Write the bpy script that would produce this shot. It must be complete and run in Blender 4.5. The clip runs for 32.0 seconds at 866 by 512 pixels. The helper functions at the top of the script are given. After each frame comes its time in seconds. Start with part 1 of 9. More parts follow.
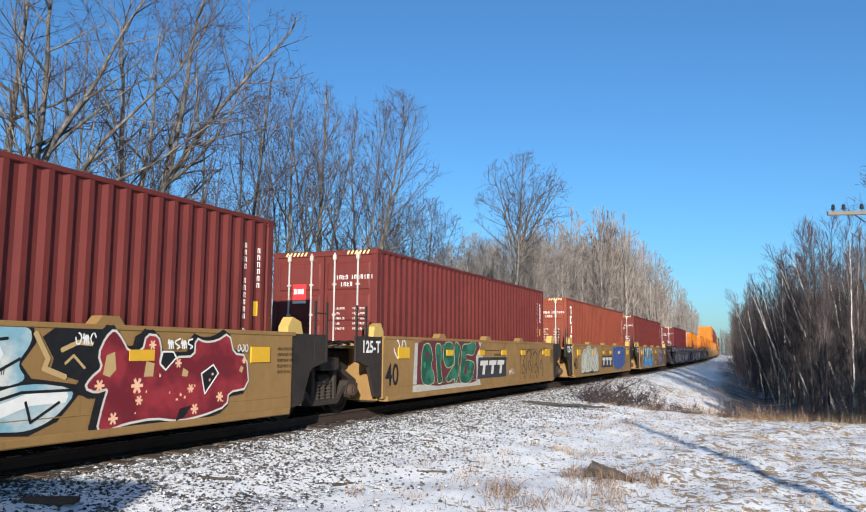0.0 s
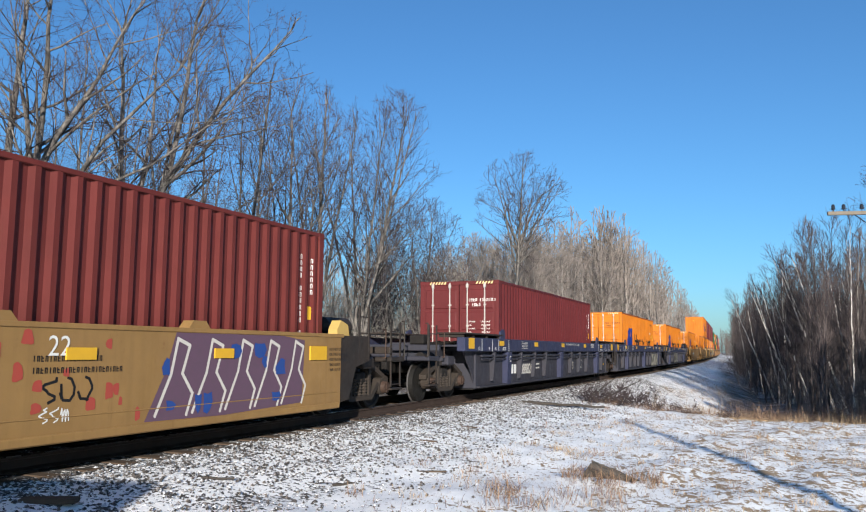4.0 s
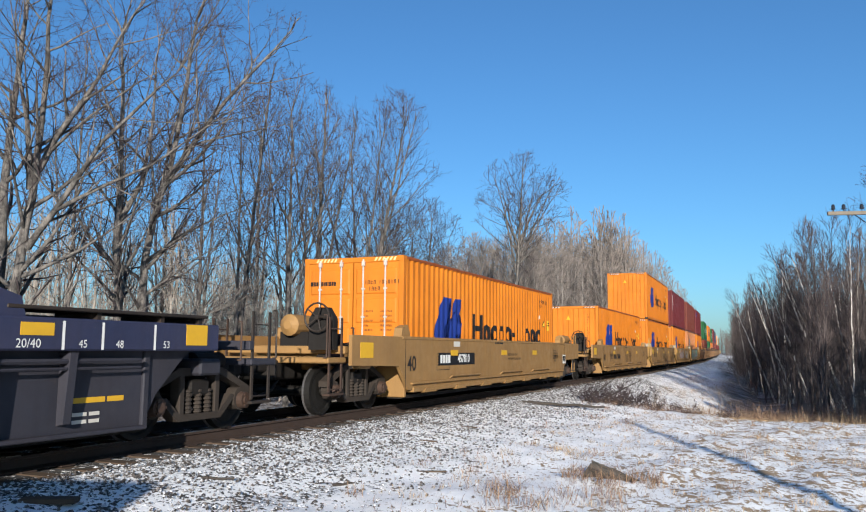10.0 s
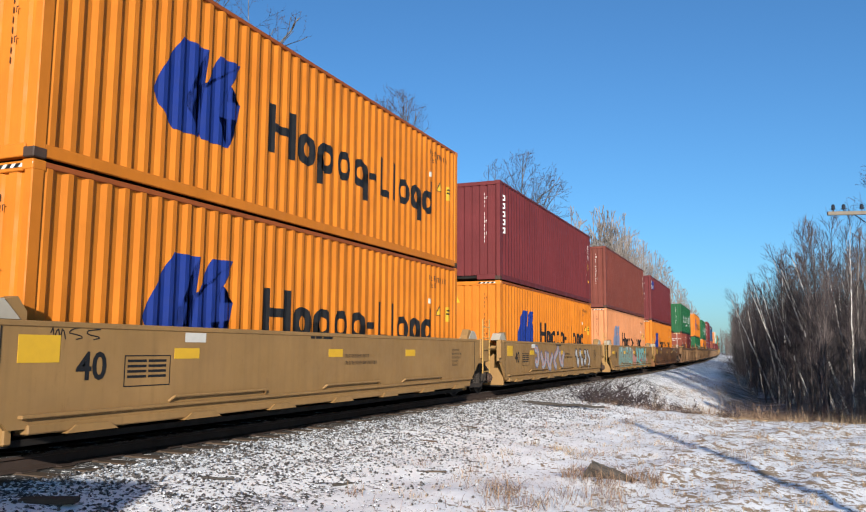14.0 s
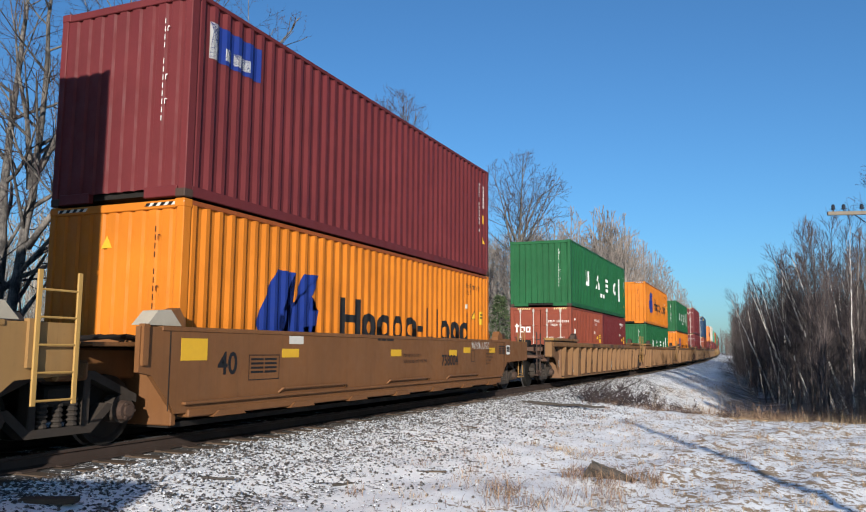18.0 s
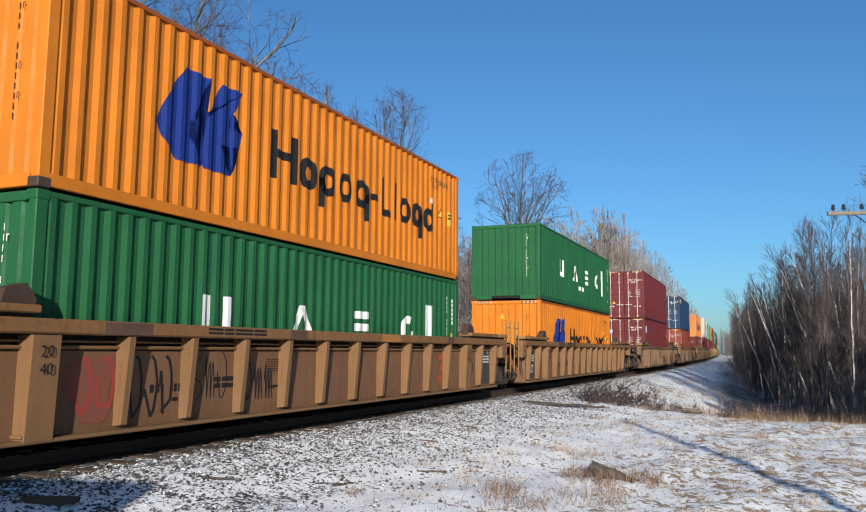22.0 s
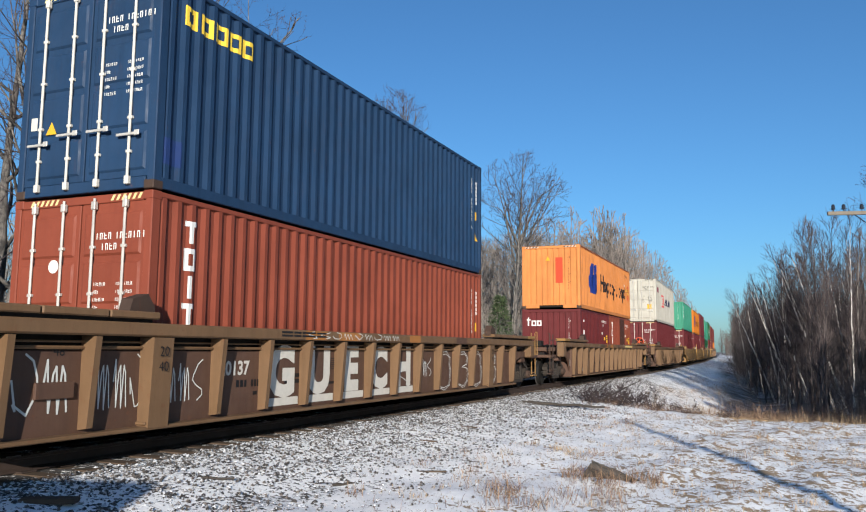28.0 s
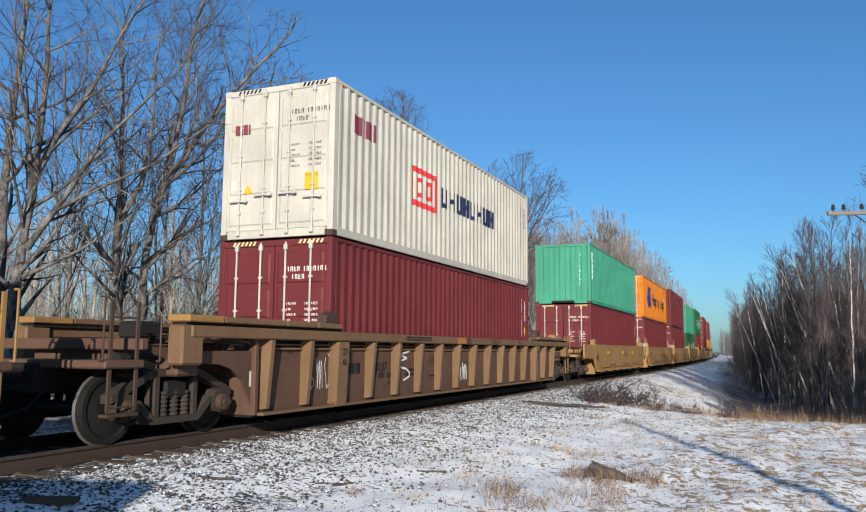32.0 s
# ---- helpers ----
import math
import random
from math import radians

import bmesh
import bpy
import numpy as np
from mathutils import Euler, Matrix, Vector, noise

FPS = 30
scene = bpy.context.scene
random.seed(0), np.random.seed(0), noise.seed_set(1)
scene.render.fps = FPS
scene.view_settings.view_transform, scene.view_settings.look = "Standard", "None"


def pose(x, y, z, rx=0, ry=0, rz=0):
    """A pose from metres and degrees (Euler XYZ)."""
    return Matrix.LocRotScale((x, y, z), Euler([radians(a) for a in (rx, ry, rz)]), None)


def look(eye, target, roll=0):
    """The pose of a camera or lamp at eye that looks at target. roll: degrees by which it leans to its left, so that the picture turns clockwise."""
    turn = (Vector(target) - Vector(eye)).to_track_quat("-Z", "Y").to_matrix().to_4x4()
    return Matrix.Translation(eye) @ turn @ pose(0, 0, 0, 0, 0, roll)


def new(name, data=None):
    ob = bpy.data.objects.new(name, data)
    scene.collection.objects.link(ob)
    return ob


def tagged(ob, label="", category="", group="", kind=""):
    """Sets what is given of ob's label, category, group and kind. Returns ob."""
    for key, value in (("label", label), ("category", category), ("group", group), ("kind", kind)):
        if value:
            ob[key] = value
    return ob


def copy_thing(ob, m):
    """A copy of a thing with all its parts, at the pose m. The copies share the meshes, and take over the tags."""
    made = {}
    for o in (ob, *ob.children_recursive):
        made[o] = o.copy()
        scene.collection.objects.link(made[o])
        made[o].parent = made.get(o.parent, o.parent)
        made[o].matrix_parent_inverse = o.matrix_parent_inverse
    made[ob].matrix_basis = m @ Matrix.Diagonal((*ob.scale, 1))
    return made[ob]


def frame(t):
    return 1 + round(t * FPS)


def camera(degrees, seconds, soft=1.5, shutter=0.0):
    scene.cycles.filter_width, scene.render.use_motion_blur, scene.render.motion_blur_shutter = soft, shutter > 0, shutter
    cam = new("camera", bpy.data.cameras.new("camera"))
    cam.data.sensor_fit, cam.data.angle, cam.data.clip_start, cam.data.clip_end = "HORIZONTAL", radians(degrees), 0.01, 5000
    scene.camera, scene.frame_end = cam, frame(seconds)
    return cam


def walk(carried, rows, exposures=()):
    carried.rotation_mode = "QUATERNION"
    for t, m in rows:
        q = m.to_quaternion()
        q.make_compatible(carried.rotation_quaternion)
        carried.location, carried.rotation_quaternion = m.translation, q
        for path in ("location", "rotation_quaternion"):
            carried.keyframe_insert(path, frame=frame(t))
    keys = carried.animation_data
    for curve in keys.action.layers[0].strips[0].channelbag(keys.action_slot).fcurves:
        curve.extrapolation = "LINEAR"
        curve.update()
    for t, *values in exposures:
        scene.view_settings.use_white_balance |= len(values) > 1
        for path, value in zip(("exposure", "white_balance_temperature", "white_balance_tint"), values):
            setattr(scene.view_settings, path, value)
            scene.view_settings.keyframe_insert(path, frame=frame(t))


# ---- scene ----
# ---- camera: it stands still beside the line, rail top is z = 0 ----
cam = camera(57.49, 32.0, soft=1.15)
EYE = (0.0, 0.0, 1.17)
VIEW = look(EYE, (0.0, math.cos(radians(6.758)), 1.17 + math.sin(radians(6.758))), 0.415)
walk(cam, [(0.0, VIEW), (32.0, VIEW)], [(0.0, 0.84), (6.0, 0.79), (10.0, 0.76), (14.0, 0.75), (20.0, 0.59), (28.0, 0.63), (32.0, 0.62)])

# ---- light: low winter sun behind the camera, clear sky ----
SUN_EL = radians(14.5)
world = bpy.data.worlds.new("winter_sky")
scene.world = world
world.use_nodes = True
wn = world.node_tree
sky = wn.nodes.new("ShaderNodeTexSky")
sky.sky_type = "NISHITA"
sky.sun_disc = False
sky.sun_elevation = SUN_EL
sky.sun_rotation = math.pi
sky.altitude = 100.0
sky.air_density = 1.0
sky.dust_density = 0.75
sky.ozone_density = 6.0
wn.nodes["Background"].inputs["Strength"].default_value = 0.093
blue = wn.nodes.new("ShaderNodeMix")
blue.data_type, blue.blend_type = "RGBA", "MULTIPLY"
blue.inputs[0].default_value = 1.0
blue.inputs[7].default_value = (0.81, 0.985, 1.0, 1.0)
wn.links.new(sky.outputs[0], blue.inputs[6])
wn.links.new(blue.outputs[2], wn.nodes["Background"].inputs["Color"])
sun_data = bpy.data.lights.new("sun", "SUN")
sun_data.energy = 5.0
sun_data.angle = radians(0.6)
sun_data.color = (1.0, 0.945, 0.855)
sun = new("sun", sun_data)
sun.matrix_world = look((0, -40, 40 * math.tan(SUN_EL)), (0, 0, 0))

# ---- the line: straight past the camera, then a slow bend to the left ----
YAW = 23.31
LAT = -8.32
BEND_S = [25, 35, 50, 65, 80, 95, 110, 130, 160, 220, 320, 450, 700]
BEND_A = [23.31, 23.25, 22.71, 22.23, 21.68, 21.33, 21.05, 20.79, 20.52, 20.4, 20.2, 17.0, 6.0]
ST = np.arange(-420.0, 900.0, 0.5)
HEAD = np.radians(np.interp(ST, BEND_S, BEND_A))
TX = np.cumsum(np.sin(HEAD)) * 0.5
TY = np.cumsum(np.cos(HEAD)) * 0.5
_i0 = int(np.argmin(abs(ST)))
TX += LAT * math.cos(radians(YAW)) - TX[_i0]
TY += -LAT * math.sin(radians(YAW)) - TY[_i0]


def on_track(s, side=0.0, z=0.0, lift=0.0):
    """Pose on the line, s metres along it: local y runs away along the line, x to its right."""
    x, y, a = (float(np.interp(s, ST, v)) for v in (TX, TY, HEAD))
    return pose(x + side * math.cos(a), y - side * math.sin(a), z, 0, 0, -math.degrees(a))


def place(s, side):
    m = on_track(s, side).translation
    return m.x, m.y


def run(t):
    """Metres that the train has gone after t seconds."""
    return 11.42 * t - 0.01075 * t * t


def track_coords(xy):
    """For an array of points: metres along the line and to its right."""
    xy = np.asarray(xy, float)
    s = np.empty(len(xy))
    l = np.empty(len(xy))
    pick = slice(None, None, 4)
    for k in range(0, len(xy), 4000):
        p = xy[k:k + 4000]
        d = (p[:, :1] - TX[pick]) ** 2 + (p[:, 1:] - TY[pick]) ** 2
        j = d.argmin(1) * 4
        a = HEAD[j]
        dx, dy = p[:, 0] - TX[j], p[:, 1] - TY[j]
        s[k:k + 4000] = ST[j] + dx * np.sin(a) + dy * np.cos(a)
        l[k:k + 4000] = dx * np.cos(a) - dy * np.sin(a)
    return s, l


def ground_z(x, y):
    """Height of the ground: ballast bed, flat verge by the camera, ditches further on."""
    x, y = np.atleast_1d(np.asarray(x, float)), np.atleast_1d(np.asarray(y, float))
    s, l = track_coords(np.stack([x, y], 1))
    far = np.clip((s - 20.0) / 16.0, 0, 1)
    far = far * far * (3 - 2 * far)
    near_r = np.interp(l, [1.3, 2.0, 3.2, 5.5, 9.0, 16.0, 40.0], [-0.186, -0.235, -0.37, -0.47, -0.58, -0.72, -0.9])
    far_r = np.interp(l, [1.3, 2.0, 3.0, 5.2, 7.4, 10.0, 40.0], [-0.186, -0.235, -0.5, -1.05, -1.75, -1.55, -1.4])
    right = near_r * (1 - far) + far_r * far
    left = np.interp(-l, [1.3, 2.0, 3.2, 5.0, 9.0, 40.0], [-0.2, -0.24, -0.7, -1.1, -0.95, -0.8])
    z = np.where(l > 0, right, left)
    off = np.clip((np.abs(l) - 1.5) / 2.5, 0, 1)
    z += np.clip((np.abs(l) - 0.95) / 0.2, 0, 1) * 0.014 * np.sin(x * 9.1 + 2 * np.sin(y * 5)) * np.sin(y * 11.3 + x * 3)
    grassy = np.clip((np.abs(l) - 4.5) / 2.0, 0, 1)
    z += grassy * 0.028 * (np.sin(x * 7.3 + 1.7 * np.sin(y * 3.1)) * np.sin(y * 6.1 + 1.9 * np.sin(x * 2.3)) + 0.6 * np.sin(x * 12.1 + y * 4.3) * np.sin(y * 13.7 - x * 5.1))
    z += off * (0.035 * np.sin(x * 1.9 + 1.3 * np.sin(y * 0.9)) * np.sin(y * 1.5 + 0.7) + 0.02 * np.sin(x * 4.7 + y * 1.1) * np.sin(y * 3.9 - x) + 0.05 * np.sin(x * 0.5 + 2) * np.sin(y * 0.43))
    return z


def gz(x, y):
    return float(ground_z(x, y)[0])


# ---- mesh tools ----
class Geo:
    """Collects vertices and faces for one mesh."""

    def __init__(self):
        self.v, self.f = [], []

    def add(self, vs, fs):
        k = len(self.v)
        self.v += [tuple(p) for p in vs]
        self.f += [tuple(i + k for i in f) for f in fs]
        return self

    def box(self, x0, x1, y0, y1, z0, z1):
        return self.add([(x0, y0, z0), (x1, y0, z0), (x1, y1, z0), (x0, y1, z0), (x0, y0, z1), (x1, y0, z1), (x1, y1, z1), (x0, y1, z1)],
                        [(0, 3, 2, 1), (4, 5, 6, 7), (0, 1, 5, 4), (1, 2, 6, 5), (2, 3, 7, 6), (3, 0, 4, 7)])

    def cbox(self, x0, x1, y0, y1, z0, z1, c=0.01):
        """A box with all its edges cut."""
        c = min(c, abs(x1 - x0) / 2.5, abs(y1 - y0) / 2.5, abs(z1 - z0) / 2.5)
        lo, hi, vs, idx = (x0, y0, z0), (x1, y1, z1), [], {}
        for sx in (0, 1):
            for sy in (0, 1):
                for sz in (0, 1):
                    sg = (sx, sy, sz)
                    for ax in range(3):
                        p = [hi[i] - c if sg[i] else lo[i] + c for i in range(3)]
                        p[ax] = hi[ax] if sg[ax] else lo[ax]
                        idx[sg, ax] = len(vs)
                        vs.append(p)
        fs = []
        for ax in range(3):
            a, b = [i for i in range(3) if i != ax]
            for sgn in (0, 1):
                ring = []
                for u, w in ((0, 0), (1, 0), (1, 1), (0, 1)):
                    sg = [0, 0, 0]
                    sg[ax], sg[a], sg[b] = sgn, u, w
                    ring.append(idx[tuple(sg), ax])
                flip = (sgn == 0) ^ (ax == 1)
                fs.append(tuple(reversed(ring)) if flip else tuple(ring))
            for u in (0, 1):
                for w in (0, 1):
                    e0, e1 = [0, 0, 0], [0, 0, 0]
                    e0[a] = e1[a] = u
                    e0[b] = e1[b] = w
                    e1[ax] = 1
                    q = (idx[tuple(e0), a], idx[tuple(e1), a], idx[tuple(e1), b], idx[tuple(e0), b])
                    fs.append(q)
        for sx in (0, 1):
            for sy in (0, 1):
                for sz in (0, 1):
                    fs.append(tuple(idx[(sx, sy, sz), k] for k in range(3)))
        return self.add(vs, fs)

    def cyl(self, p0, p1, r0, r1=None, n=10, caps=True):
        p0, p1 = Vector(p0), Vector(p1)
        r1 = r0 if r1 is None else r1
        w = (p1 - p0).normalized()
        u = w.cross(Vector((0, 0, 1)) if abs(w.z) < 0.9 else Vector((1, 0, 0))).normalized()
        v = w.cross(u)
        vs = []
        for p, r in ((p0, r0), (p1, r1)):
            for i in range(n):
                a = 2 * math.pi * i / n
                vs.append(p + (u * math.cos(a) + v * math.sin(a)) * r)
        fs = [(i, (i + 1) % n, n + (i + 1) % n, n + i) for i in range(n)]
        if caps:
            fs += [tuple(reversed(range(n))), tuple(range(n, 2 * n))]
        return self.add(vs, fs)

    def pipe(self, pts, r, n=6):
        for a, b in zip(pts, pts[1:]):
            self.cyl(a, b, r, n=n)
        return self

    def prism(self, pts, axis, a, b):
        """A flat outline, drawn in the two other axes, pushed from a to b along axis."""
        n = len(pts)
        vs = []
        for d in (a, b):
            for p, q in pts:
                vs.append((d, p, q) if axis == "x" else (p, d, q) if axis == "y" else (p, q, d))
        fs = [(i, (i + 1) % n, n + (i + 1) % n, n + i) for i in range(n)]
        return self.add(vs, fs + [tuple(reversed(range(n))), tuple(range(n, 2 * n))])

    def turned(self, profile, axis_x, n=20):
        """A wheel-like body: profile of (x, radius), turned round the x axis."""
        m = len(profile)
        vs = [(axis_x + x, r * math.cos(2 * math.pi * i / n), r * math.sin(2 * math.pi * i / n)) for i in range(n) for x, r in profile]
        fs = [(i * m + j, i * m + j + 1, (i + 1) % n * m + j + 1, (i + 1) % n * m + j) for i in range(n) for j in range(m - 1)]
        return self.add(vs, fs)

    def mesh(self, name="mesh", fix=True):
        me = bpy.data.meshes.new(name)
        me.from_pydata(self.v, [], self.f)
        if fix:
            bm = bmesh.new()
            bm.from_mesh(me)
            bmesh.ops.recalc_face_normals(bm, faces=bm.faces)
            bm.to_mesh(me)
            bm.free()
        return me


MESHES = {}


def shared(key, build):
    """The mesh of that key, built once."""
    if key not in MESHES:
        made = build()
        MESHES[key] = made.mesh(str(key)) if isinstance(made, Geo) else made
    return MESHES[key]


SMALL_PRINT = {"serial_code", "stencil", "weight_table", "load_limit", "load_notice", "reporting_bars", "warning_stripes"}


def part(name, mesh, material, parent, label="", at=None):
    """Links a mesh as one object under a thing or a part."""
    if isinstance(mesh, Geo):
        mesh = mesh.mesh(name)
    ob = new(name, mesh)
    if not mesh.materials:
        mesh.materials.append(material)
    elif mesh.materials[0] != material:
        ob.material_slots[0].link = "OBJECT"
        ob.material_slots[0].material = material
    ob.parent = parent
    if name in SMALL_PRINT:
        tagged(ob, kind="stuff")
    if at is not None:
        ob.matrix_basis = at if isinstance(at, Matrix) else Matrix.Translation(at)
    if label:
        ob["label"] = label
    return ob


def thing(name, label, category, group="", kind=""):
    return tagged(new(name), label, category, group, kind)


# ---- materials ----
MATS = {}


class Nodes:
    def __init__(self, name):
        self.m = bpy.data.materials.new(name)
        self.m.use_nodes = True
        self.t = self.m.node_tree
        self.p = self.t.nodes["Principled BSDF"]
        self.co = self.t.nodes.new("ShaderNodeTexCoord").outputs["Object"]

    def node(self, kind, **values):
        n = self.t.nodes.new("ShaderNode" + kind)
        for k, v in values.items():
            if k in n.inputs:
                n.inputs[k].default_value = v
        return n

    def link(self, a, b):
        self.t.links.new(a, b)

    def stretch(self, scale, source=None):
        n = self.node("Mapping")
        n.inputs["Scale"].default_value = scale
        self.link(source or self.co, n.inputs["Vector"])
        return n.outputs[0]

    def noise(self, scale, detail=4.0, rough=0.55, vector=None, out="Fac"):
        n = self.node("TexNoise", Scale=scale, Detail=detail, Roughness=rough)
        self.link(vector or self.co, n.inputs["Vector"])
        return n.outputs[out]

    def ramp(self, fac, stops):
        n = self.node("ValToRGB")
        el = n.color_ramp.elements
        while len(el) < len(stops):
            el.new(0.5)
        for e, (at, c) in zip(el, stops):
            e.position = at
            e.color = (*c, 1) if isinstance(c, tuple) else (c, c, c, 1)
        self.link(fac, n.inputs[0])
        return n.outputs[0]

    def mix(self, fac, a, b, blend="MIX"):
        n = self.node("Mix")
        n.data_type = "RGBA"
        n.blend_type = blend
        for sock, v in ((n.inputs[0], fac), (n.inputs[6], a), (n.inputs[7], b)):
            if isinstance(v, bpy.types.NodeSocket):
                self.link(v, sock)
            else:
                sock.default_value = (*v, 1) if isinstance(v, tuple) else v
        return n.outputs[2]

    def math(self, op, a, b=0.5):
        n = self.node("Math")
        n.operation = op
        for sock, v in zip(n.inputs, (a, b)):
            if isinstance(v, bpy.types.NodeSocket):
                self.link(v, sock)
            else:
                sock.default_value = v
        return n.outputs[0]

    def bump(self, height, strength=0.3, distance=0.01):
        n = self.node("Bump", Strength=strength, Distance=distance)
        self.link(height, n.inputs["Height"])
        self.link(n.outputs[0], self.p.inputs["Normal"])

    def done(self, colour=None, rough=None, metal=0.0):
        for name, v in (("Base Color", colour), ("Roughness", rough), ("Metallic", metal)):
            if v is None:
                continue
            if isinstance(v, bpy.types.NodeSocket):
                self.link(v, self.p.inputs[name])
            else:
                self.p.inputs[name].default_value = (*v, 1) if isinstance(v, tuple) else v
        return self.m


def paint(name, colour, wear=0.35, rust=(0.12, 0.045, 0.02), rough=0.6, streak=0.3, dust=0.0, metal=0.0):
    """Painted steel: faded in patches, streaked downwards, rust where it is chipped."""
    if name in MATS:
        return MATS[name]
    n = Nodes(name)
    rnd = n.node("ObjectInfo").outputs["Random"]
    off = n.node("VectorMath")
    off.operation = "ADD"
    n.link(n.co, off.inputs[0])
    n.link(n.math("MULTIPLY", rnd, 37.0), off.inputs[1])
    co = off.outputs[0]
    c2 = tuple(min(1.0, c * 0.7 + 0.002) for c in colour)
    c3 = tuple(min(1.0, c * 1.12 + 0.003) for c in colour)
    base = n.mix(n.ramp(n.noise(0.9, 5, 0.6, co), [(0.35, 0.0), (0.7, 1.0)]), c2, c3)
    base = n.mix(0.45, base, colour)
    down = n.ramp(n.noise(3.0, 4, 0.6, n.stretch((3.0, 3.0, 0.14), co)), [(0.48, 0.0), (0.78, 1.0)])
    base = n.mix(n.math("MULTIPLY", down, streak), base, tuple(c * 0.45 + 0.003 for c in colour))
    if dust:
        base = n.mix(n.math("MULTIPLY", n.ramp(n.noise(1.3, 6, 0.65, co), [(0.3, 0.2), (0.75, 1.0)]), dust), base, (0.17, 0.1, 0.058))
    chips = n.ramp(n.noise(7.0, 8, 0.7, co), [(0.66 - 0.1 * wear, 0.0), (0.74, 1.0)])
    base = n.mix(n.math("MULTIPLY", chips, wear), base, rust)
    runs = n.ramp(n.noise(5.0, 6, 0.7, n.stretch((2.2, 2.2, 0.3), co)), [(0.6, 0.0), (0.7, 1.0)])
    base = n.mix(n.math("MULTIPLY", runs, 0.55 * wear), base, tuple(c * 0.6 for c in rust))
    specks = n.ramp(n.noise(26.0, 5, 0.75, co), [(0.62, 0.0), (0.7, 1.0)])
    base = n.mix(n.math("MULTIPLY", specks, 0.6 * wear), base, tuple(c * 0.35 + 0.003 for c in colour))
    fine = n.noise(45.0, 3, 0.6, co)
    n.bump(n.math("ADD", fine, n.math("MULTIPLY", n.noise(2.2, 3, 0.5, co), 3.0)), 0.14, 0.006)
    rg = n.ramp(n.noise(4.0, 4, 0.6, co), [(0.3, max(0.1, rough - 0.12)), (0.75, min(1.0, rough + 0.22))])
    n.p.inputs["Specular IOR Level"].default_value = 0.22
    MATS[name] = n.done(base, rg, metal)
    return MATS[name]


def flat(name, colour, rough=0.55, vary=0.25):
    """Thin painted marks and small plain parts, with a little grime."""
    if name in MATS:
        return MATS[name]
    n = Nodes(name)
    c = n.mix(n.ramp(n.noise(9.0, 6, 0.65), [(0.35, 0.0), (0.75, vary)]), colour, tuple(v * 0.45 + 0.03 for v in colour))
    n.p.inputs["Specular IOR Level"].default_value = 0.22
    MATS[name] = n.done(c, rough)
    return MATS[name]

ORANGE = paint("orange_container_paint", (0.465, 0.138, 0.0095), 0.25, streak=0.16)
FADED_ORANGE = paint("sun_faded_orange_paint", (0.5, 0.18, 0.05), 0.3, streak=0.2)
PALE_ORANGE = paint("faded_orange_paint", (0.47, 0.188, 0.08), 0.25, streak=0.2)
RUSTY_RAIL = paint("rusty_orange_rail", (0.25, 0.06, 0.012), 0.7, rust=(0.09, 0.035, 0.018), streak=0.3)
REDDISH = paint("oxide_red_paint", (0.108, 0.0192, 0.016), 0.3, streak=0.25)
BRICK = paint("brick_red_paint", (0.184, 0.0412, 0.0221), 0.3, streak=0.25)
MAROON = paint("maroon_paint", (0.092, 0.0136, 0.0144), 0.2, streak=0.2)
WINE = paint("wine_red_paint", (0.104, 0.016, 0.0176), 0.15, streak=0.15)
BROWN = paint("brown_red_paint", (0.128, 0.031, 0.021), 0.3, streak=0.3)
GREEN = paint("green_container_paint", (0.0088, 0.0774, 0.0259), 0.3, streak=0.25)
MINT = paint("sea_green_paint", (0.04, 0.216, 0.136), 0.3, streak=0.2)
BLUE = paint("blue_container_paint", (0.0102, 0.033, 0.078), 0.3, streak=0.4)
CREAM = paint("cream_container_paint", (0.406, 0.379, 0.324), 0.3, streak=0.3)
GALV = paint("galvanised_rod", (0.5, 0.47, 0.43), 0.4, rough=0.4, metal=0.3)
YELLOW_CAR = paint("yellow_car_paint", (0.238, 0.136, 0.0448), 0.35, streak=0.25, dust=0.25)
TAN_CAR = paint("tan_car_paint", (0.255, 0.142, 0.048), 0.4, streak=0.3, dust=0.25)
RUSTY_TAN = paint("rusty_tan_car_paint", (0.145, 0.058, 0.018), 0.6, streak=0.4, dust=0.2)
BROWN_CAR = paint("dirty_tan_car_paint", (0.122, 0.068, 0.032), 0.7, streak=0.5, dust=0.5)
BROWN_PANEL = paint("rusty_side_sheet", (0.07, 0.036, 0.026), 0.6, streak=0.5, dust=0.25)
RIB_TAN = paint("dull_tan_rib_paint", (0.155, 0.078, 0.03), 0.8, streak=0.4, dust=0.35)
RUST_CHORD = paint("rust_streaked_tan_rail", (0.17, 0.08, 0.028), 0.95, rust=(0.05, 0.024, 0.014), streak=0.6, dust=0.2)
TAN_PANEL = paint("brown_tan_sheet", (0.122, 0.057, 0.026), 0.5, streak=0.5, dust=0.4)
DARK_CAR = paint("dark_blue_car_paint", (0.017, 0.025, 0.062), 0.3, rust=(0.1, 0.07, 0.05), streak=0.3, dust=0.1)
DARK_PANEL = paint("grimy_dark_sheet", (0.024, 0.026, 0.037), 0.4, rust=(0.06, 0.048, 0.04), streak=0.4, dust=0.07)
BLACK_CAR = paint("black_car_paint", (0.0138, 0.0125, 0.012), 0.4, rust=(0.07, 0.05, 0.04), streak=0.3, dust=0.13)
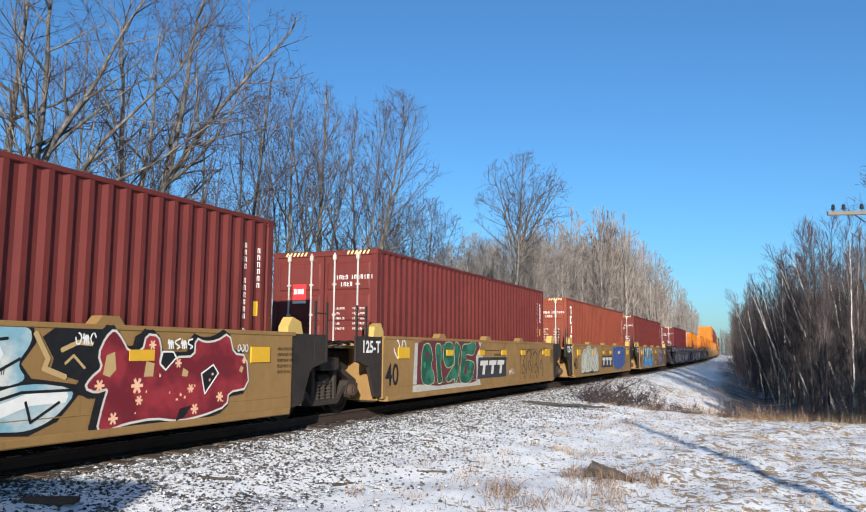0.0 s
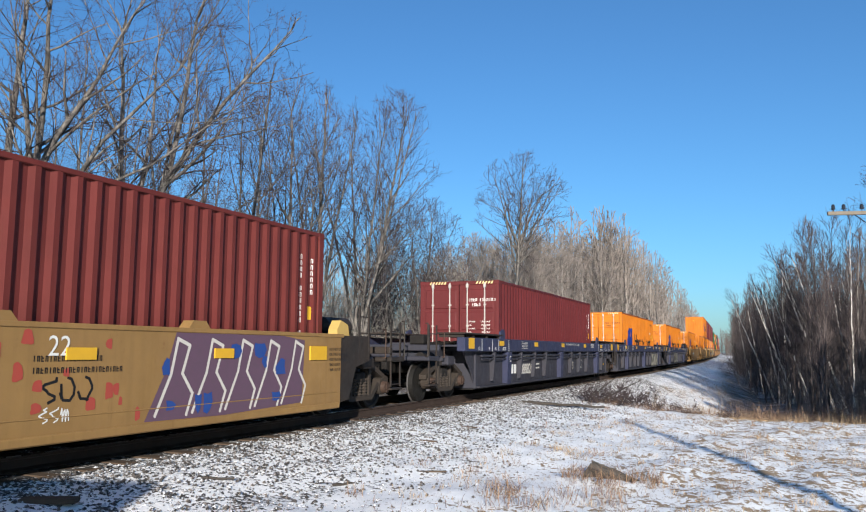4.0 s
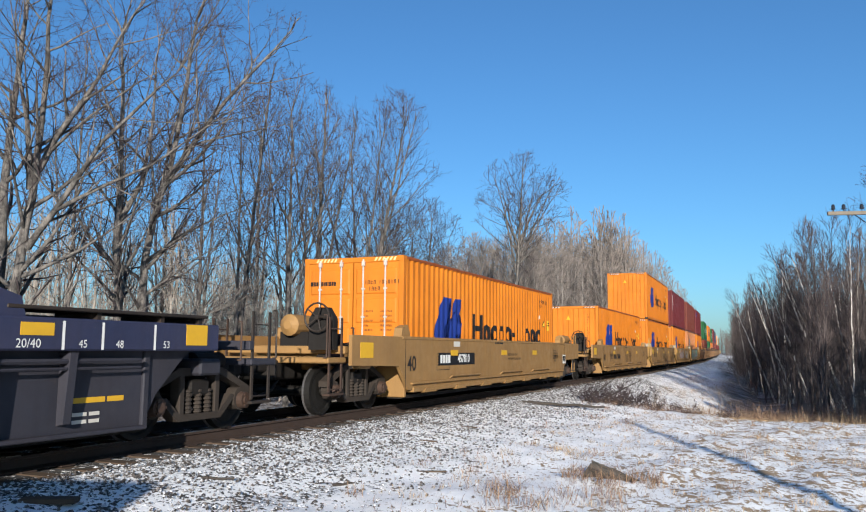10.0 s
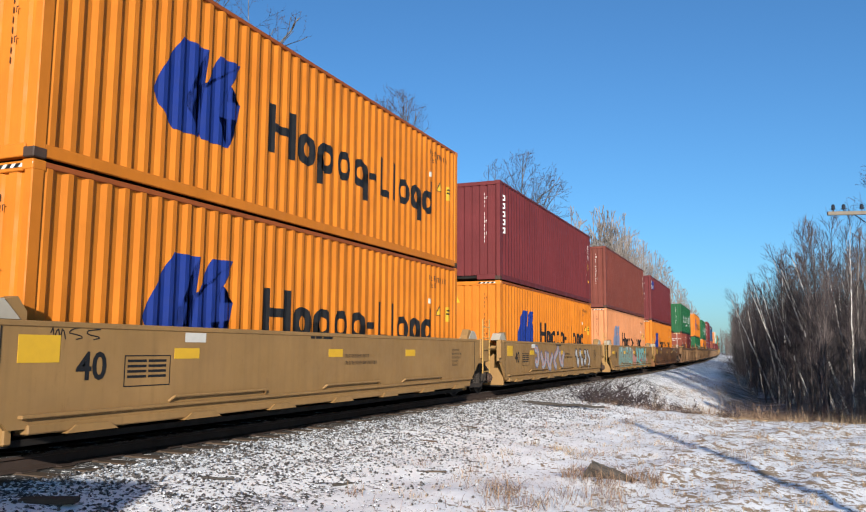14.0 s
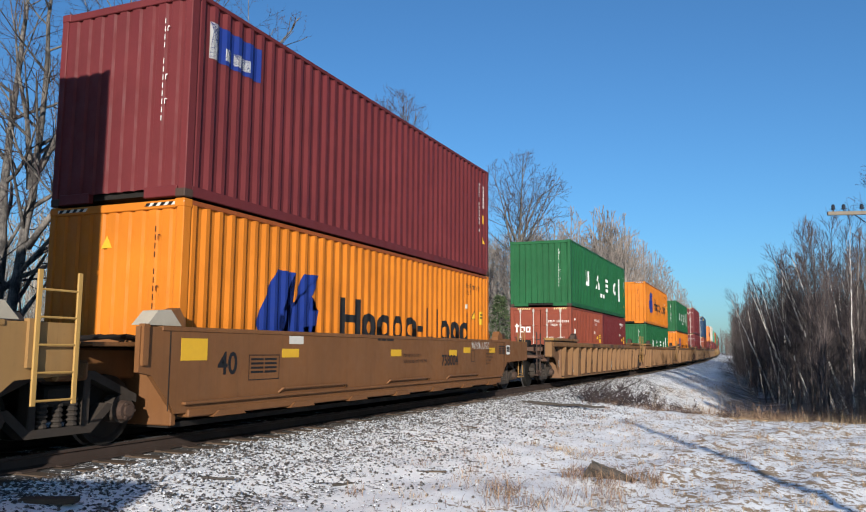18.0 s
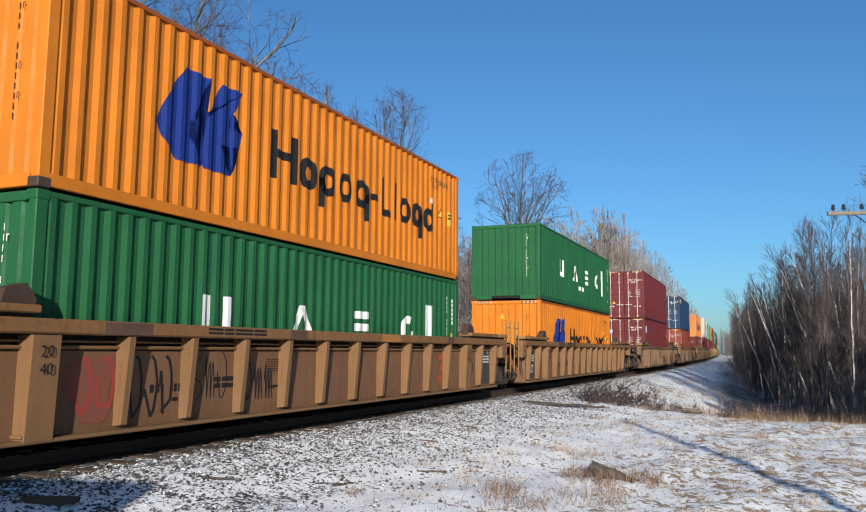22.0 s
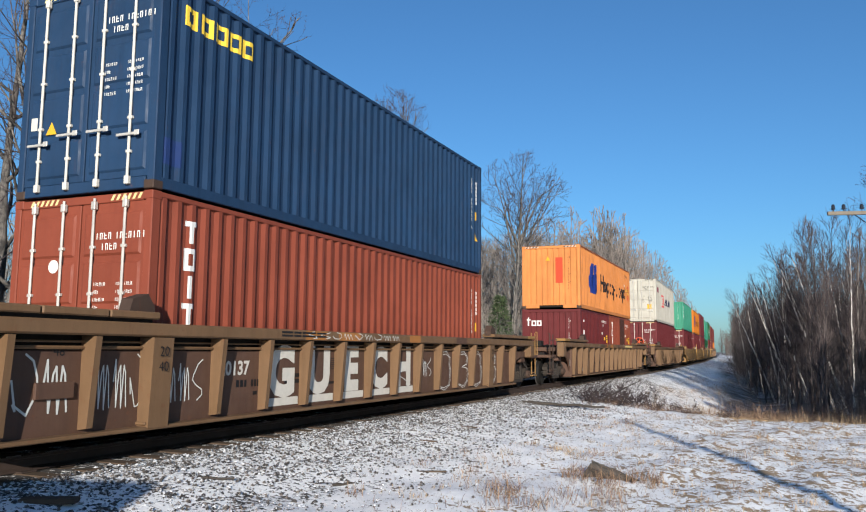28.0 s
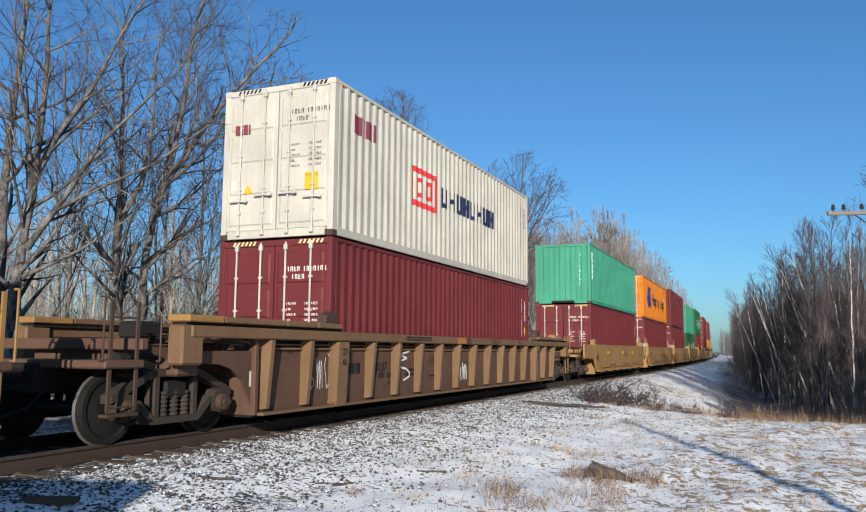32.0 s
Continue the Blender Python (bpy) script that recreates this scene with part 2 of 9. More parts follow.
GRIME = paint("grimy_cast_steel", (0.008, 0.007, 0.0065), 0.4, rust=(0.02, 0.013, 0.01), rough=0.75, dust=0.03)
WHEEL = paint("wheel_steel", (0.009, 0.008, 0.007), 0.4, rust=(0.02, 0.014, 0.01), rough=0.6)
TREAD_OLD = paint("bright_tread_steel", (0.13, 0.12, 0.115), 0.4, rough=0.45, metal=0.6)
TRUCK = paint("dusty_cast_steel", (0.026, 0.022, 0.019), 0.5, rust=(0.06, 0.038, 0.026), rough=0.8, dust=0.1)
RUST_BAR = paint("rusty_bar", (0.05, 0.03, 0.022), 0.6, rough=0.7)
GOLD_BAR = paint("yellow_rail_paint", (0.24, 0.13, 0.042), 0.7, streak=0.4)
RED_WHEEL = paint("orange_red_brake_wheel", (0.75, 0.1, 0.03), 0.3)
M_WHITE = flat("white_mark", (0.62, 0.61, 0.58))
M_GREY = flat("grey_white_mark", (0.5, 0.47, 0.42))
M_BLACK = flat("black_mark", (0.007, 0.007, 0.008))
M_YELLOW = flat("yellow_reflector", (0.55, 0.31, 0.022), 0.35, 0.2)
M_BLUE = flat("blue_mark", (0.0064, 0.0224, 0.152))
M_FADED = flat("faded_blue_mark", (0.13, 0.15, 0.22))
M_RED = flat("red_mark", (0.55, 0.03, 0.035))
M_TEAL = flat("teal_spray", (0.14, 0.32, 0.3), 0.6, 0.4)
M_SKY = flat("pale_blue_spray", (0.27, 0.42, 0.5), 0.6, 0.4)
M_ROYAL = flat("royal_blue_spray", (0.013, 0.05, 0.21), 0.6, 0.4)
M_PINK = flat("dusty_pink_spray", (0.45, 0.2, 0.17), 0.6, 0.4)
M_CHALK = flat("chalk_line", (0.55, 0.55, 0.52), 0.8, 0.4)
M_ORLINE = flat("orange_red_line", (0.32, 0.06, 0.028), 0.7, 0.5)

CW, CL = 2.438, 12.192
PITCH, DEPTH = 0.2785, 0.036


def side_depth(y, length):
    """How far the corrugated side stands back at y along the container."""
    k = (y + length / 2 - 0.2) % PITCH / PITCH
    if k < 0.26:
        return 0.0
    if k < 0.5:
        return (k - 0.26) / 0.24 * DEPTH
    if k < 0.76:
        return DEPTH
    return (1 - k) / 0.24 * DEPTH


def side_breaks(length):
    ys, y = [-length / 2 + 0.14], -length / 2 + 0.2
    while y < length / 2 - 0.15:
        ys += [q for q in (y, y + 0.26 * PITCH, y + 0.5 * PITCH, y + 0.76 * PITCH) if q < length / 2 - 0.15]
        y += PITCH
    return ys + [length / 2 - 0.14]


def corrugated(length, h):
    g = Geo()
    ys = side_breaks(length)
    n = len(ys)
    xs = [CW / 2 - 0.008 - side_depth(y + 1e-5, length) for y in ys]
    g.v = [(x, y, z) for z in (0.15, h - 0.06) for x, y in zip(xs, ys)]
    g.f = [(i, i + 1, n + i + 1, n + i) for i in range(n - 1)]
    return g


def front_wall(h):
    """The blind end of a container, with upright folds."""
    g = Geo()
    pts, x = [(-CW / 2 + 0.1, 0.0)], -CW / 2 + 0.16
    while x < CW / 2 - 0.3:
        pts += [(x, 0.0), (x + 0.12, 0.0), (x + 0.15, 0.03), (x + 0.2, 0.03), (x + 0.23, 0.0)]
        x += 0.238
    pts.append((CW / 2 - 0.1, 0.0))
    n = len(pts)
    g.v = [(p, -0.0 + d, z) for z in (0.14, h - 0.1) for p, d in pts]
    g.f = [(i, i + 1, n + i + 1, n + i) for i in range(n - 1)]
    return g


def door_leaf(h):
    """One door: frame, three shallow fields; its outside looks along -y."""
    g = Geo()
    w = CW / 2 - 0.11
    g.cbox(0.012, w, 0.0, 0.05, 0.17, h - 0.12, 0.008)
    zs = [0.24, 0.24 + (h - 0.43) * 0.24, 0.24 + (h - 0.43) * 0.49, 0.24 + (h - 0.43) * 0.74, h - 0.19]
    for a, b in zip(zs, zs[1:]):
        g.add([(0.08, -0.001, a + 0.02), (w - 0.06, -0.001, a + 0.02), (w - 0.06, -0.001, b - 0.06), (0.08, -0.001, b - 0.06),
               (0.11, -0.022, a + 0.05), (w - 0.09, -0.022, a + 0.05), (w - 0.09, -0.022, b - 0.09), (0.11, -0.022, b - 0.09)],
              [(0, 1, 5, 4), (1, 2, 6, 5), (2, 3, 7, 6), (3, 0, 4, 7), (4, 5, 6, 7)])
    return g


def lock_rod(h):
    g = Geo()
    g.cyl((0, 0, 0.1), (0, 0, h - 0.06), 0.019, n=7)
    for z in (0.12, h - 0.16):
        g.cbox(-0.035, 0.035, -0.03, 0.035, z - 0.05, z + 0.06, 0.01)
    for z in (0.5, 0.95, h * 0.55, h - 0.7):
        g.cbox(-0.04, 0.04, -0.015, 0.03, z - 0.02, z + 0.02, 0.006)
    return g


def lock_handle():
    g = Geo()
    g.cbox(-0.02, 0.36, -0.02, 0.0, -0.018, 0.018, 0.006)
    g.cbox(0.3, 0.38, -0.04, -0.018, -0.035, 0.035, 0.006)
    return g


def casting():
    return Geo().cbox(-0.082, 0.082, -0.089, 0.089, -0.059, 0.059, 0.012)


def text_mesh(body, size, bold=0.0):
    def build():
        cu = bpy.data.curves.new("lettering", "FONT")
        cu.body, cu.size, cu.offset, cu.align_x, cu.align_y, cu.resolution_u = body, size, bold, "CENTER", "CENTER", 3
        ob = new("lettering", cu)
        bpy.context.view_layer.update()
        me = bpy.data.meshes.new_from_object(ob.evaluated_get(bpy.context.evaluated_depsgraph_get()))
        bpy.data.objects.remove(ob)
        me.materials.clear()
        return me
    return shared(("text", body, size, bold), build)


def face_side(u, z, x):
    """Stands flat marks on a right-hand side: their x runs along the line, their y up."""
    return Matrix(((0, 0, 1, x), (1, 0, 0, u), (0, 1, 0, z), (0, 0, 0, 1)))


def face_end(x, z, y):
    return Matrix(((1, 0, 0, x), (0, 0, -1, y), (0, 1, 0, z), (0, 0, 0, 1)))


def write(body, size, material, parent, at, bold=0.0, name="number"):
    return part(name, text_mesh(body, size, bold), material, parent, at=at)


def sheet(polys):
    """Flat outlines side by side in one mesh, in x and y."""
    g, step = Geo(), min(0.00007, 0.0012 / max(1, len(polys)))
    for i, p in enumerate(polys):
        g.add([(a, b, step * i) for a, b in p], [tuple(range(len(p)))])
    return g


def rect(x0, y0, x1, y1):
    return [(x0, y0), (x1, y0), (x1, y1), (x0, y1)]


def hollow(x0, y0, x1, y1, t):
    return [rect(x0, y0, x0 + t, y1), rect(x1 - t, y0, x1, y1), rect(x0 + t, y0, x1 - t, y0 + t), rect(x0 + t, y1 - t, x1 - t, y1)]


def bars(x0, y0, widths, h, gap=0.03):
    """A line of writing too small to read, as plain bars."""
    out, x = [], x0
    for w in widths:
        out.append(rect(x, y0, x + w, y0 + h))
        x += w + gap
    return out


def chars(x0, y0, n, h, gap=0.0):
    """A row of n small characters that cannot be read, as thin strokes."""
    out, w = [], h * 0.55
    t = h * 0.17
    for k in range(n):
        x = x0 + k * (h * 0.84 + gap)
        out += [rect(x + w * 0.35, y0, x + w * 0.35 + t, y0 + h)] if k % 4 == 0 else [rect(x, y0, x + t, y0 + h), rect(x + t, y0 + h - t, x + w, y0 + h), rect(x + w - t, y0, x + w, y0 + h - t)] if k % 2 else [rect(x, y0, x + t, y0 + h), rect(x + t, y0, x + w, y0 + t), rect(x + t, y0 + h / 2, x + w, y0 + h / 2 + t)]
    return out


def wrapped(key, polys, length):
    """A painted mark that follows the folds of a container's side; u from its near end, z from its base."""
    def build():
        bm = bmesh.new()
        for p in polys:
            try:
                bm.faces.new([bm.verts.new((0, u - length / 2, z)) for u, z in p])
            except ValueError:
                pass
        lo = min(u for p in polys for u, z in p) - length / 2
        hi = max(u for p in polys for u, z in p) - length / 2
        bmesh.ops.triangulate(bm, faces=bm.faces)
        for y in side_breaks(length):
            if lo < y < hi:
                bmesh.ops.bisect_plane(bm, geom=bm.verts[:] + bm.edges[:] + bm.faces[:], plane_co=(0, y, 0), plane_no=(0, 1, 0))
        for v in bm.verts:
            v.co.x = CW / 2 - 0.008 - side_depth(v.co.y + 1e-5, length) + 0.004
        me = bpy.data.meshes.new("mark")
        bm.to_mesh(me)
        bm.free()
        return me
    return shared(("mark", key, length), build)


def emblem(dz):
    """Two slanting sail shapes that meet in the middle."""
    a = [(2.21, 2.06), (2.72, 2.05), (2.39, 1.42), (2.31, 1.2), (2.61, 0.78), (2.1, 0.76), (1.82, 1.01), (1.72, 1.2), (1.86, 1.53)]
    b = [(2.97, 2.05), (3.47, 2.07), (3.23, 1.7), (3.16, 1.46), (3.49, 1.47), (3.43, 1.22), (2.97, 1.17), (3.23, 0.77), (2.66, 0.76), (2.36, 1.2), (2.455, 1.42), (2.66, 1.48)]
    return [[(u, z + dz) for u, z in p] for p in (a, b)]


def big_word(dz):
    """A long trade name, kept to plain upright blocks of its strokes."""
    t, z0, xh, cap, out, u = 0.145, 0.97 + dz, 0.54, 0.78, [], 4.22
    for w, lo, hi, form in ((0.72, 0, cap, "n"), (0.5, 0, xh, "o"), (0.54, -0.22, xh, "p"), (0.5, 0, xh, "o"), (0.54, -0.22, xh, "q"), (0.3, 0, 0, "-"),
                            (0.46, 0, cap, "l"), (0.15, 0, cap, "i"), (0.54, 0, xh, "o"), (0.5, -0.22, xh, "q"), (0.54, 0, cap, "d")):
        if form == "n":
            one = [rect(u, z0, u + t, z0 + hi), rect(u + w - t, z0, u + w, z0 + hi), rect(u + t, z0 + 0.34, u + w - t, z0 + 0.48)]
        elif form == "o":
            one = ring8(u, z0, u + w, z0 + xh, t)
        elif form in "pqd":
            one = ring8(u, z0, u + w, z0 + xh, t)
            a = u if form == "p" else u + w - t
            one.append(rect(a, z0 + lo, a + t, z0 + 0.3) if lo < 0 else rect(a, z0 + 0.26, a + t, z0 + hi))
        elif form == "-":
            one = [rect(u, z0 + 0.24, u + w, z0 + 0.37)]
        elif form == "l":
            one = [rect(u, z0, u + t, z0 + hi), rect(u + t, z0, u + w, z0 + t)]
        else:
            one = [rect(u, z0, u + w, z0 + hi)]
        out.append(one)
        u += w + 0.115
    return out


def upright_word(u, z1, n, size=0.3, t=0.08):
    """Characters set one below another, as plain blocks."""
    out, w = [], size * 0.72
    for i in range(n):
        z = z1 - i * size * 1.22
        out.append([rect(u, z - t, u + w, z), rect(u + w / 2 - t / 2, z - size, u + w / 2 + t / 2, z - t)] if i % 3 == 0 else [rect(u + w / 2 - t / 2, z - size, u + w / 2 + t / 2, z)] if i % 3 == 2 else hollow(u, z - size, u + w, z, t))
    return out


def letters(root, key, groups, length, material, label):
    """Block shapes of a trade name, each a part of its own."""
    for k, polys in enumerate(groups):
        part("letter", wrapped((key, k), polys, length), material, root, label)


def code_line(u, z, h=0.05):
    """A column of small characters that cannot be read."""
    return [q for k in range(13) if k not in (4, 11) for q in chars(u + 0.61, z - 0.105 * k, 2, 0.075)[:4][(k % 2):]]


def ring8(x0, y0, x1, y1, t):
    """A hollow rounded shape, as a ring of quads."""
    def oval(inset):
        a, b = (x1 - x0) / 2 - inset, (y1 - y0) / 2 - inset
        out = []
        for k in range(16):
            c, q = math.cos(6.2832 * (k + 0.5) / 16 - 2.2), math.sin(6.2832 * (k + 0.5) / 16 - 2.2)
            out.append(((x0 + x1) / 2 + a * math.copysign(abs(c) ** 0.8, c), (y0 + y1) / 2 + b * math.copysign(abs(q) ** 0.8, q)))
        return out
    o, n = oval(0.0), oval(t)
    return [[o[k], o[(k + 1) % 16], n[(k + 1) % 16], n[k]] for k in range(16)]


def container(colour, size="hc", end="door", brand="", label="", mark_mat=None):
    """A freight container, its base at z = 0 and its near end at -y."""
    h = 2.896 if size == "hc" else 2.591
    length = 6.058 if size == "20" else CL
    root = thing("shipping_container", label, "container", "containers on the train")
    key = (length, h)
    half = length / 2
    wall = shared(("wall",) + key, lambda: corrugated(length, h))
    part("side_wall", wall, colour, root)
    part("side_wall", wall, colour, root, at=pose(0, 0, 0, 0, 0, 180))
    part("roof", shared(("roof",) + key, lambda: Geo().cbox(-CW / 2 + 0.05, CW / 2 - 0.05, -half + 0.1, half - 0.1, h - 0.05, h - 0.012, 0.004)), colour, root)
    part("floor_frame", shared(("under",) + key, lambda: Geo().box(-CW / 2 + 0.06, CW / 2 - 0.06, -half + 0.1, half - 0.1, 0.06, 0.15)), GRIME, root)
    rail = shared(("toprail",) + key, lambda: Geo().cbox(CW / 2 - 0.07, CW / 2 - 0.002, -half + 0.15, half - 0.15, h - 0.075, h - 0.008, 0.008))
    low = shared(("lowrail",) + key, lambda: Geo().cbox(CW / 2 - 0.06, CW / 2 - 0.004, -half + 0.15, half - 0.15, 0.02, 0.165, 0.008))
    post = shared(("post",) + key, lambda: Geo().cbox(CW / 2 - 0.12, CW / 2 - 0.004, -half + 0.006, -half + 0.16, 0.1, h - 0.1, 0.012))
    post_b = shared(("postb",) + key, lambda: Geo().cbox(CW / 2 - 0.12, CW / 2 - 0.004, half - 0.16, half - 0.006, 0.1, h - 0.1, 0.012))
    turn = pose(0, 0, 0, 0, 0, 180)
    for m in (None, turn):
        part("top_rail", rail, RUSTY_RAIL if colour in (ORANGE, FADED_ORANGE) else colour, root, at=m)
        part("bottom_rail", low, colour, root, at=m)
        part("corner_post", post, colour, root, at=m)
        part("corner_post", post_b, colour, root, at=m)
        part("header", shared(("header",) + key, lambda: Geo().cbox(-CW / 2 + 0.15, CW / 2 - 0.15, -half + 0.01, -half + 0.11, h - 0.125, h - 0.012, 0.01)), colour, root, at=m)
        if end != "door" and m is None:
            for sx in (-1, 1):
                part("sill", shared(("half_sill", sx) + key, lambda s=sx: Geo().cbox(*sorted((s * 0.5, s * (CW / 2 - 0.15))), -half + 0.012, -half + 0.11, 0.015, 0.165, 0.01)), colour, root)
            continue
        part("sill", shared(("sill",) + key, lambda: Geo().cbox(-CW / 2 + 0.15, CW / 2 - 0.15, -half + 0.012, -half + 0.11, 0.015, 0.165, 0.01)), colour, root, at=m)
    cast = shared("casting", casting)
    for sx in (-1, 1):
        for sy in (-1, 1):
            for z in (0.059, h - 0.059):
                part("corner_casting", cast, RUST_BAR if z < 1 else colour, root, at=(sx * (CW / 2 - 0.082), sy * (half - 0.089), z))
    blank = shared(("front",) + key, lambda: front_wall(h))
    part("front_wall", blank, colour, root, at=pose(0, half - 0.05, 0, 0, 0, 180) if end == "door" else pose(0, -half + 0.03, 0))
    leaf = shared(("leaf", h), lambda: door_leaf(h))
    flip = 1 if end == "door" else -1
    base = pose(0, 0, 0) if end == "door" else turn
    for sx in (1, -1):
        m = base @ pose(0, -half + 0.03, 0) @ (Matrix.Diagonal((-1, 1, 1, 1)) if sx < 0 else Matrix.Identity(4))
        if sx < 0:
            leaf_m = shared(("leafm", h), lambda: mirrored(door_leaf(h)))
            d = part("door", leaf_m, colour, root, at=base @ pose(0, -half + 0.03, 0))
        else:
            d = part("door", leaf, colour, root, at=base @ pose(0, -half + 0.03, 0))
        for x in (0.27, 0.8):
            part("lock_rod", shared(("rod", h), lambda: lock_rod(h)), GALV if colour is not BLUE else M_GREY, d, at=(sx * x, -0.05, 0))
            part("handle", shared("lock_handle", lock_handle), GALV, d, at=(sx * x - 0.17, -0.075, 0.82 if x < 0.5 else 0.72))
    if end != "door" and colour in (ORANGE, PALE_ORANGE, FADED_ORANGE):
        part("warning_stripes", shared(("bold_stripes", h), lambda: sheet([[(sx * 0.86 + k * 0.13 - 0.32, h - 0.085), (sx * 0.86 + k * 0.13 - 0.25, h - 0.085), (sx * 0.86 + k * 0.13 - 0.21, h - 0.04), (sx * 0.86 + k * 0.13 - 0.28, h - 0.04)] for sx in (-1, 1) for k in range(5)])), M_BLACK, root, at=face_end(0, 0, -half + 0.004))
        part("warning_stripes", shared(("light_stripes", h), lambda: sheet([[(sx * 0.86 + k * 0.13 - 0.25, h - 0.085), (sx * 0.86 + k * 0.13 - 0.19, h - 0.085), (sx * 0.86 + k * 0.13 - 0.15, h - 0.04), (sx * 0.86 + k * 0.13 - 0.21, h - 0.04)] for sx in (-1, 1) for k in range(5)])), M_GREY, root, at=face_end(0, 0, -half + 0.004))
    if end == "door":
        w = part("warning_stripes", shared(("stripes", h), lambda: sheet([[(sx * 0.72 + k * 0.09 - 0.2, h - 0.1), (sx * 0.72 + k * 0.09 - 0.155, h - 0.1), (sx * 0.72 + k * 0.09 - 0.115, h - 0.025), (sx * 0.72 + k * 0.09 - 0.16, h - 0.025)] for sx in (-1, 1) for k in range(6)])), flat("pale_yellow_stripe", (0.55, 0.46, 0.22)) if colour is not CREAM else M_BLACK, root, at=face_end(0, 0, -half + 0.006))
        ink = mark_mat or (M_BLACK if colour in (ORANGE, CREAM, PALE_ORANGE, FADED_ORANGE) else M_WHITE)
        code = part("serial_code", shared(("code", h), lambda: sheet(chars(0.3, h - 0.6, 4, 0.085) + chars(0.64, h - 0.6, 6, 0.085) + chars(1.08, h - 0.6, 1, 0.085) + chars(0.4, h - 0.74, 4, 0.085))), ink, root, at=face_end(0, 0, -half + 0.003))
        part("weight_table", shared(("table", h), lambda: sheet([r for k in range(5) for r in chars(0.3, h - 1.2 - 0.1 * k, 6 if k % 2 == 0 else 3, 0.042) + chars(0.68, h - 1.2 - 0.1 * k, 8, 0.042)])), ink, root, at=face_end(0, 0, -half + 0.003))
        part("warning_sign", shared("tri", lambda: sheet([[(-0.1, 0), (0.1, 0), (0, 0.18)]])), M_YELLOW, root, at=face_end(-0.62, h * 0.3, -half + 0.002))
        part("small_plate", shared("plate", lambda: sheet([rect(-0.06, -0.09, 0.06, 0.09)])), M_GREY, root, at=face_end(-0.95, h * 0.36, -half + 0.002))
    else:
        ink = mark_mat or (M_BLACK if colour in (ORANGE, CREAM, PALE_ORANGE, FADED_ORANGE) else M_WHITE)
        part("serial_code", shared(("vcode", h), lambda: sheet([q for k in range(13) if k != 4 for q in chars(0.715, h - 0.43 - 0.115 * k, 1 + (k % 3 == 1), 0.075)[:3]])), ink, root, at=face_end(0, 0, -half + 0.024))
        if colour in (ORANGE, PALE_ORANGE, FADED_ORANGE):
            part("warning_sign", shared("tri", lambda: sheet([[(-0.1, 0), (0.1, 0), (0, 0.18)]])), M_YELLOW, root, at=face_end(-0.12, h - 0.62, -half + 0.024))
    dz = 0.0 if h < 2.7 else 0.09
    ink = mark_mat or (M_BLACK if colour in (ORANGE, CREAM, PALE_ORANGE, FADED_ORANGE) else M_WHITE)
    if brand == "ship" or length < 7:
        row = chars(length - 1.72, h - 0.42, 4, 0.115) + chars(length - 1.3, h - 0.44, 6, 0.115) + chars(length - 0.68, h - 0.44, 1, 0.115) + chars(length - 1.7, h - 0.58, 4, 0.115)
        part("serial_code", wrapped(("row", h), row, length), ink, root)
        part("small_plate", wrapped(("plate3", h), [rect(length - 1.72, h - 0.95, length - 1.62, h - 0.84)], length), M_GREY, root)
        part("warning_sign", wrapped(("tri3", h), [[(length - 1.25, h - 1.2), (length - 0.99, h - 1.2), (length - 1.12, h - 0.96)]], length), M_BLACK, root, "black-rimmed yellow triangle")
        sign = part("warning_field", wrapped(("tri4", h), [[(length - 1.215, h - 1.18), (length - 1.025, h - 1.18), (length - 1.12, h - 1.005)]], length), M_YELLOW, root)
        sign.matrix_basis = Matrix.Translation((0.003, 0, 0))
        part("label_plate", wrapped(("plate4", h), [rect(length - 0.66, h - 1.32, length - 0.46, h - 0.98)], length), M_YELLOW, root, "yellow plate with dark print")
        print_ = part("label_print", wrapped(("print4", h), [rect(length - 0.62, h - 1.08, length - 0.5, h - 1.04), rect(length - 0.63, h - 1.16, length - 0.49, h - 1.12)], length), M_BLACK, root)
        print_.matrix_basis = Matrix.Translation((0.003, 0, 0))
    else:
        part("serial_code", wrapped(("code", h), code_line(length - 1.35, h - 0.5) + [q for k in range(6) for q in chars(length - 0.43, h - 0.105 * k - 0.55, 2, 0.075)[1:4]], length), ink, root)
        part("warning_sign", wrapped(("tri2", h), [[(length - 0.5, h - 2.05), (length - 0.3, h - 2.05), (length - 0.4, h - 1.86)]], length), M_YELLOW, root)
        part("label_plate", wrapped(("plate2", h), [rect(length - 0.46, h - 1.5, length - 0.34, h - 1.28)], length), M_YELLOW, root)
    if brand == "ship":
        part("emblem", wrapped(("emb", h), emblem(dz), length), M_FADED if colour is PALE_ORANGE else M_BLUE, root, "blue emblem")
        letters(root, ("word", h), big_word(dz), length, M_BLACK, "black block lettering")
        if end == "door":
            part("trade_lettering", shared("smallword", lambda: sheet(bars(-1.05, 2.28, [0.07, 0.05, 0.05, 0.05, 0.05, 0.03, 0.05, 0.02, 0.05, 0.05, 0.05], 0.09, 0.012))), M_BLACK, root, at=face_end(0, 0, -half + 0.002))
    elif brand == "gulf":
        polys = []
        z = 1.02 + dz
        groups = []
        groups.append([rect(2.72, z, 2.92, z + 0.62), rect(3.2, z, 3.4, z + 0.62), rect(2.92, z, 3.2, z + 0.17)])
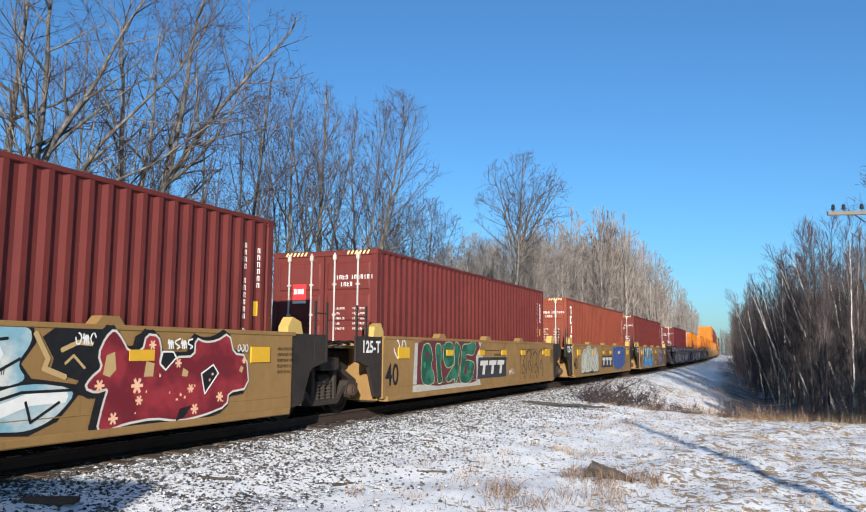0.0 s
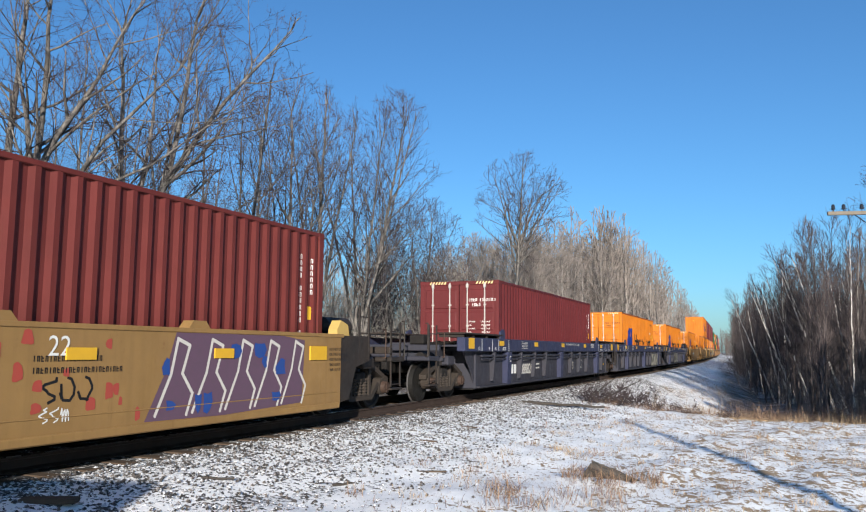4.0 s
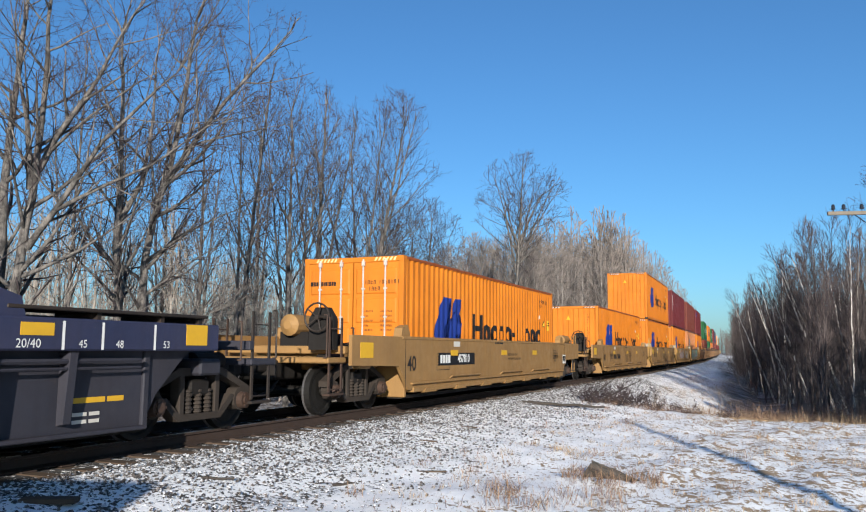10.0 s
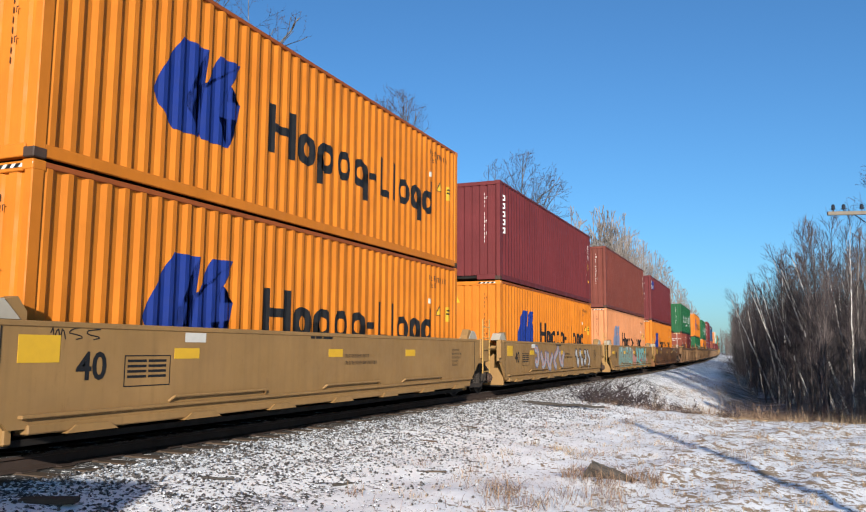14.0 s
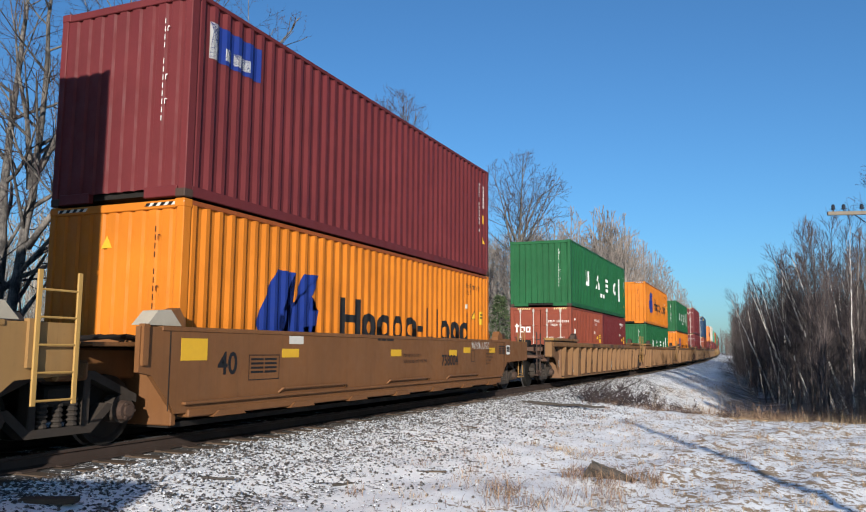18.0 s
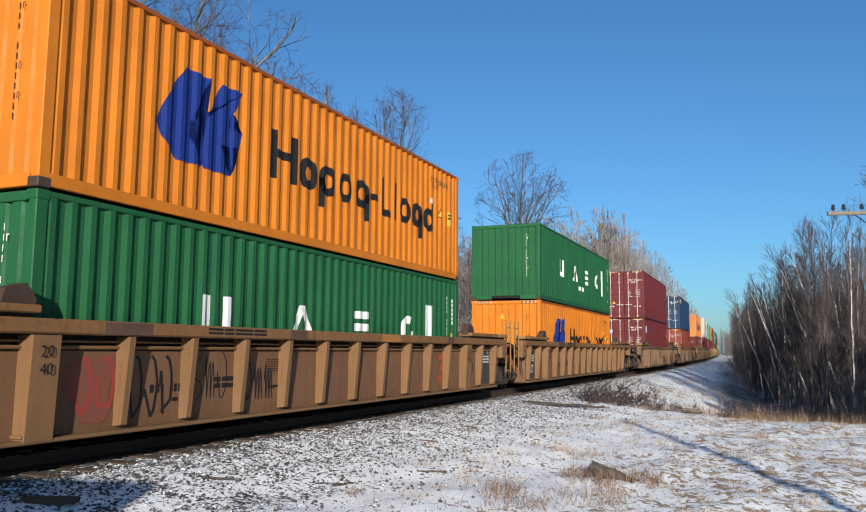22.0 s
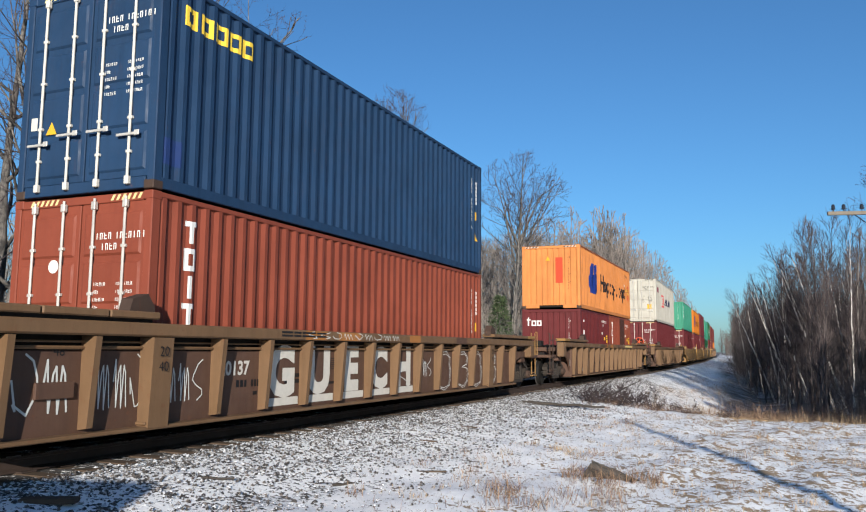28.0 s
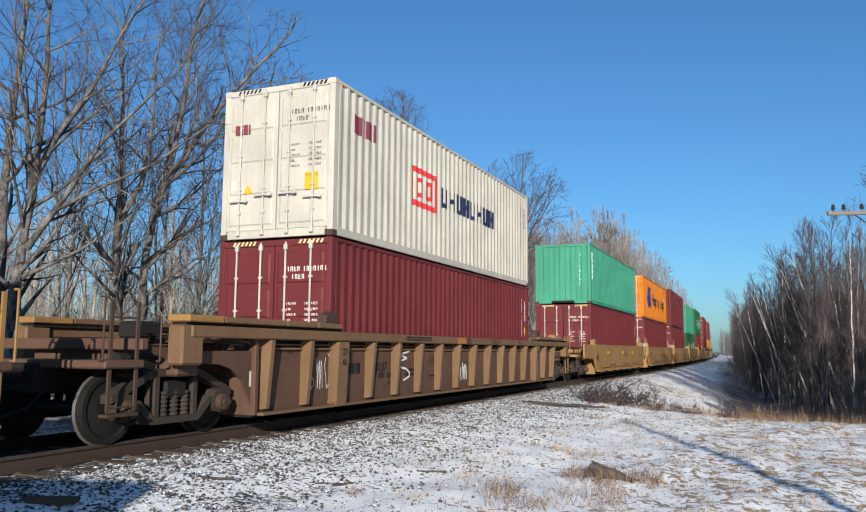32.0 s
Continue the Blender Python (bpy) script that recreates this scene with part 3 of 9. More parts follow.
        groups.append([[(4.84, z), (5.04, z), (5.25, z + 0.54), (5.16, z + 0.6)], [(5.42, z), (5.6, z), (5.33, z + 0.6), (5.16, z + 0.6)]])
        groups.append([rect(7.02, z + 0.23 * k, 7.6, z + 0.23 * k + 0.14) for k in range(3)])
        groups.append([q for k, q in enumerate(ring8(9.02, z, 9.62, z + 0.6, 0.16)) if k not in (5, 6, 7)])
        groups.append([rect(10.22, 0.76 + dz, 10.58, 1.9 + dz)])
        polys = bars(5.75, 0.7 + dz, [0.15, 0.15, 0.12, 0.12, 0.12, 0.12], 0.17, 0.05)
        letters(root, ("gulf", h), groups, length, M_WHITE, "white block lettering")
        part("stencil", wrapped(("gulfs", h), polys, length), M_WHITE, root)
    elif brand == "tal":
        g = part("trade_plate", shared("talplate", lambda: sheet([rect(-0.72, 1.9, -0.4, 2.22)])), M_RED, root, "red lettered plate", at=face_end(0, 0, -half + 0.002))
        part("trade_lettering", shared("talbars", lambda: sheet(bars(-0.69, 2.02, [0.07, 0.07, 0.05], 0.1, 0.02) + [rect(-0.72, 1.83, -0.4, 1.885)])), M_WHITE, root, at=face_end(0, 0, -half - 0.001))
    elif brand == "tri":
        letters(root, ("tri", h), upright_word(0.66, h - 0.3, 6, 0.3, 0.07), length, M_WHITE, "white block lettering")
        part("round_label", shared("disc", lambda: Geo().cyl((0, 0, 0), (0, 0, 0.001), 0.09, n=16)), M_WHITE, root, at=face_end(-0.42, h * 0.68, -half + 0.002))
    elif brand == "tex":
        letters(root, ("tex", h), upright_word(0.5, h - 0.42, 3, 0.34, 0.085), length, M_WHITE, "white block lettering")
        part("trade_lettering", shared("texend", lambda: sheet([rect(-0.98, 1.86, -0.92, 2.2), rect(-1.02, 2.08, -0.86, 2.13)] + hollow(-0.82, 1.86, -0.62, 2.08, 0.05) + hollow(-0.58, 1.86, -0.4, 2.08, 0.05))), M_WHITE, root, at=face_end(0, 0.05 if end != "door" else -0.25, -half + (0.0 if end == "door" else 0.024)))
    elif brand == "sea":
        polys = []
        for i in range(5):
            polys += hollow(0.46 + i * 0.32, 2.32, 0.46 + i * 0.32 + 0.26, 2.6, 0.07)
        part("trade_lettering", wrapped(("sea", h), polys, length), flat("gold_mark", (0.75, 0.5, 0.05)), root, "yellow block lettering")
        part("patch", wrapped(("patch", h), [rect(0.1, 0.35, 0.5, 0.7)], length), flat("deep_blue_patch", (0.012, 0.03, 0.11)), root, "darker blue paint patch")
    elif brand == "rail":
        part("emblem", wrapped(("db", h), hollow(3.34, 1.14, 4.76, 2.02, 0.13) + hollow(3.62, 1.36, 3.98, 1.8, 0.1) + hollow(4.1, 1.36, 4.46, 1.8, 0.1), length), M_RED, root, "red frame emblem")
        polys = []
        for i in range(8):
            u = 5.05 + i * 0.485
            polys += [rect(u, 1.36, u + 0.12, 1.84), rect(u + 0.26, 1.36, u + 0.38, 1.84), rect(u + 0.12, 1.54 if i % 2 else 1.36, u + 0.26, 1.66 if i % 2 else 1.47)]
        part("trade_lettering", wrapped(("sch", h), polys, length), flat("navy_mark", (0.01, 0.015, 0.05)), root, "navy block lettering")
        lease = bars(0.75, 2.05, [0.3, 0.1, 0.25, 0.08], 0.36, 0.05)
        part("trade_lettering", wrapped(("cai", h), lease, length), flat("plum_mark", (0.16, 0.03, 0.05)), root)
        part("trade_lettering", shared("caiend", lambda: sheet(bars(-0.95, 2.02, [0.1, 0.04, 0.1, 0.04], 0.18, 0.02))), MATS["plum_mark"], root, at=face_end(0, 0, -half + 0.002))
        part("caution_label", shared("caut", lambda: sheet([rect(0.62, 0.86, 0.9, 1.18)])), M_YELLOW, root, "yellow caution label", at=face_end(0, 0, -half + 0.002))
        write("CAUTION", 0.06, M_BLACK, root, face_end(0.76, 1.13, -half), name="lettering")
    elif brand == "box":
        part("trade_plate", wrapped(("boxp", h), [rect(0.42, 2.05, 1.6, 2.58)], length), M_BLUE, root, "blue and white plate")
        part("trade_lettering", wrapped(("boxw", h), [rect(0.42, 2.05, 0.62, 2.58)] + bars(0.75, 2.12, [0.16, 0.16, 0.16], 0.18, 0.05), length), M_WHITE, root)
        for o in root.children[-1:]:
            o.matrix_basis = Matrix.Translation((0.003, 0, 0))
    elif brand == "south":
        ring = [(0.62 + 0.2 * math.cos(a * 0.5236), 2.25 + 0.28 * math.sin(a * 0.5236)) for a in range(12)]
        part("round_label", wrapped(("ringlab", h), [ring], length), M_SKY, root, "pale blue round label")
        part("round_label", shared("disc2", lambda: Geo().cyl((0, 0, 0), (0, 0, 0.001), 0.13, n=16)), M_SKY, root, at=face_end(-0.85, h * 0.73, -half + 0.002))
    elif brand == "upright":
        part("trade_lettering", wrapped(("upr", h), [r for k in range(5) for r in hollow(0.32, h - 0.55 - 0.24 * k, 0.5, h - 0.38 - 0.24 * k, 0.05)], length), M_WHITE, root)
    return root


def mirrored(g):
    g.v = [(-x, y, z) for x, y, z in g.v]
    g.f = [tuple(reversed(f)) for f in g.f]
    return g


# ---- running gear ----
def truck_frame():
    g = Geo()
    top = [(-1.12, 0.5), (-0.8, 0.64), (-0.42, 0.8), (0.42, 0.8), (0.8, 0.64), (1.12, 0.5), (1.12, 0.6), (0.8, 0.74), (0.44, 0.9), (-0.44, 0.9), (-0.8, 0.74), (-1.12, 0.6)]
    g.prism(top, "x", -0.09, 0.09)
    bot = [(-0.78, 0.5), (-0.44, 0.2), (0.44, 0.2), (0.78, 0.5), (0.66, 0.52), (0.4, 0.29), (-0.4, 0.29), (-0.66, 0.52)]
    g.prism(bot, "x", -0.09, 0.09)
    for sy in (-1, 1):
        g.cbox(-0.085, 0.085, sy * 0.36 - 0.05, sy * 0.36 + 0.05, 0.26, 0.84, 0.012)
        g.prism([(sy * 0.889 + 0.17 * math.cos(a * 0.524), 0.44 + 0.17 * math.sin(a * 0.524)) for a in range(12)], "x", -0.08, 0.1)
    return g


def coil():
    prof = []
    for k in range(6):
        z = k * 0.055
        prof += [(z, 0.05), (z + 0.012, 0.066), (z + 0.034, 0.066), (z + 0.046, 0.05)]
    return Geo().turned(prof, 0, 10)


def wheel_pair():
    g = Geo()
    for sx in (-1, 1):
        prof = [(0.075, 0.10), (0.07, 0.2), (0.045, 0.33), (0.066, 0.36), (0.066, 0.419), (-0.04, 0.425), (-0.06, 0.452), (-0.075, 0.44), (-0.072, 0.36), (-0.03, 0.3), (-0.06, 0.14), (-0.07, 0.1)]
        g.turned([(sx * x, r) for x, r in prof], sx * 0.765, 28)
    g.cyl((-1.05, 0, 0), (1.05, 0, 0), 0.085, n=10)
    return g


def polished_wheels():
    """The wheel mesh with its bright running surface."""
    me = wheel_pair().mesh("wheelset")
    me.materials.append(WHEEL)
    me.materials.append(TREAD_OLD)
    for p in me.polygons:
        r = math.hypot(p.center.y, p.center.z)
        if r > 0.428:
            p.material_index = 1
    return me


def axle_cap():
    g = Geo()
    g.cyl((0, 0, 0), (0.09, 0, 0), 0.125, 0.115, n=14)
    g.cyl((0.09, 0, 0), (0.12, 0, 0), 0.07, n=10)
    for k in range(3):
        a = k * 2.094
        g.cyl((0.088, 0.085 * math.cos(a), 0.085 * math.sin(a)), (0.115, 0.085 * math.cos(a), 0.085 * math.sin(a)), 0.02, n=6)
    return g


TURNING = []


def bogie(root, u):
    """A two-axle truck under a car, as a part with its wheels below it."""
    t = part("bolster", shared("bolster", lambda: Geo().cbox(-1.08, 1.08, -0.2, 0.2, 0.52, 0.74, 0.03).cbox(-0.5, 0.5, -0.75, 0.75, 0.3, 0.38, 0.02)), GRIME, root, at=(0, u, 0))
    for sx in (-1, 1):
        part("truck_frame", shared("truck_frame", truck_frame), TRUCK, t, "grimy cast side frame", at=(sx * 1.0, 0, 0))
        for y in (-0.2, 0.0, 0.2):
            part("spring", shared("coil", coil), TRUCK, t, at=Matrix.Translation((sx * 1.03, y, 0.29)) @ Euler((0, -math.pi / 2, 0)).to_matrix().to_4x4() @ pose(0, 0, 0))
        for y in (-0.889, 0.889):
            part("axle_cap", shared(("axle_cap", sx), lambda s=sx: axle_cap() if s > 0 else mirrored(axle_cap())), RUST_BAR, t, at=(sx * 1.1, y, 0.419))
    for y in (-0.889, 0.889):
        w = part("wheelset", shared("wheel_pair", polished_wheels), WHEEL, t, "rusty wheels with bright treads", at=(0, y, 0.419))
        TURNING.append((w, root, u + y, y))


def coupler(root, u, sgn):
    g = Geo()
    g.cbox(-0.28, 0.28, min(u - sgn * 2.2, u - sgn * 0.55), max(u - sgn * 2.2, u - sgn * 0.55), 0.62, 0.98, 0.03)
    g.cbox(-0.1, 0.1, min(u - sgn * 0.6, u - sgn * 0.12), max(u - sgn * 0.6, u - sgn * 0.12), 0.76, 0.92, 0.03)
    g.cbox(-0.2, 0.16, min(u - sgn * 0.2, u + sgn * 0.1), max(u - sgn * 0.2, u + sgn * 0.1), 0.7, 0.98, 0.05)
    part("coupler", g, GRIME, root)
    h = Geo().pipe([(0.22, u - sgn * 0.8, 0.7), (0.25, u - sgn * 0.5, 0.45), (0.22, u - sgn * 0.15, 0.36), (0.1, u + sgn * 0.02, 0.5)], 0.025)
    part("air_hose", h, M_BLACK, root)


def ladder(root, u, x, z0, z1, material, w=0.42, n=4):
    g = Geo()
    for y in (u - w / 2, u + w / 2):
        g.cbox(x - 0.012, x + 0.012, y - 0.03, y + 0.03, z0, z1, 0.006)
    part("ladder_rail", g, material, root)
    for k in range(n):
        z = z0 + 0.05 + (z1 - z0 - 0.25) * k / max(1, n - 1)
        part("rung", shared(("rung", round(w, 2)), lambda: Geo().cyl((0, -w / 2, 0), (0, w / 2, 0), 0.013, n=6)), material, root, at=(x, u, z))


def grab(root, u, x, z0, z1, material):
    part("handrail", Geo().pipe([(x - 0.06, u, z0), (x, u, z0), (x, u, z1), (x - 0.06, u, z1)], 0.014), material, root)


def brake_wheel(root, u, x, z, material):
    g = Geo()
    n = 20
    for i in range(n):
        a, b = 2 * math.pi * i / n, 2 * math.pi * (i + 1) / n
        g.cyl((x + 0.25 * math.cos(a), u, z + 0.25 * math.sin(a)), (x + 0.25 * math.cos(b), u, z + 0.25 * math.sin(b)), 0.018, n=5, caps=False)
    for i in range(5):
        a = 2 * math.pi * i / 5
        g.cyl((x, u + 0.03, z), (x + 0.25 * math.cos(a), u, z + 0.25 * math.sin(a)), 0.014, n=5)
    g.cyl((x, u + 0.12, z), (x, u - 0.02, z), 0.045, n=8)
    part("brake_wheel", g, material, root, "spoked hand brake wheel")


def reflectors(root, us, z, x=1.5, w=0.4, h=0.13):
    for u in us:
        part("reflector", shared(("refl", w, h), lambda: Geo().box(-w / 2, w / 2, -h / 2, h / 2, -0.03, 0.0)), M_YELLOW, root, "yellow reflective strip", at=face_side(u, z, x + 0.004))


def blob(rng, cx, cz, w, h, n=14, rough=0.22):
    """A ragged rounded patch of spray paint."""
    out = []
    ph = rng.uniform(0, 6)
    for i in range(n):
        a = 2 * math.pi * i / n
        r = 1 + rough * math.sin(3 * a + ph) * rng.uniform(0.4, 1) + rng.uniform(-rough, rough) * 0.6
        ca, sa = math.cos(a), math.sin(a)
        out.append((cx + w / 2 * r * math.copysign(abs(ca) ** 0.6, ca), cz + h / 2 * min(1.1, r) * math.copysign(abs(sa) ** 0.6, sa)))
    return out


def line_poly(pts, t):
    """A brush stroke of width t through points, as quads."""
    out = []
    for (a, b), (c, d) in zip(pts, pts[1:]):
        dx, dz = c - a, d - b
        k = t / 2 / max(1e-6, math.hypot(dx, dz))
        nx, nz = -dz * k, dx * k
        ex, ez = dx * k * 0.6, dz * k * 0.6
        out.append([(a - nx - ex, b - nz - ez), (c - nx + ex, d - nz + ez), (c + nx + ex, d + nz + ez), (a + nx - ex, b + nz - ez)])
    return out


def scrawl(rng, u0, u1, z0, z1, n, t=0.035):
    """Looped hand-drawn strokes that cannot be read."""
    out = []
    for i in range(n):
        u = u0 + (u1 - u0) * (i + 0.5) / n
        w = (u1 - u0) / n * 0.8
        k = rng.choice((0, 1, 2))
        pts = []
        for j in range(9):
            a = j / 8 * 2 * math.pi * rng.uniform(0.6, 0.95)
            if k == 0:
                pts.append((u + w / 2 * math.sin(a), (z0 + z1) / 2 + (z1 - z0) / 2 * math.cos(a)))
            elif k == 1:
                pts.append((u - w / 2 + w * j / 8, (z0 + z1) / 2 + (z1 - z0) / 2 * math.sin(j * 2.2)))
            else:
                pts.append((u + w / 2 * math.sin(a * 1.7), z0 + (z1 - z0) * j / 8))
        out += line_poly(pts, t)
    return out


def spray(root, layers, x):
    """Layers of flat paint on a side, each 2 mm over the one below."""
    for i, (polys, material, label) in enumerate(layers):
        part("graffiti", sheet(polys), material, root, label, at=face_side(0, 0, x + 0.003 + 0.0017 * i))


def swirl(rng):
    """One hooked or looping stroke in a unit box, like no letter."""
    kind = rng.randrange(4)
    pts = []
    for k in range(8):
        f = k / 7
        if kind == 0:
            pts.append((0.5 + (0.42 - 0.26 * f) * math.cos(1.2 + 4.4 * f), 0.52 + (0.46 - 0.25 * f) * math.sin(1.2 + 4.4 * f)))
        elif kind == 1:
            pts.append((0.1 + 0.8 * f, 0.5 + 0.42 * math.sin(5.4 * f + 0.6)))
        elif kind == 2:
            pts.append((0.5 + 0.36 * math.sin(4.6 * f), 0.04 + 0.92 * f))
        else:
            pts.append((0.12 + 0.76 * f + 0.12 * math.sin(9 * f), 0.9 - 0.8 * abs(math.sin(2.6 * f + 0.3))))
    return [pts]


def fat_line(pts, t, n=7):
    """A spray stroke with rounded joints."""
    out = line_poly(pts, t)
    for a, b in pts:
        out.append([(a + t / 2 * math.cos(6.2832 * k / n), b + t / 2 * math.sin(6.2832 * k / n)) for k in range(n)])
    return out


def piece(rng, u0, u1, z0, z1, fill, edge, shine, n, label, halo=None, fat=0.24):
    """Large sprayed shapes in the manner of graffiti: fat bodies, dark rims, light cores."""
    rim, body, core, glow = [], [], [], []
    w = (u1 - u0) / n
    for i in range(n):
        sk = swirl(rng)
        if rng.random() < 0.5:
            sk = [[(1 - a, b) for a, b in q] for q in sk]
        dz = rng.uniform(-0.05, 0.05)
        lean = rng.uniform(-0.1, 0.2) * w
        for line in sk:
            pts = [(u0 + w * (i + 0.08 + 0.84 * a) + lean * (b - 0.5), z0 + 0.12 + (z1 - z0 - 0.24) * b + dz) for a, b in line]
            glow += fat_line(pts, fat + 0.17)
            rim += fat_line(pts, fat + 0.09)
            body += fat_line(pts, fat)
            core += line_poly([(a - 0.03, b + 0.04) for a, b in pts], 0.045)
    out = [(glow, halo, label)] if halo else []
    return out + [(rim, edge, label), (body, fill, label), (core, shine, "")]


def specks(rng, u0, u1, z0, z1, n, r):
    return [blob(rng, rng.uniform(u0, u1), rng.uniform(z0, z1), r * rng.uniform(0.6, 1.5), r * rng.uniform(0.6, 1.5), 8, 0.3) for _ in range(n)]


# ---- well cars: local y runs back along the train from the middle of the well ----
def well_inside(root, half, top, material):
    part("well_floor", Geo().box(-1.3, 1.3, -half, half, 0.17, 0.235), GRIME, root)
    for sy in (-1, 1):
        part("end_bulkhead", Geo().cbox(-1.38, 1.38, sy * half - 0.05, sy * half + 0.05, 0.2, top - 0.12, 0.015), material, root)


def guide(root, u, sy, x, top, material, thick=0.16):
    """A sloped guide that steers a container into the well."""
    g = Geo().prism([(u, top), (u + sy * 0.42, top), (u + sy * 0.36, top + 0.2), (u + sy * 0.12, top + 0.27), (u, top + 0.12)], "x", x - thick, x + 0.02)
    part("container_guide", g, material, root)


def end_deck(root, sy, joint, deck_from, far_end, material, gold, coupled, top=1.2):
    """The frame over a truck: bolster beam, deck plates, pipes, steps."""
    a, b = sorted((sy * deck_from, sy * (joint + (0.25 if not coupled else 0.7))))
    part("end_frame", Geo().cbox(-0.75, 0.75, a, b, 0.78, top - 0.12, 0.03).cbox(-1.25, 1.25, sy * joint - 0.22, sy * joint + 0.22, 0.8, 1.02, 0.03), material, root)
    part("deck_plate", Geo().cbox(-1.3, 1.3, min(sy * deck_from, sy * (joint - 0.2)), max(sy * deck_from, sy * (joint - 0.2)), top - 0.1, top - 0.05, 0.01), material, root)
    g = Geo()
    for k in range(3):
        x = 0.55 + 0.22 * k
        g.pipe([(x, sy * deck_from, top - 0.02), (x + 0.05, sy * (deck_from + 0.5), top + 0.03), (x - 0.1, sy * (joint + 0.1), top - 0.06)], 0.025)
    part("brake_pipe", g, GRIME, root)
    part("valve_box", Geo().cbox(0.25, 0.62, sy * joint - 0.25, sy * joint + 0.2, top - 0.05, top + 0.18, 0.03), GRIME, root)
    rusty = RUST_BAR if gold is GOLD_BAR else gold
    if coupled:
        coupler(root, sy * far_end, sy)
        for x in (-1.25, 1.25):
            u = sy * (far_end - 0.95)
            ladder(root, u, x, 0.42, 1.72, gold if sy > 0 else rusty, 0.42, 3)
            part("step", Geo().cbox(x - 0.1, x + 0.04, u - 0.25, u + 0.25, 0.36, 0.4, 0.008), gold if sy > 0 else rusty, root)
        part("end_sill", Geo().cbox(-1.3, 1.3, min(sy * (far_end - 1.25), sy * (far_end - 0.62)), max(sy * (far_end - 1.25), sy * (far_end - 0.62)), 0.92, 1.02, 0.02), material, root)
        grab(root, sy * (far_end - 0.6), 1.28, 1.02, 1.75, gold if sy > 0 else rusty)
        grab(root, sy * (far_end - 1.5), 1.3, 1.0, 1.55, RUST_BAR)
        u = sy * (far_end - 1.6)
        if joint < 8:
            part("air_tank", Geo().cyl((0.15, u - 0.45, top + 0.32), (0.15, u + 0.45, top + 0.32), 0.2, n=14).cyl((0.15, u + 0.45, top + 0.32), (0.15, u + 0.53, top + 0.32), 0.2, 0.08, n=14).cyl((0.15, u - 0.53, top + 0.32), (0.15, u - 0.45, top + 0.32), 0.08, 0.2, n=14), material, root)
            part("tank_bracket", Geo().cbox(-0.15, 0.45, u - 0.3, u - 0.24, top - 0.12, top + 0.2, 0.01).cbox(-0.15, 0.45, u + 0.24, u + 0.3, top - 0.12, top + 0.2, 0.01), GRIME, root)
        part("brake_cylinder", Geo().cyl((0.8, u - 0.35, 0.98), (0.8, u + 0.25, 0.98), 0.13, n=12).cyl((0.8, u + 0.25, 0.98), (0.8, u + 0.7, 0.98), 0.03, n=6), GRIME, root)
        part("cross_beam", Geo().cbox(-1.3, 1.3, sy * joint - 0.9, sy * joint - 0.78, top - 0.2, top - 0.06, 0.015).cbox(-1.3, 1.3, sy * joint + 0.78, sy * joint + 0.9, top - 0.2, top - 0.06, 0.015), material, root)


def hand_brake(root, u, sy, material):
    """The upright gear box of a hand brake with its spoked wheel."""
    part("brake_box", Geo().prism([(0.7, 1.15), (1.2, 1.15), (1.2, 1.7), (1.07, 1.9), (0.83, 1.9), (0.7, 1.7)], "y", min(u, u + sy * 0.16), max(u, u + sy * 0.16)), GRIME, root)
    brake_wheel(root, u - 0.14 if sy > 0 else u - 0.3, 0.95, 1.72, material)


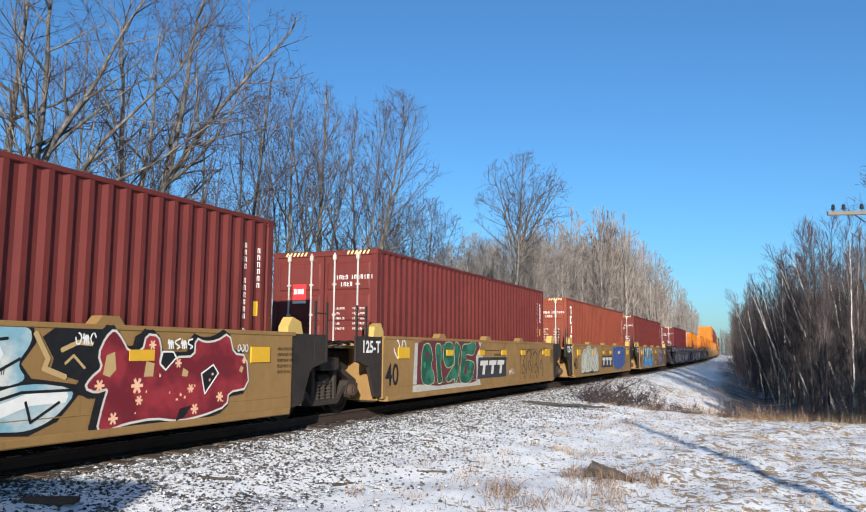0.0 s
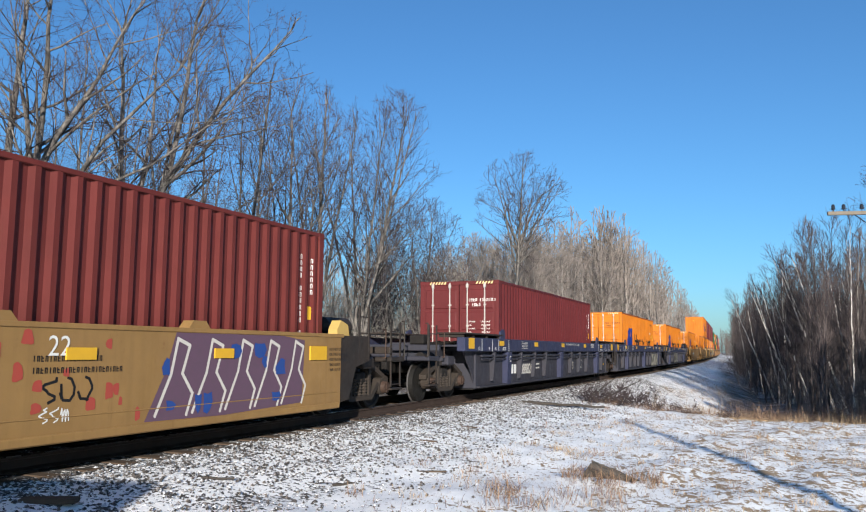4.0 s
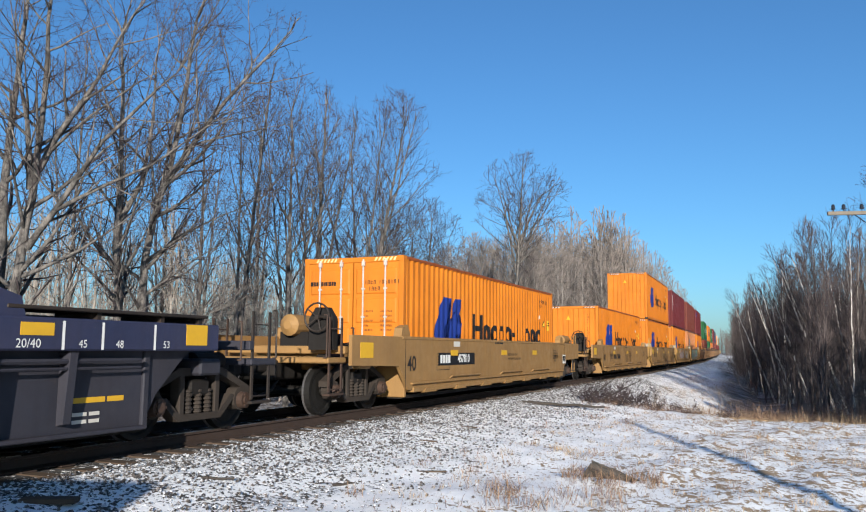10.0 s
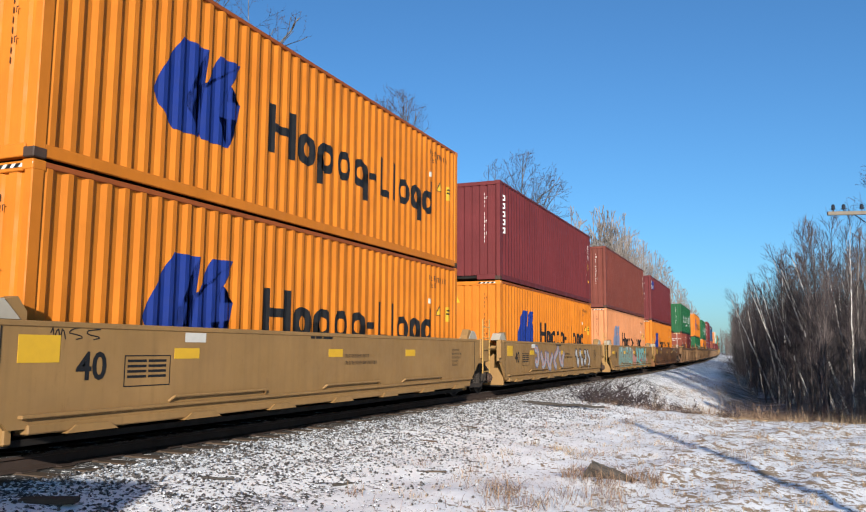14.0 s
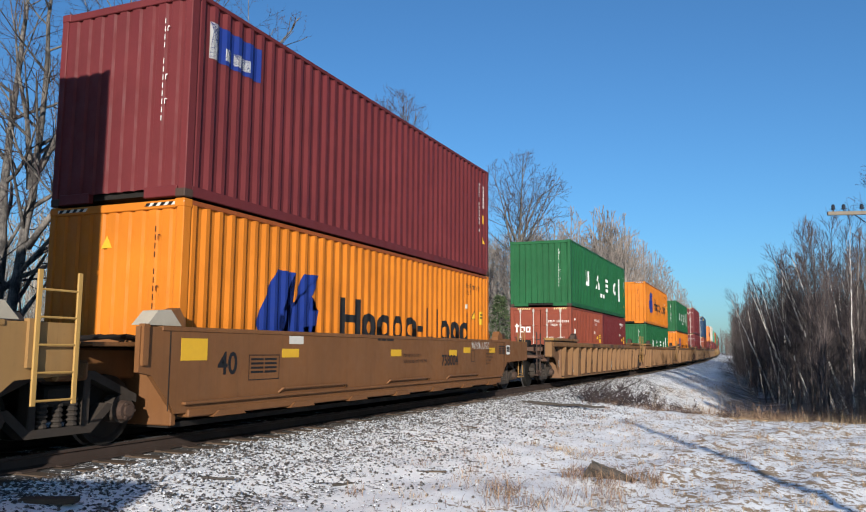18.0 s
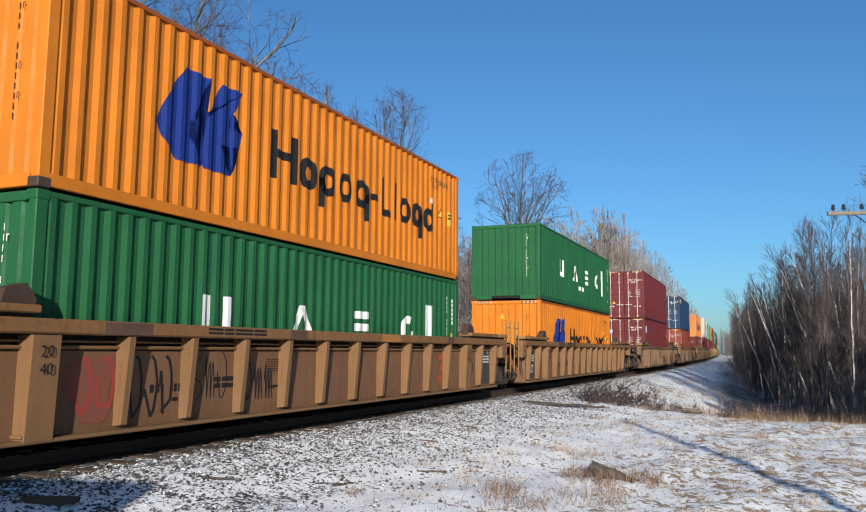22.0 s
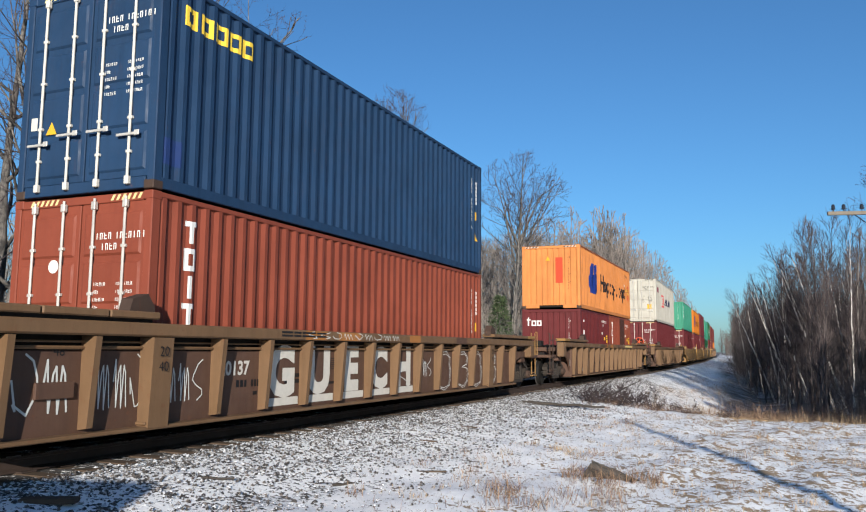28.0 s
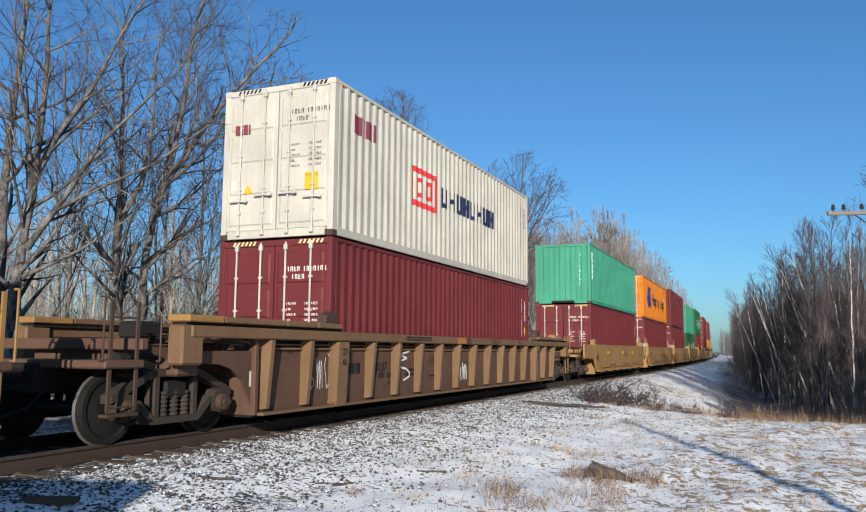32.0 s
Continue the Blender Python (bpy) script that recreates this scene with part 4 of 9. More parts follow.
def smooth_car(style, lo, hi, marks, label):
    """A plate-sided well car for 40-foot boxes. style: 'yellow' with dark ends, or 'tan'."""
    root = thing("well_car", label, "railway car", "cars of the train")
    main = YELLOW_CAR if style == "yellow" else RUSTY_TAN if marks is mark_12 else TAN_CAR
    dark = BLACK_CAR if style == "yellow" else main
    top, bottom = (1.41, 0.24) if style == "yellow" else (1.42, 0.36)
    ends = {-1: lo, 1: hi}
    if style == "yellow":
        outline = [(-6.33, bottom), (6.25, bottom), (6.25, top), (-6.33, top)]
    else:
        a, b = (8.75 if lo else 7.06), (8.75 if hi else 7.62)
        outline = [(-6.4, bottom), (6.22, bottom), (6.85, 0.84), (b, 0.88), (b, top), (-a, top), (-a, 0.88), (-6.85, 0.84)]
    for sx in (-1, 1):
        lo_x, hi_x = sorted((sx * 1.43, sx * 1.5))
        part("side_plate", Geo().prism(outline, "x", lo_x, hi_x), main, root)
        part("top_chord", Geo().cbox(min(sx * 1.3, sx * 1.515), max(sx * 1.3, sx * 1.515), outline[-1][0] if style == "yellow" else -6.7, -outline[-1][0] if style == "yellow" else 6.7, top - 0.05, top + 0.012, 0.01), main, root)
        part("bottom_chord", Geo().cbox(min(sx * 1.34, sx * 1.53), max(sx * 1.34, sx * 1.53), -6.2, 6.2, bottom - 0.06, bottom + 0.04, 0.015), main, root)
        if style == "yellow":
            part("side_rib", Geo().cbox(min(sx * 1.49, sx * 1.507), max(sx * 1.49, sx * 1.507), -6.2, 6.2, 0.44, 0.455, 0.004), main, root)
        else:
            for k in range(7):
                u = -5.4 + 1.8 * k
                part("bracket", shared(("brk", sx), lambda s=sx: Geo().prism([(-0.35, 0.28), (0.35, 0.28), (0.22, 0.36), (-0.22, 0.36)], "x", min(s * 1.36, s * 1.56), max(s * 1.36, s * 1.56))), main, root, at=(0, u, 0))
            for u in (-3.2, 0.4, 3.4):
                part("hand_pipe", shared(("hpipe", sx), lambda s=sx: Geo().pipe([(s * 1.5, -1.0, 0.52), (s * 1.55, -0.95, 0.58), (s * 1.55, 0.95, 0.58), (s * 1.5, 1.0, 0.52)], 0.018)), main, root, at=(0, u, 0))
            part("ledge", Geo().cbox(min(sx * 1.49, sx * 1.56), max(sx * 1.49, sx * 1.56), -6.3, 6.3, 0.46, 0.5, 0.01), main, root)
    well_inside(root, 6.3, top, main)
    for sy in (-1, 1):
        coupled = ends[sy]
        end_deck(root, sy, 7.76, 6.3, 9.85, dark, GOLD_BAR if style == "tan" else BLACK_CAR, coupled, 1.28)
        if coupled or sy < 0:
            bogie(root, sy * 7.76)
        for sx in (-1, 1):
            lo_x, hi_x = sorted((sx * 1.4, sx * 1.47))
            if style == "yellow":
                pts = [(sy * 6.25, 0.26), (sy * 6.6, 0.3), (sy * 6.85, 0.85), (sy * 7.3, 0.95), (sy * 7.3, 1.4), (sy * 6.25, 1.4)]
                part("end_plate", Geo().prism(pts, "x", lo_x, hi_x), dark, root, "black painted end")
            if style == "tan" and not coupled:
                part("corner_frame", Geo().prism([(sy * 6.95, 0.96), (sy * 7.04, 0.96), (sy * 7.04, top + 0.03), (sy * 6.95, top + 0.03)], "x", *sorted((sx * 1.46, sx * 1.54))), main, root)
                part("seat_block", Geo().prism([(sy * 6.3, top + 0.02), (sy * 6.9, top + 0.02), (sy * 6.72, top + 0.2), (sy * 6.5, top + 0.22)], "x", *sorted((sx * 1.2, sx * 1.45))), flat("dusty_grey_mark", (0.33, 0.29, 0.23)), root, "grey-white container seat")
                if sy > 0:
                    ladder(root, 7.28, sx * 1.55, 0.58, 1.95, flat("bright_yellow_rail", (0.36, 0.21, 0.06)), 0.5, 5)
            guide(root, sy * 6.22, sy, sx * 1.42, top - 0.02, flat("pale_yellow_guide", (0.42, 0.28, 0.085)) if style == "yellow" else main)
        if style == "yellow":
            ladder(root, sy * 7.15, 1.46, 0.95, 1.95, BLACK_CAR, 0.36, 3)
    if style == "yellow":
        for u in (-3.4, -0.3, 2.6):
            part("hook_plate", shared("hookp", lambda: Geo().prism([(-0.22, 1.41), (0.22, 1.41), (0.12, 1.52), (-0.12, 1.52)], "x", 1.33, 1.5)), main, root, at=(0, u, 0))
        write("125-T", 0.3, M_WHITE, root, face_side(-6.78, 1.2, 1.476), 0.008)
        write("40", 0.58, M_BLACK, root, face_side(-5.95, 0.66, 1.505), 0.01)
    elif lo:
        write("40", 0.42, M_BLACK, root, face_side(-6.25, 0.87, 1.505), 0.008)
    else:
        write("40", 0.42, M_BLACK, root, face_side(-5.42, 0.95, 1.505), 0.008)
    part("stencil", sheet([r for k in range(5) for r in chars(5.85 if style == "yellow" else 5.05, 1.14 - 0.085 * k, (12, 16, 15, 10, 10)[k], 0.045)] + [r for k in range(2) for r in chars(0.1, 1.02 - 0.12 * k, (18, 24)[k], 0.06)]), M_BLACK, root, at=face_side(0, 0, 1.505))
    marks(root)
    return root


def ribbed_car(style, lo, hi, marks, label):
    """A ribbed 53-foot well car. style: 'dark' or 'brown'."""
    root = thing("well_car", label, "railway car", "cars of the train")
    dark = style == "dark"
    chord_m, panel_m, rib_m = (DARK_CAR, DARK_PANEL, DARK_PANEL) if dark else (RUST_CHORD, TAN_PANEL, RIB_TAN) if style == "ribbed_tan" else (BROWN_CAR, BROWN_PANEL, BROWN_CAR)
    top, chord_z, bottom = (1.47, 1.13, 0.24) if dark else (1.46, 1.3, 0.22)
    ends = {-1: lo, 1: hi}

    def skirt(sy, arched, lip):
        """Outline of the side sheet at one end; over a truck it arches."""
        pts = [(8.4, bottom), (8.5, 0.48), (8.66, 0.72), (8.9, 0.88), (9.2, 0.95), (10.12, 0.97), (10.12, lip)] if arched else [(8.4, bottom), (8.6, 0.6), (9.0, 0.98), (9.2, lip)]
        return [(sy * a, b) for a, b in (pts if sy > 0 else pts[:0:-1])]

    for sx in (-1, 1):
        o = lambda a, b: sorted((sx * a, sx * b))
        deep = 1.3 if dark else 1.27
        x0, x1 = o(deep, deep + 0.04)
        lip = chord_z + 0.01 if dark else chord_z - 0.17
        part("side_sheet", Geo().prism([(-8.4, bottom)] + [(a, b) for sy in (1, -1) for a, b in skirt(sy, ends[sy] and not dark, lip)], "x", x0, x1), panel_m, root)
        if not dark:
            # near-black sheet behind the slot gives the opening its shade by colour
            part("slot_back", Geo().box(*o(1.236, 1.262), -9.1, 9.1, lip - 0.06, chord_z + 0.02), GRIME, root, "dark strip standing for shade under the top rail")
            for z, r in ((lip + 0.035, 0.022), (lip + 0.1, 0.014)):
                part("brake_pipe", Geo().pipe([(sx * 1.34, -8.3, z), (sx * 1.34, 8.3, z)], r), rib_m, root)
        x0, x1 = o(1.3, 1.52)
        ca, cb = (9.55, 9.55) if dark else (10.0 if lo else 8.9, 10.0 if hi else 8.9)
        part("top_chord", Geo().cbox(x0, x1, -ca, cb, chord_z, top, 0.02), chord_m, root)
        part("bottom_chord", Geo().cbox(*o(1.27, 1.47), -8.35, 8.35, bottom - 0.025, bottom + 0.02, 0.01), rib_m, root)
        if dark:
            part("pipe_run", Geo().pipe([(sx * 1.45, -8.2, 1.02), (sx * 1.45, 8.2, 1.02)], 0.03).pipe([(sx * 1.46, -8.2, 0.94), (sx * 1.46, 8.2, 0.94)], 0.018), panel_m, root)
            us = [-7.2, -4.75, -3.3, -2.0, 1.55, 2.9, 4.25, 7.2]
            for u in us:
                part("side_rib", shared(("drib", sx), lambda s=sx: Geo().prism([(s * 1.33, bottom + 0.1), (s * 1.44, bottom + 0.12), (s * 1.5, chord_z - 0.02), (s * 1.33, chord_z - 0.02)], "y", -0.05, 0.05)), rib_m, root, at=(0, u, 0))
            for u in (-6.0, 0.0, 6.1):
                part("wide_rib", shared(("dwide", sx), lambda s=sx: Geo().prism([(s * 1.33, bottom), (s * 1.48, bottom), (s * 1.515, chord_z - 0.01), (s * 1.33, chord_z - 0.01)], "y", -0.17, 0.17)), chord_m, root, at=(0, u, 0))
        else:
            n = 16
            for k in range(n):
                u = -8.2 + 16.4 * k / (n - 1)
                part("side_rib", shared(("brib", sx), lambda s=sx: Geo().prism([(s * 1.3, bottom + 0.05), (s * 1.44, bottom + 0.07), (s * 1.52, chord_z - 0.01), (s * 1.3, chord_z - 0.01)], "y", -0.043, 0.043)), rib_m, root, at=(0, u, 0))
            for u in (-6.1, 6.1):
                part("wide_rib", shared(("bwide", sx), lambda s=sx: Geo().prism([(s * 1.3, bottom), (s * 1.48, bottom), (s * 1.525, chord_z - 0.01), (s * 1.3, chord_z - 0.01)], "y", -0.17, 0.17)), rib_m, root, at=(0, u, 0))
                part("rib_foot", shared(("foot", sx), lambda s=sx: Geo().cbox(min(s * 1.3, s * 1.46), max(s * 1.3, s * 1.46), -0.2, 0.2, bottom + 0.035, bottom + 0.075, 0.012)), rib_m, root, at=(0, u, 0))
            for sy in (-1, 1):
                tip = 10.1 if ends[sy] else 9.0
                for a, b in ((6.2, 6.98), (7.0, 7.88), (7.9, tip - 0.72)):
                    part("end_rail", Geo().cbox(*o(1.2, 1.54), *sorted((sy * a, sy * b)), top + 0.045, top + 0.13, 0.015), chord_m, root, "worn tan end rail")
                part("rail_tip", Geo().cbox(*o(1.19, 1.55), *sorted((sy * (tip - 0.7), sy * tip)), top + 0.042, top + 0.134, 0.015), GOLD_BAR, root, "yellow painted rail tip")
                # dark filler that carries the end rail; the gap's shadow is its colour
                part("rail_pad", Geo().box(*o(1.24, 1.46), *sorted((sy * 6.25, sy * (tip - 0.05))), top - 0.01, top + 0.06), GRIME, root)
                part("corner_box", Geo().cbox(*o(1.25, 1.5), *sorted((sy * (tip - 0.36), sy * (tip + 0.06))), 0.95, top, 0.03), rib_m, root)
                part("grab_iron", Geo().pipe([(sx * 1.33, sy * 8.7, 1.2), (sx * 1.37, sy * 8.8, 1.22), (sx * 1.37, sy * 9.2, 1.25), (sx * 1.33, sy * 9.3, 1.23)], 0.02), GRIME, root)
    well_inside(root, 8.4, top, panel_m)
    gold = BLACK_CAR if dark else GOLD_BAR
    for sy in (-1, 1):
        coupled = ends[sy]
        end_deck(root, sy, 9.74, 8.45, 11.82, DARK_PANEL if dark else BROWN_PANEL, gold, coupled, 1.34)
        if coupled or sy < 0:
            bogie(root, sy * 9.74)
        if dark:
            a, b = sorted((sy * 6.4, sy * 9.4))
            part("walkway", Geo().cbox(0.7, 1.45, a, b, 1.55, 1.59, 0.008).cbox(-1.45, -0.7, a, b, 1.55, 1.59, 0.008), BLACK_CAR, root)
            for u in (6.6, 7.6, 8.6, 9.3):
                part("walkway_leg", shared("wleg", lambda: Geo().box(0.75, 1.4, -0.03, 0.03, 1.47, 1.55)), BLACK_CAR, root, at=(0, sy * u, 0))
            if not coupled:
                ladder(root, sy * 9.6, 1.5, 0.5, 1.45, BLACK_CAR, 0.4, 3)
        else:
            if not coupled:
                ladder(root, sy * 9.45, 1.42, 0.55, 2.0, GOLD_BAR, 0.4, 4)
        for sx in (-1, 1):
            guide(root, sy * 6.2, sy, sx * 1.42, top + (0.08 if not dark else 0.0), DARK_CAR if dark else RUST_BAR, 0.04 if dark else 0.16)
    marks(root)
    return root


# ---- ground, ballast and rails ----
def ground_material():
    n = Nodes("snow_gravel_and_grass")
    n.co = n.t.nodes.new("ShaderNodeNewGeometry").outputs["Position"]
    lat = n.node("Attribute")
    lat.attribute_name = "lateral"
    lat = lat.outputs["Fac"]
    d = n.math("ABSOLUTE", lat)
    stone = n.node("TexVoronoi", Scale=22.0)
    n.link(n.co, stone.inputs["Vector"])
    stone_c = n.mix(n.ramp(stone.outputs["Color"], [(0.2, 0.0), (0.8, 1.0)]), (0.014, 0.012, 0.012), (0.075, 0.066, 0.06))
    snow_c = n.mix(n.noise(5.0, 4), (0.84, 0.83, 0.82), (0.93, 0.92, 0.9))
    grass_c = n.mix(n.noise(38.0, 5, 0.75), (0.14, 0.09, 0.052), (0.46, 0.33, 0.2))
    # leaf litter, its brown darkened to hold the shade under the trees
    shaded_litter_c = n.mix(n.noise(14.0, 6, 0.7), (0.022, 0.015, 0.011), (0.11, 0.07, 0.042))
    # snow lies in the hollows between stones and in drifts
    patch = n.noise(1.5, 6, 0.65)
    fine = n.noise(14.0, 4, 0.62)
    mat_low = n.noise(4.2, 7, 0.74)
    field = n.ramp(n.math("DIVIDE", d, 20.0), [(0.24, 0.0), (0.36, 1.0)])
    near = n.ramp(n.math("DIVIDE", d, 20.0), [(0.06, 0.08), (0.074, 0.46), (0.16, 0.6), (0.25, 0.74)])
    gravel = n.math("ADD", n.math("MULTIPLY", patch, 0.55), n.math("MULTIPLY", fine, 1.15))
    gravel = n.math("ADD", gravel, n.math("MULTIPLY", near, 0.36))
    tussock = n.math("ADD", n.math("MULTIPLY", mat_low, 1.15), n.math("MULTIPLY", fine, 0.66))
    cover = n.mix(field, gravel, n.math("ADD", tussock, n.math("MULTIPLY", patch, 0.22)))
    snow = n.ramp(n.math("SUBTRACT", cover, 0.3), [(0.67, 0.0), (0.695, 1.0)])
    bare = n.mix(n.ramp(n.math("DIVIDE", d, 20.0), [(0.19, 0.0), (0.27, 1.0)]), stone_c, grass_c)
    woods = n.node("Attribute")
    woods.attribute_name = "woodland"
    wood = woods.outputs["Fac"]
    leafy = n.ramp(n.math("ADD", n.noise(0.8, 5, 0.7), n.math("MULTIPLY", fine, 0.25)), [(0.5, 0.0), (0.75, 1.0)])
    bare = n.mix(wood, bare, shaded_litter_c)
    snow = n.math("MULTIPLY", snow, n.math("SUBTRACT", 1.0, n.math("MULTIPLY", wood, n.math("SUBTRACT", 1.0, n.math("MULTIPLY", leafy, 0.45)))))
    col = n.mix(snow, bare, snow_c)
    n.bump(n.math("ADD", n.math("MULTIPLY", fine, 0.6), n.math("MULTIPLY", mat_low, 0.7)), 0.5, 0.03)
    return n.done(col, n.ramp(snow, [(0.0, 0.9), (1.0, 0.6)]))


def axis(knots):
    out = []
    for (a, step), (b, _) in zip(knots, knots[1:]):
        out += list(np.arange(a, b, step))
    return np.array(out + [knots[-1][0]])


def build_ground():
    gx = axis([(-1500, 150), (-300, 25), (-60, 3), (-24, 0.5), (-12, 0.22), (12, 0.6), (30, 3), (90, 20), (300, 150), (1500, 1)])
    gy = axis([(-700, 120), (-100, 12), (-16, 1.0), (3, 0.22), (34, 0.6), (60, 1.5), (120, 5), (300, 40), (700, 200), (2500, 1)])
    X, Y = np.meshgrid(gx, gy, indexing="ij")
    x, y = X.ravel(), Y.ravel()
    z = ground_z(x, y)
    s, l = track_coords(np.stack([x, y], 1))
    edge = np.hypot(x, y)
    nx, ny = len(gx), len(gy)
    me = bpy.data.meshes.new("ground")
    idx = np.arange(nx * ny).reshape(nx, ny)
    quads = np.stack([idx[:-1, :-1], idx[1:, :-1], idx[1:, 1:], idx[:-1, 1:]], -1).reshape(-1, 4)
    me.from_pydata(np.stack([x, y, z], 1).tolist(), [], quads.tolist())
    me.polygons.foreach_set("use_smooth", np.ones(len(quads), bool))
    at = me.attributes.new("lateral", "FLOAT", "POINT")
    at.data.foreach_set("value", l.astype(np.float32))
    wood = np.where(l > 0, np.clip((l - np.interp(s, [30, 45, 80, 150], [6.7, 5.2, 3.7, 2.9])) / 0.9, 0, 1) * np.clip((s - 26) / 6, 0, 1), np.clip((-l - 3.6) / 1.2, 0, 1))
    at = me.attributes.new("woodland", "FLOAT", "POINT")
    at.data.foreach_set("value", wood.astype(np.float32))
    me.materials.append(ground_material())
    return tagged(new("ground", me), "snow-dusted gravel and dry grass beside the railway line", "ground", kind="structure")


build_ground()

RAIL = paint("weathered_rail_steel", (0.045, 0.03, 0.024), 0.5, rough=0.7)
RAIL_TOP = paint("polished_rail_head", (0.45, 0.43, 0.42), 0.1, rough=0.28, metal=0.9)
TIE = paint("weathered_sleeper", (0.085, 0.058, 0.04), 0.4, rust=(0.05, 0.035, 0.025), rough=0.9, streak=0.2)

track = tagged(new("railway_track"), "single line of brown steel rails on wooden sleepers", "railway track", kind="structure")
for off in (-0.7525, 0.7525):
    g = Geo()
    ss = list(np.arange(-120, 30, 15.0)) + list(np.arange(30, 300, 3.0)) + list(np.arange(300, 800, 25.0))
    prof = [(-0.07, -0.172), (0.07, -0.172), (0.07, -0.155), (0.01, -0.13), (0.01, -0.045), (0.036, -0.035), (0.036, -0.005), (0.026, 0.0), (-0.026, 0.0), (-0.036, -0.005), (-0.036, -0.035), (-0.01, -0.045), (-0.01, -0.13), (-0.07, -0.155)]
    for s in ss:
        m = on_track(s, off)
        g.v += [tuple(m @ Vector((a, 0, b))) for a, b in prof]
    k = len(prof)
    for i in range(len(ss) - 1):
        g.f += [(i * k + j, i * k + (j + 1) % k, (i + 1) * k + (j + 1) % k, (i + 1) * k + j) for j in range(k)]
    r = part("rail", g, RAIL, track)
    r.data.materials.append(RAIL_TOP)
    for p in r.data.polygons:
        if p.center.z > -0.004:
            p.material_index = 1
tie_mesh = Geo().cbox(-1.3, 1.3, -0.115, 0.115, -0.33, -0.175, 0.02).mesh("sleeper")
tie_mesh.materials.append(TIE)
plate_mesh = Geo().cbox(-0.09, 0.19, -0.1, 0.1, -0.175, -0.158, 0.004).mesh("tie_plate")
plate_mesh.materials.append(RAIL)
rt = random.Random(5)
for i in range(300):
    s = -14 + i * 0.52
    o = new("sleeper", tie_mesh)
    o.parent = track
    o.matrix_basis = on_track(s + rt.uniform(-0.03, 0.03), rt.uniform(-0.05, 0.05), rt.uniform(-0.012, 0.006)) @ pose(0, 0, 0, 0, 0, rt.uniform(-1, 1))
    if -2 < s < 26:
        q = new("tie_plate", plate_mesh)
        q.parent = track
        q.matrix_basis = on_track(s, 0.72, 0.0)
far_ties = Geo()
for i in range(500):
    m = on_track(142.2 + i * 0.52)
    far_ties.add([m @ Vector(p) for p in ((-1.3, -0.11, -0.18), (1.3, -0.11, -0.18), (1.3, 0.11, -0.18), (-1.3, 0.11, -0.18), (1.3, -0.11, -0.3), (1.3, 0.11, -0.3))], [(0, 1, 2, 3), (1, 4, 5, 2)])
tagged(part("far_sleepers", far_ties, TIE, track), kind="stuff")


def scatter_mesh(name, verts, faces, material, label, category):
    me = bpy.data.meshes.new(name)
    me.from_pydata(verts, [], faces)
    me.materials.append(material)
    return tagged(new(name, me), label, category, kind="stuff")


def stone_material():
    n = Nodes("ballast_stone")
    isl = n.t.nodes.new("ShaderNodeNewGeometry").outputs["Random Per Island"]
    c = n.ramp(isl, [(0.0, (0.02, 0.017, 0.016)), (0.5, (0.05, 0.044, 0.041)), (1.0, (0.12, 0.1, 0.088))])
    # snow sticks to the upper faces of most stones
    up = n.node("SeparateXYZ")
    n.link(n.t.nodes.new("ShaderNodeNewGeometry").outputs["Normal"], up.inputs[0])
    top = n.ramp(n.math("ADD", up.outputs["Z"], n.math("MULTIPLY", n.noise(30.0), 0.5)), [(0.92, 0.0), (1.08, 1.0)])
    c = n.mix(n.math("MULTIPLY", top, 0.6), c, (0.8, 0.82, 0.86))
    return n.done(c, 0.85)


def ballast_stones():
    rs = np.random.RandomState(3)
    N = 24000
    s = rs.uniform(3.5, 42, N) ** 1.0
    l = 1.25 + np.abs(rs.normal(0, 1.0, N)) * 1.5
    keep = l < 5.5
    s, l = s[keep], l[keep]
    a = np.interp(s, ST, HEAD)
    x = np.interp(s, ST, TX) + l * np.cos(a)
    y = np.interp(s, ST, TY) - l * np.sin(a)
    z = ground_z(x, y)
    V, F = [], []
    octa = np.array([(1, 0, 0), (0, 1, 0), (-1, 0, 0), (0, -1, 0), (0, 0, 1), (0, 0, -1)], float)
    of = [(0, 1, 4), (1, 2, 4), (2, 3, 4), (3, 0, 4), (1, 0, 5), (2, 1, 5), (3, 2, 5), (0, 3, 5)]
    for i in range(len(x)):
        r = rs.uniform(0.012, 0.032)
        p = octa * r * rs.uniform(0.6, 1.25, (6, 1))
        t = rs.uniform(0, 6.3)
        c, q = math.cos(t), math.sin(t)
        p = np.stack([p[:, 0] * c - p[:, 1] * q, p[:, 0] * q + p[:, 1] * c, p[:, 2] * 0.75], 1) + (x[i], y[i], z[i] + r * 0.2)
        k = len(V)
        V += p.tolist()
        F += [(a0 + k, b0 + k, c0 + k) for a0, b0, c0 in of]
    scatter_mesh("ballast_stones", V, F, stone_material(), "loose grey ballast stones capped with snow", "gravel")


ballast_stones()


def grass_material(name, a, b):
    n = Nodes(name)
    isl = n.t.nodes.new("ShaderNodeNewGeometry").outputs["Random Per Island"]
    return n.done(n.ramp(isl, [(0.0, a), (1.0, b)]), 0.8)


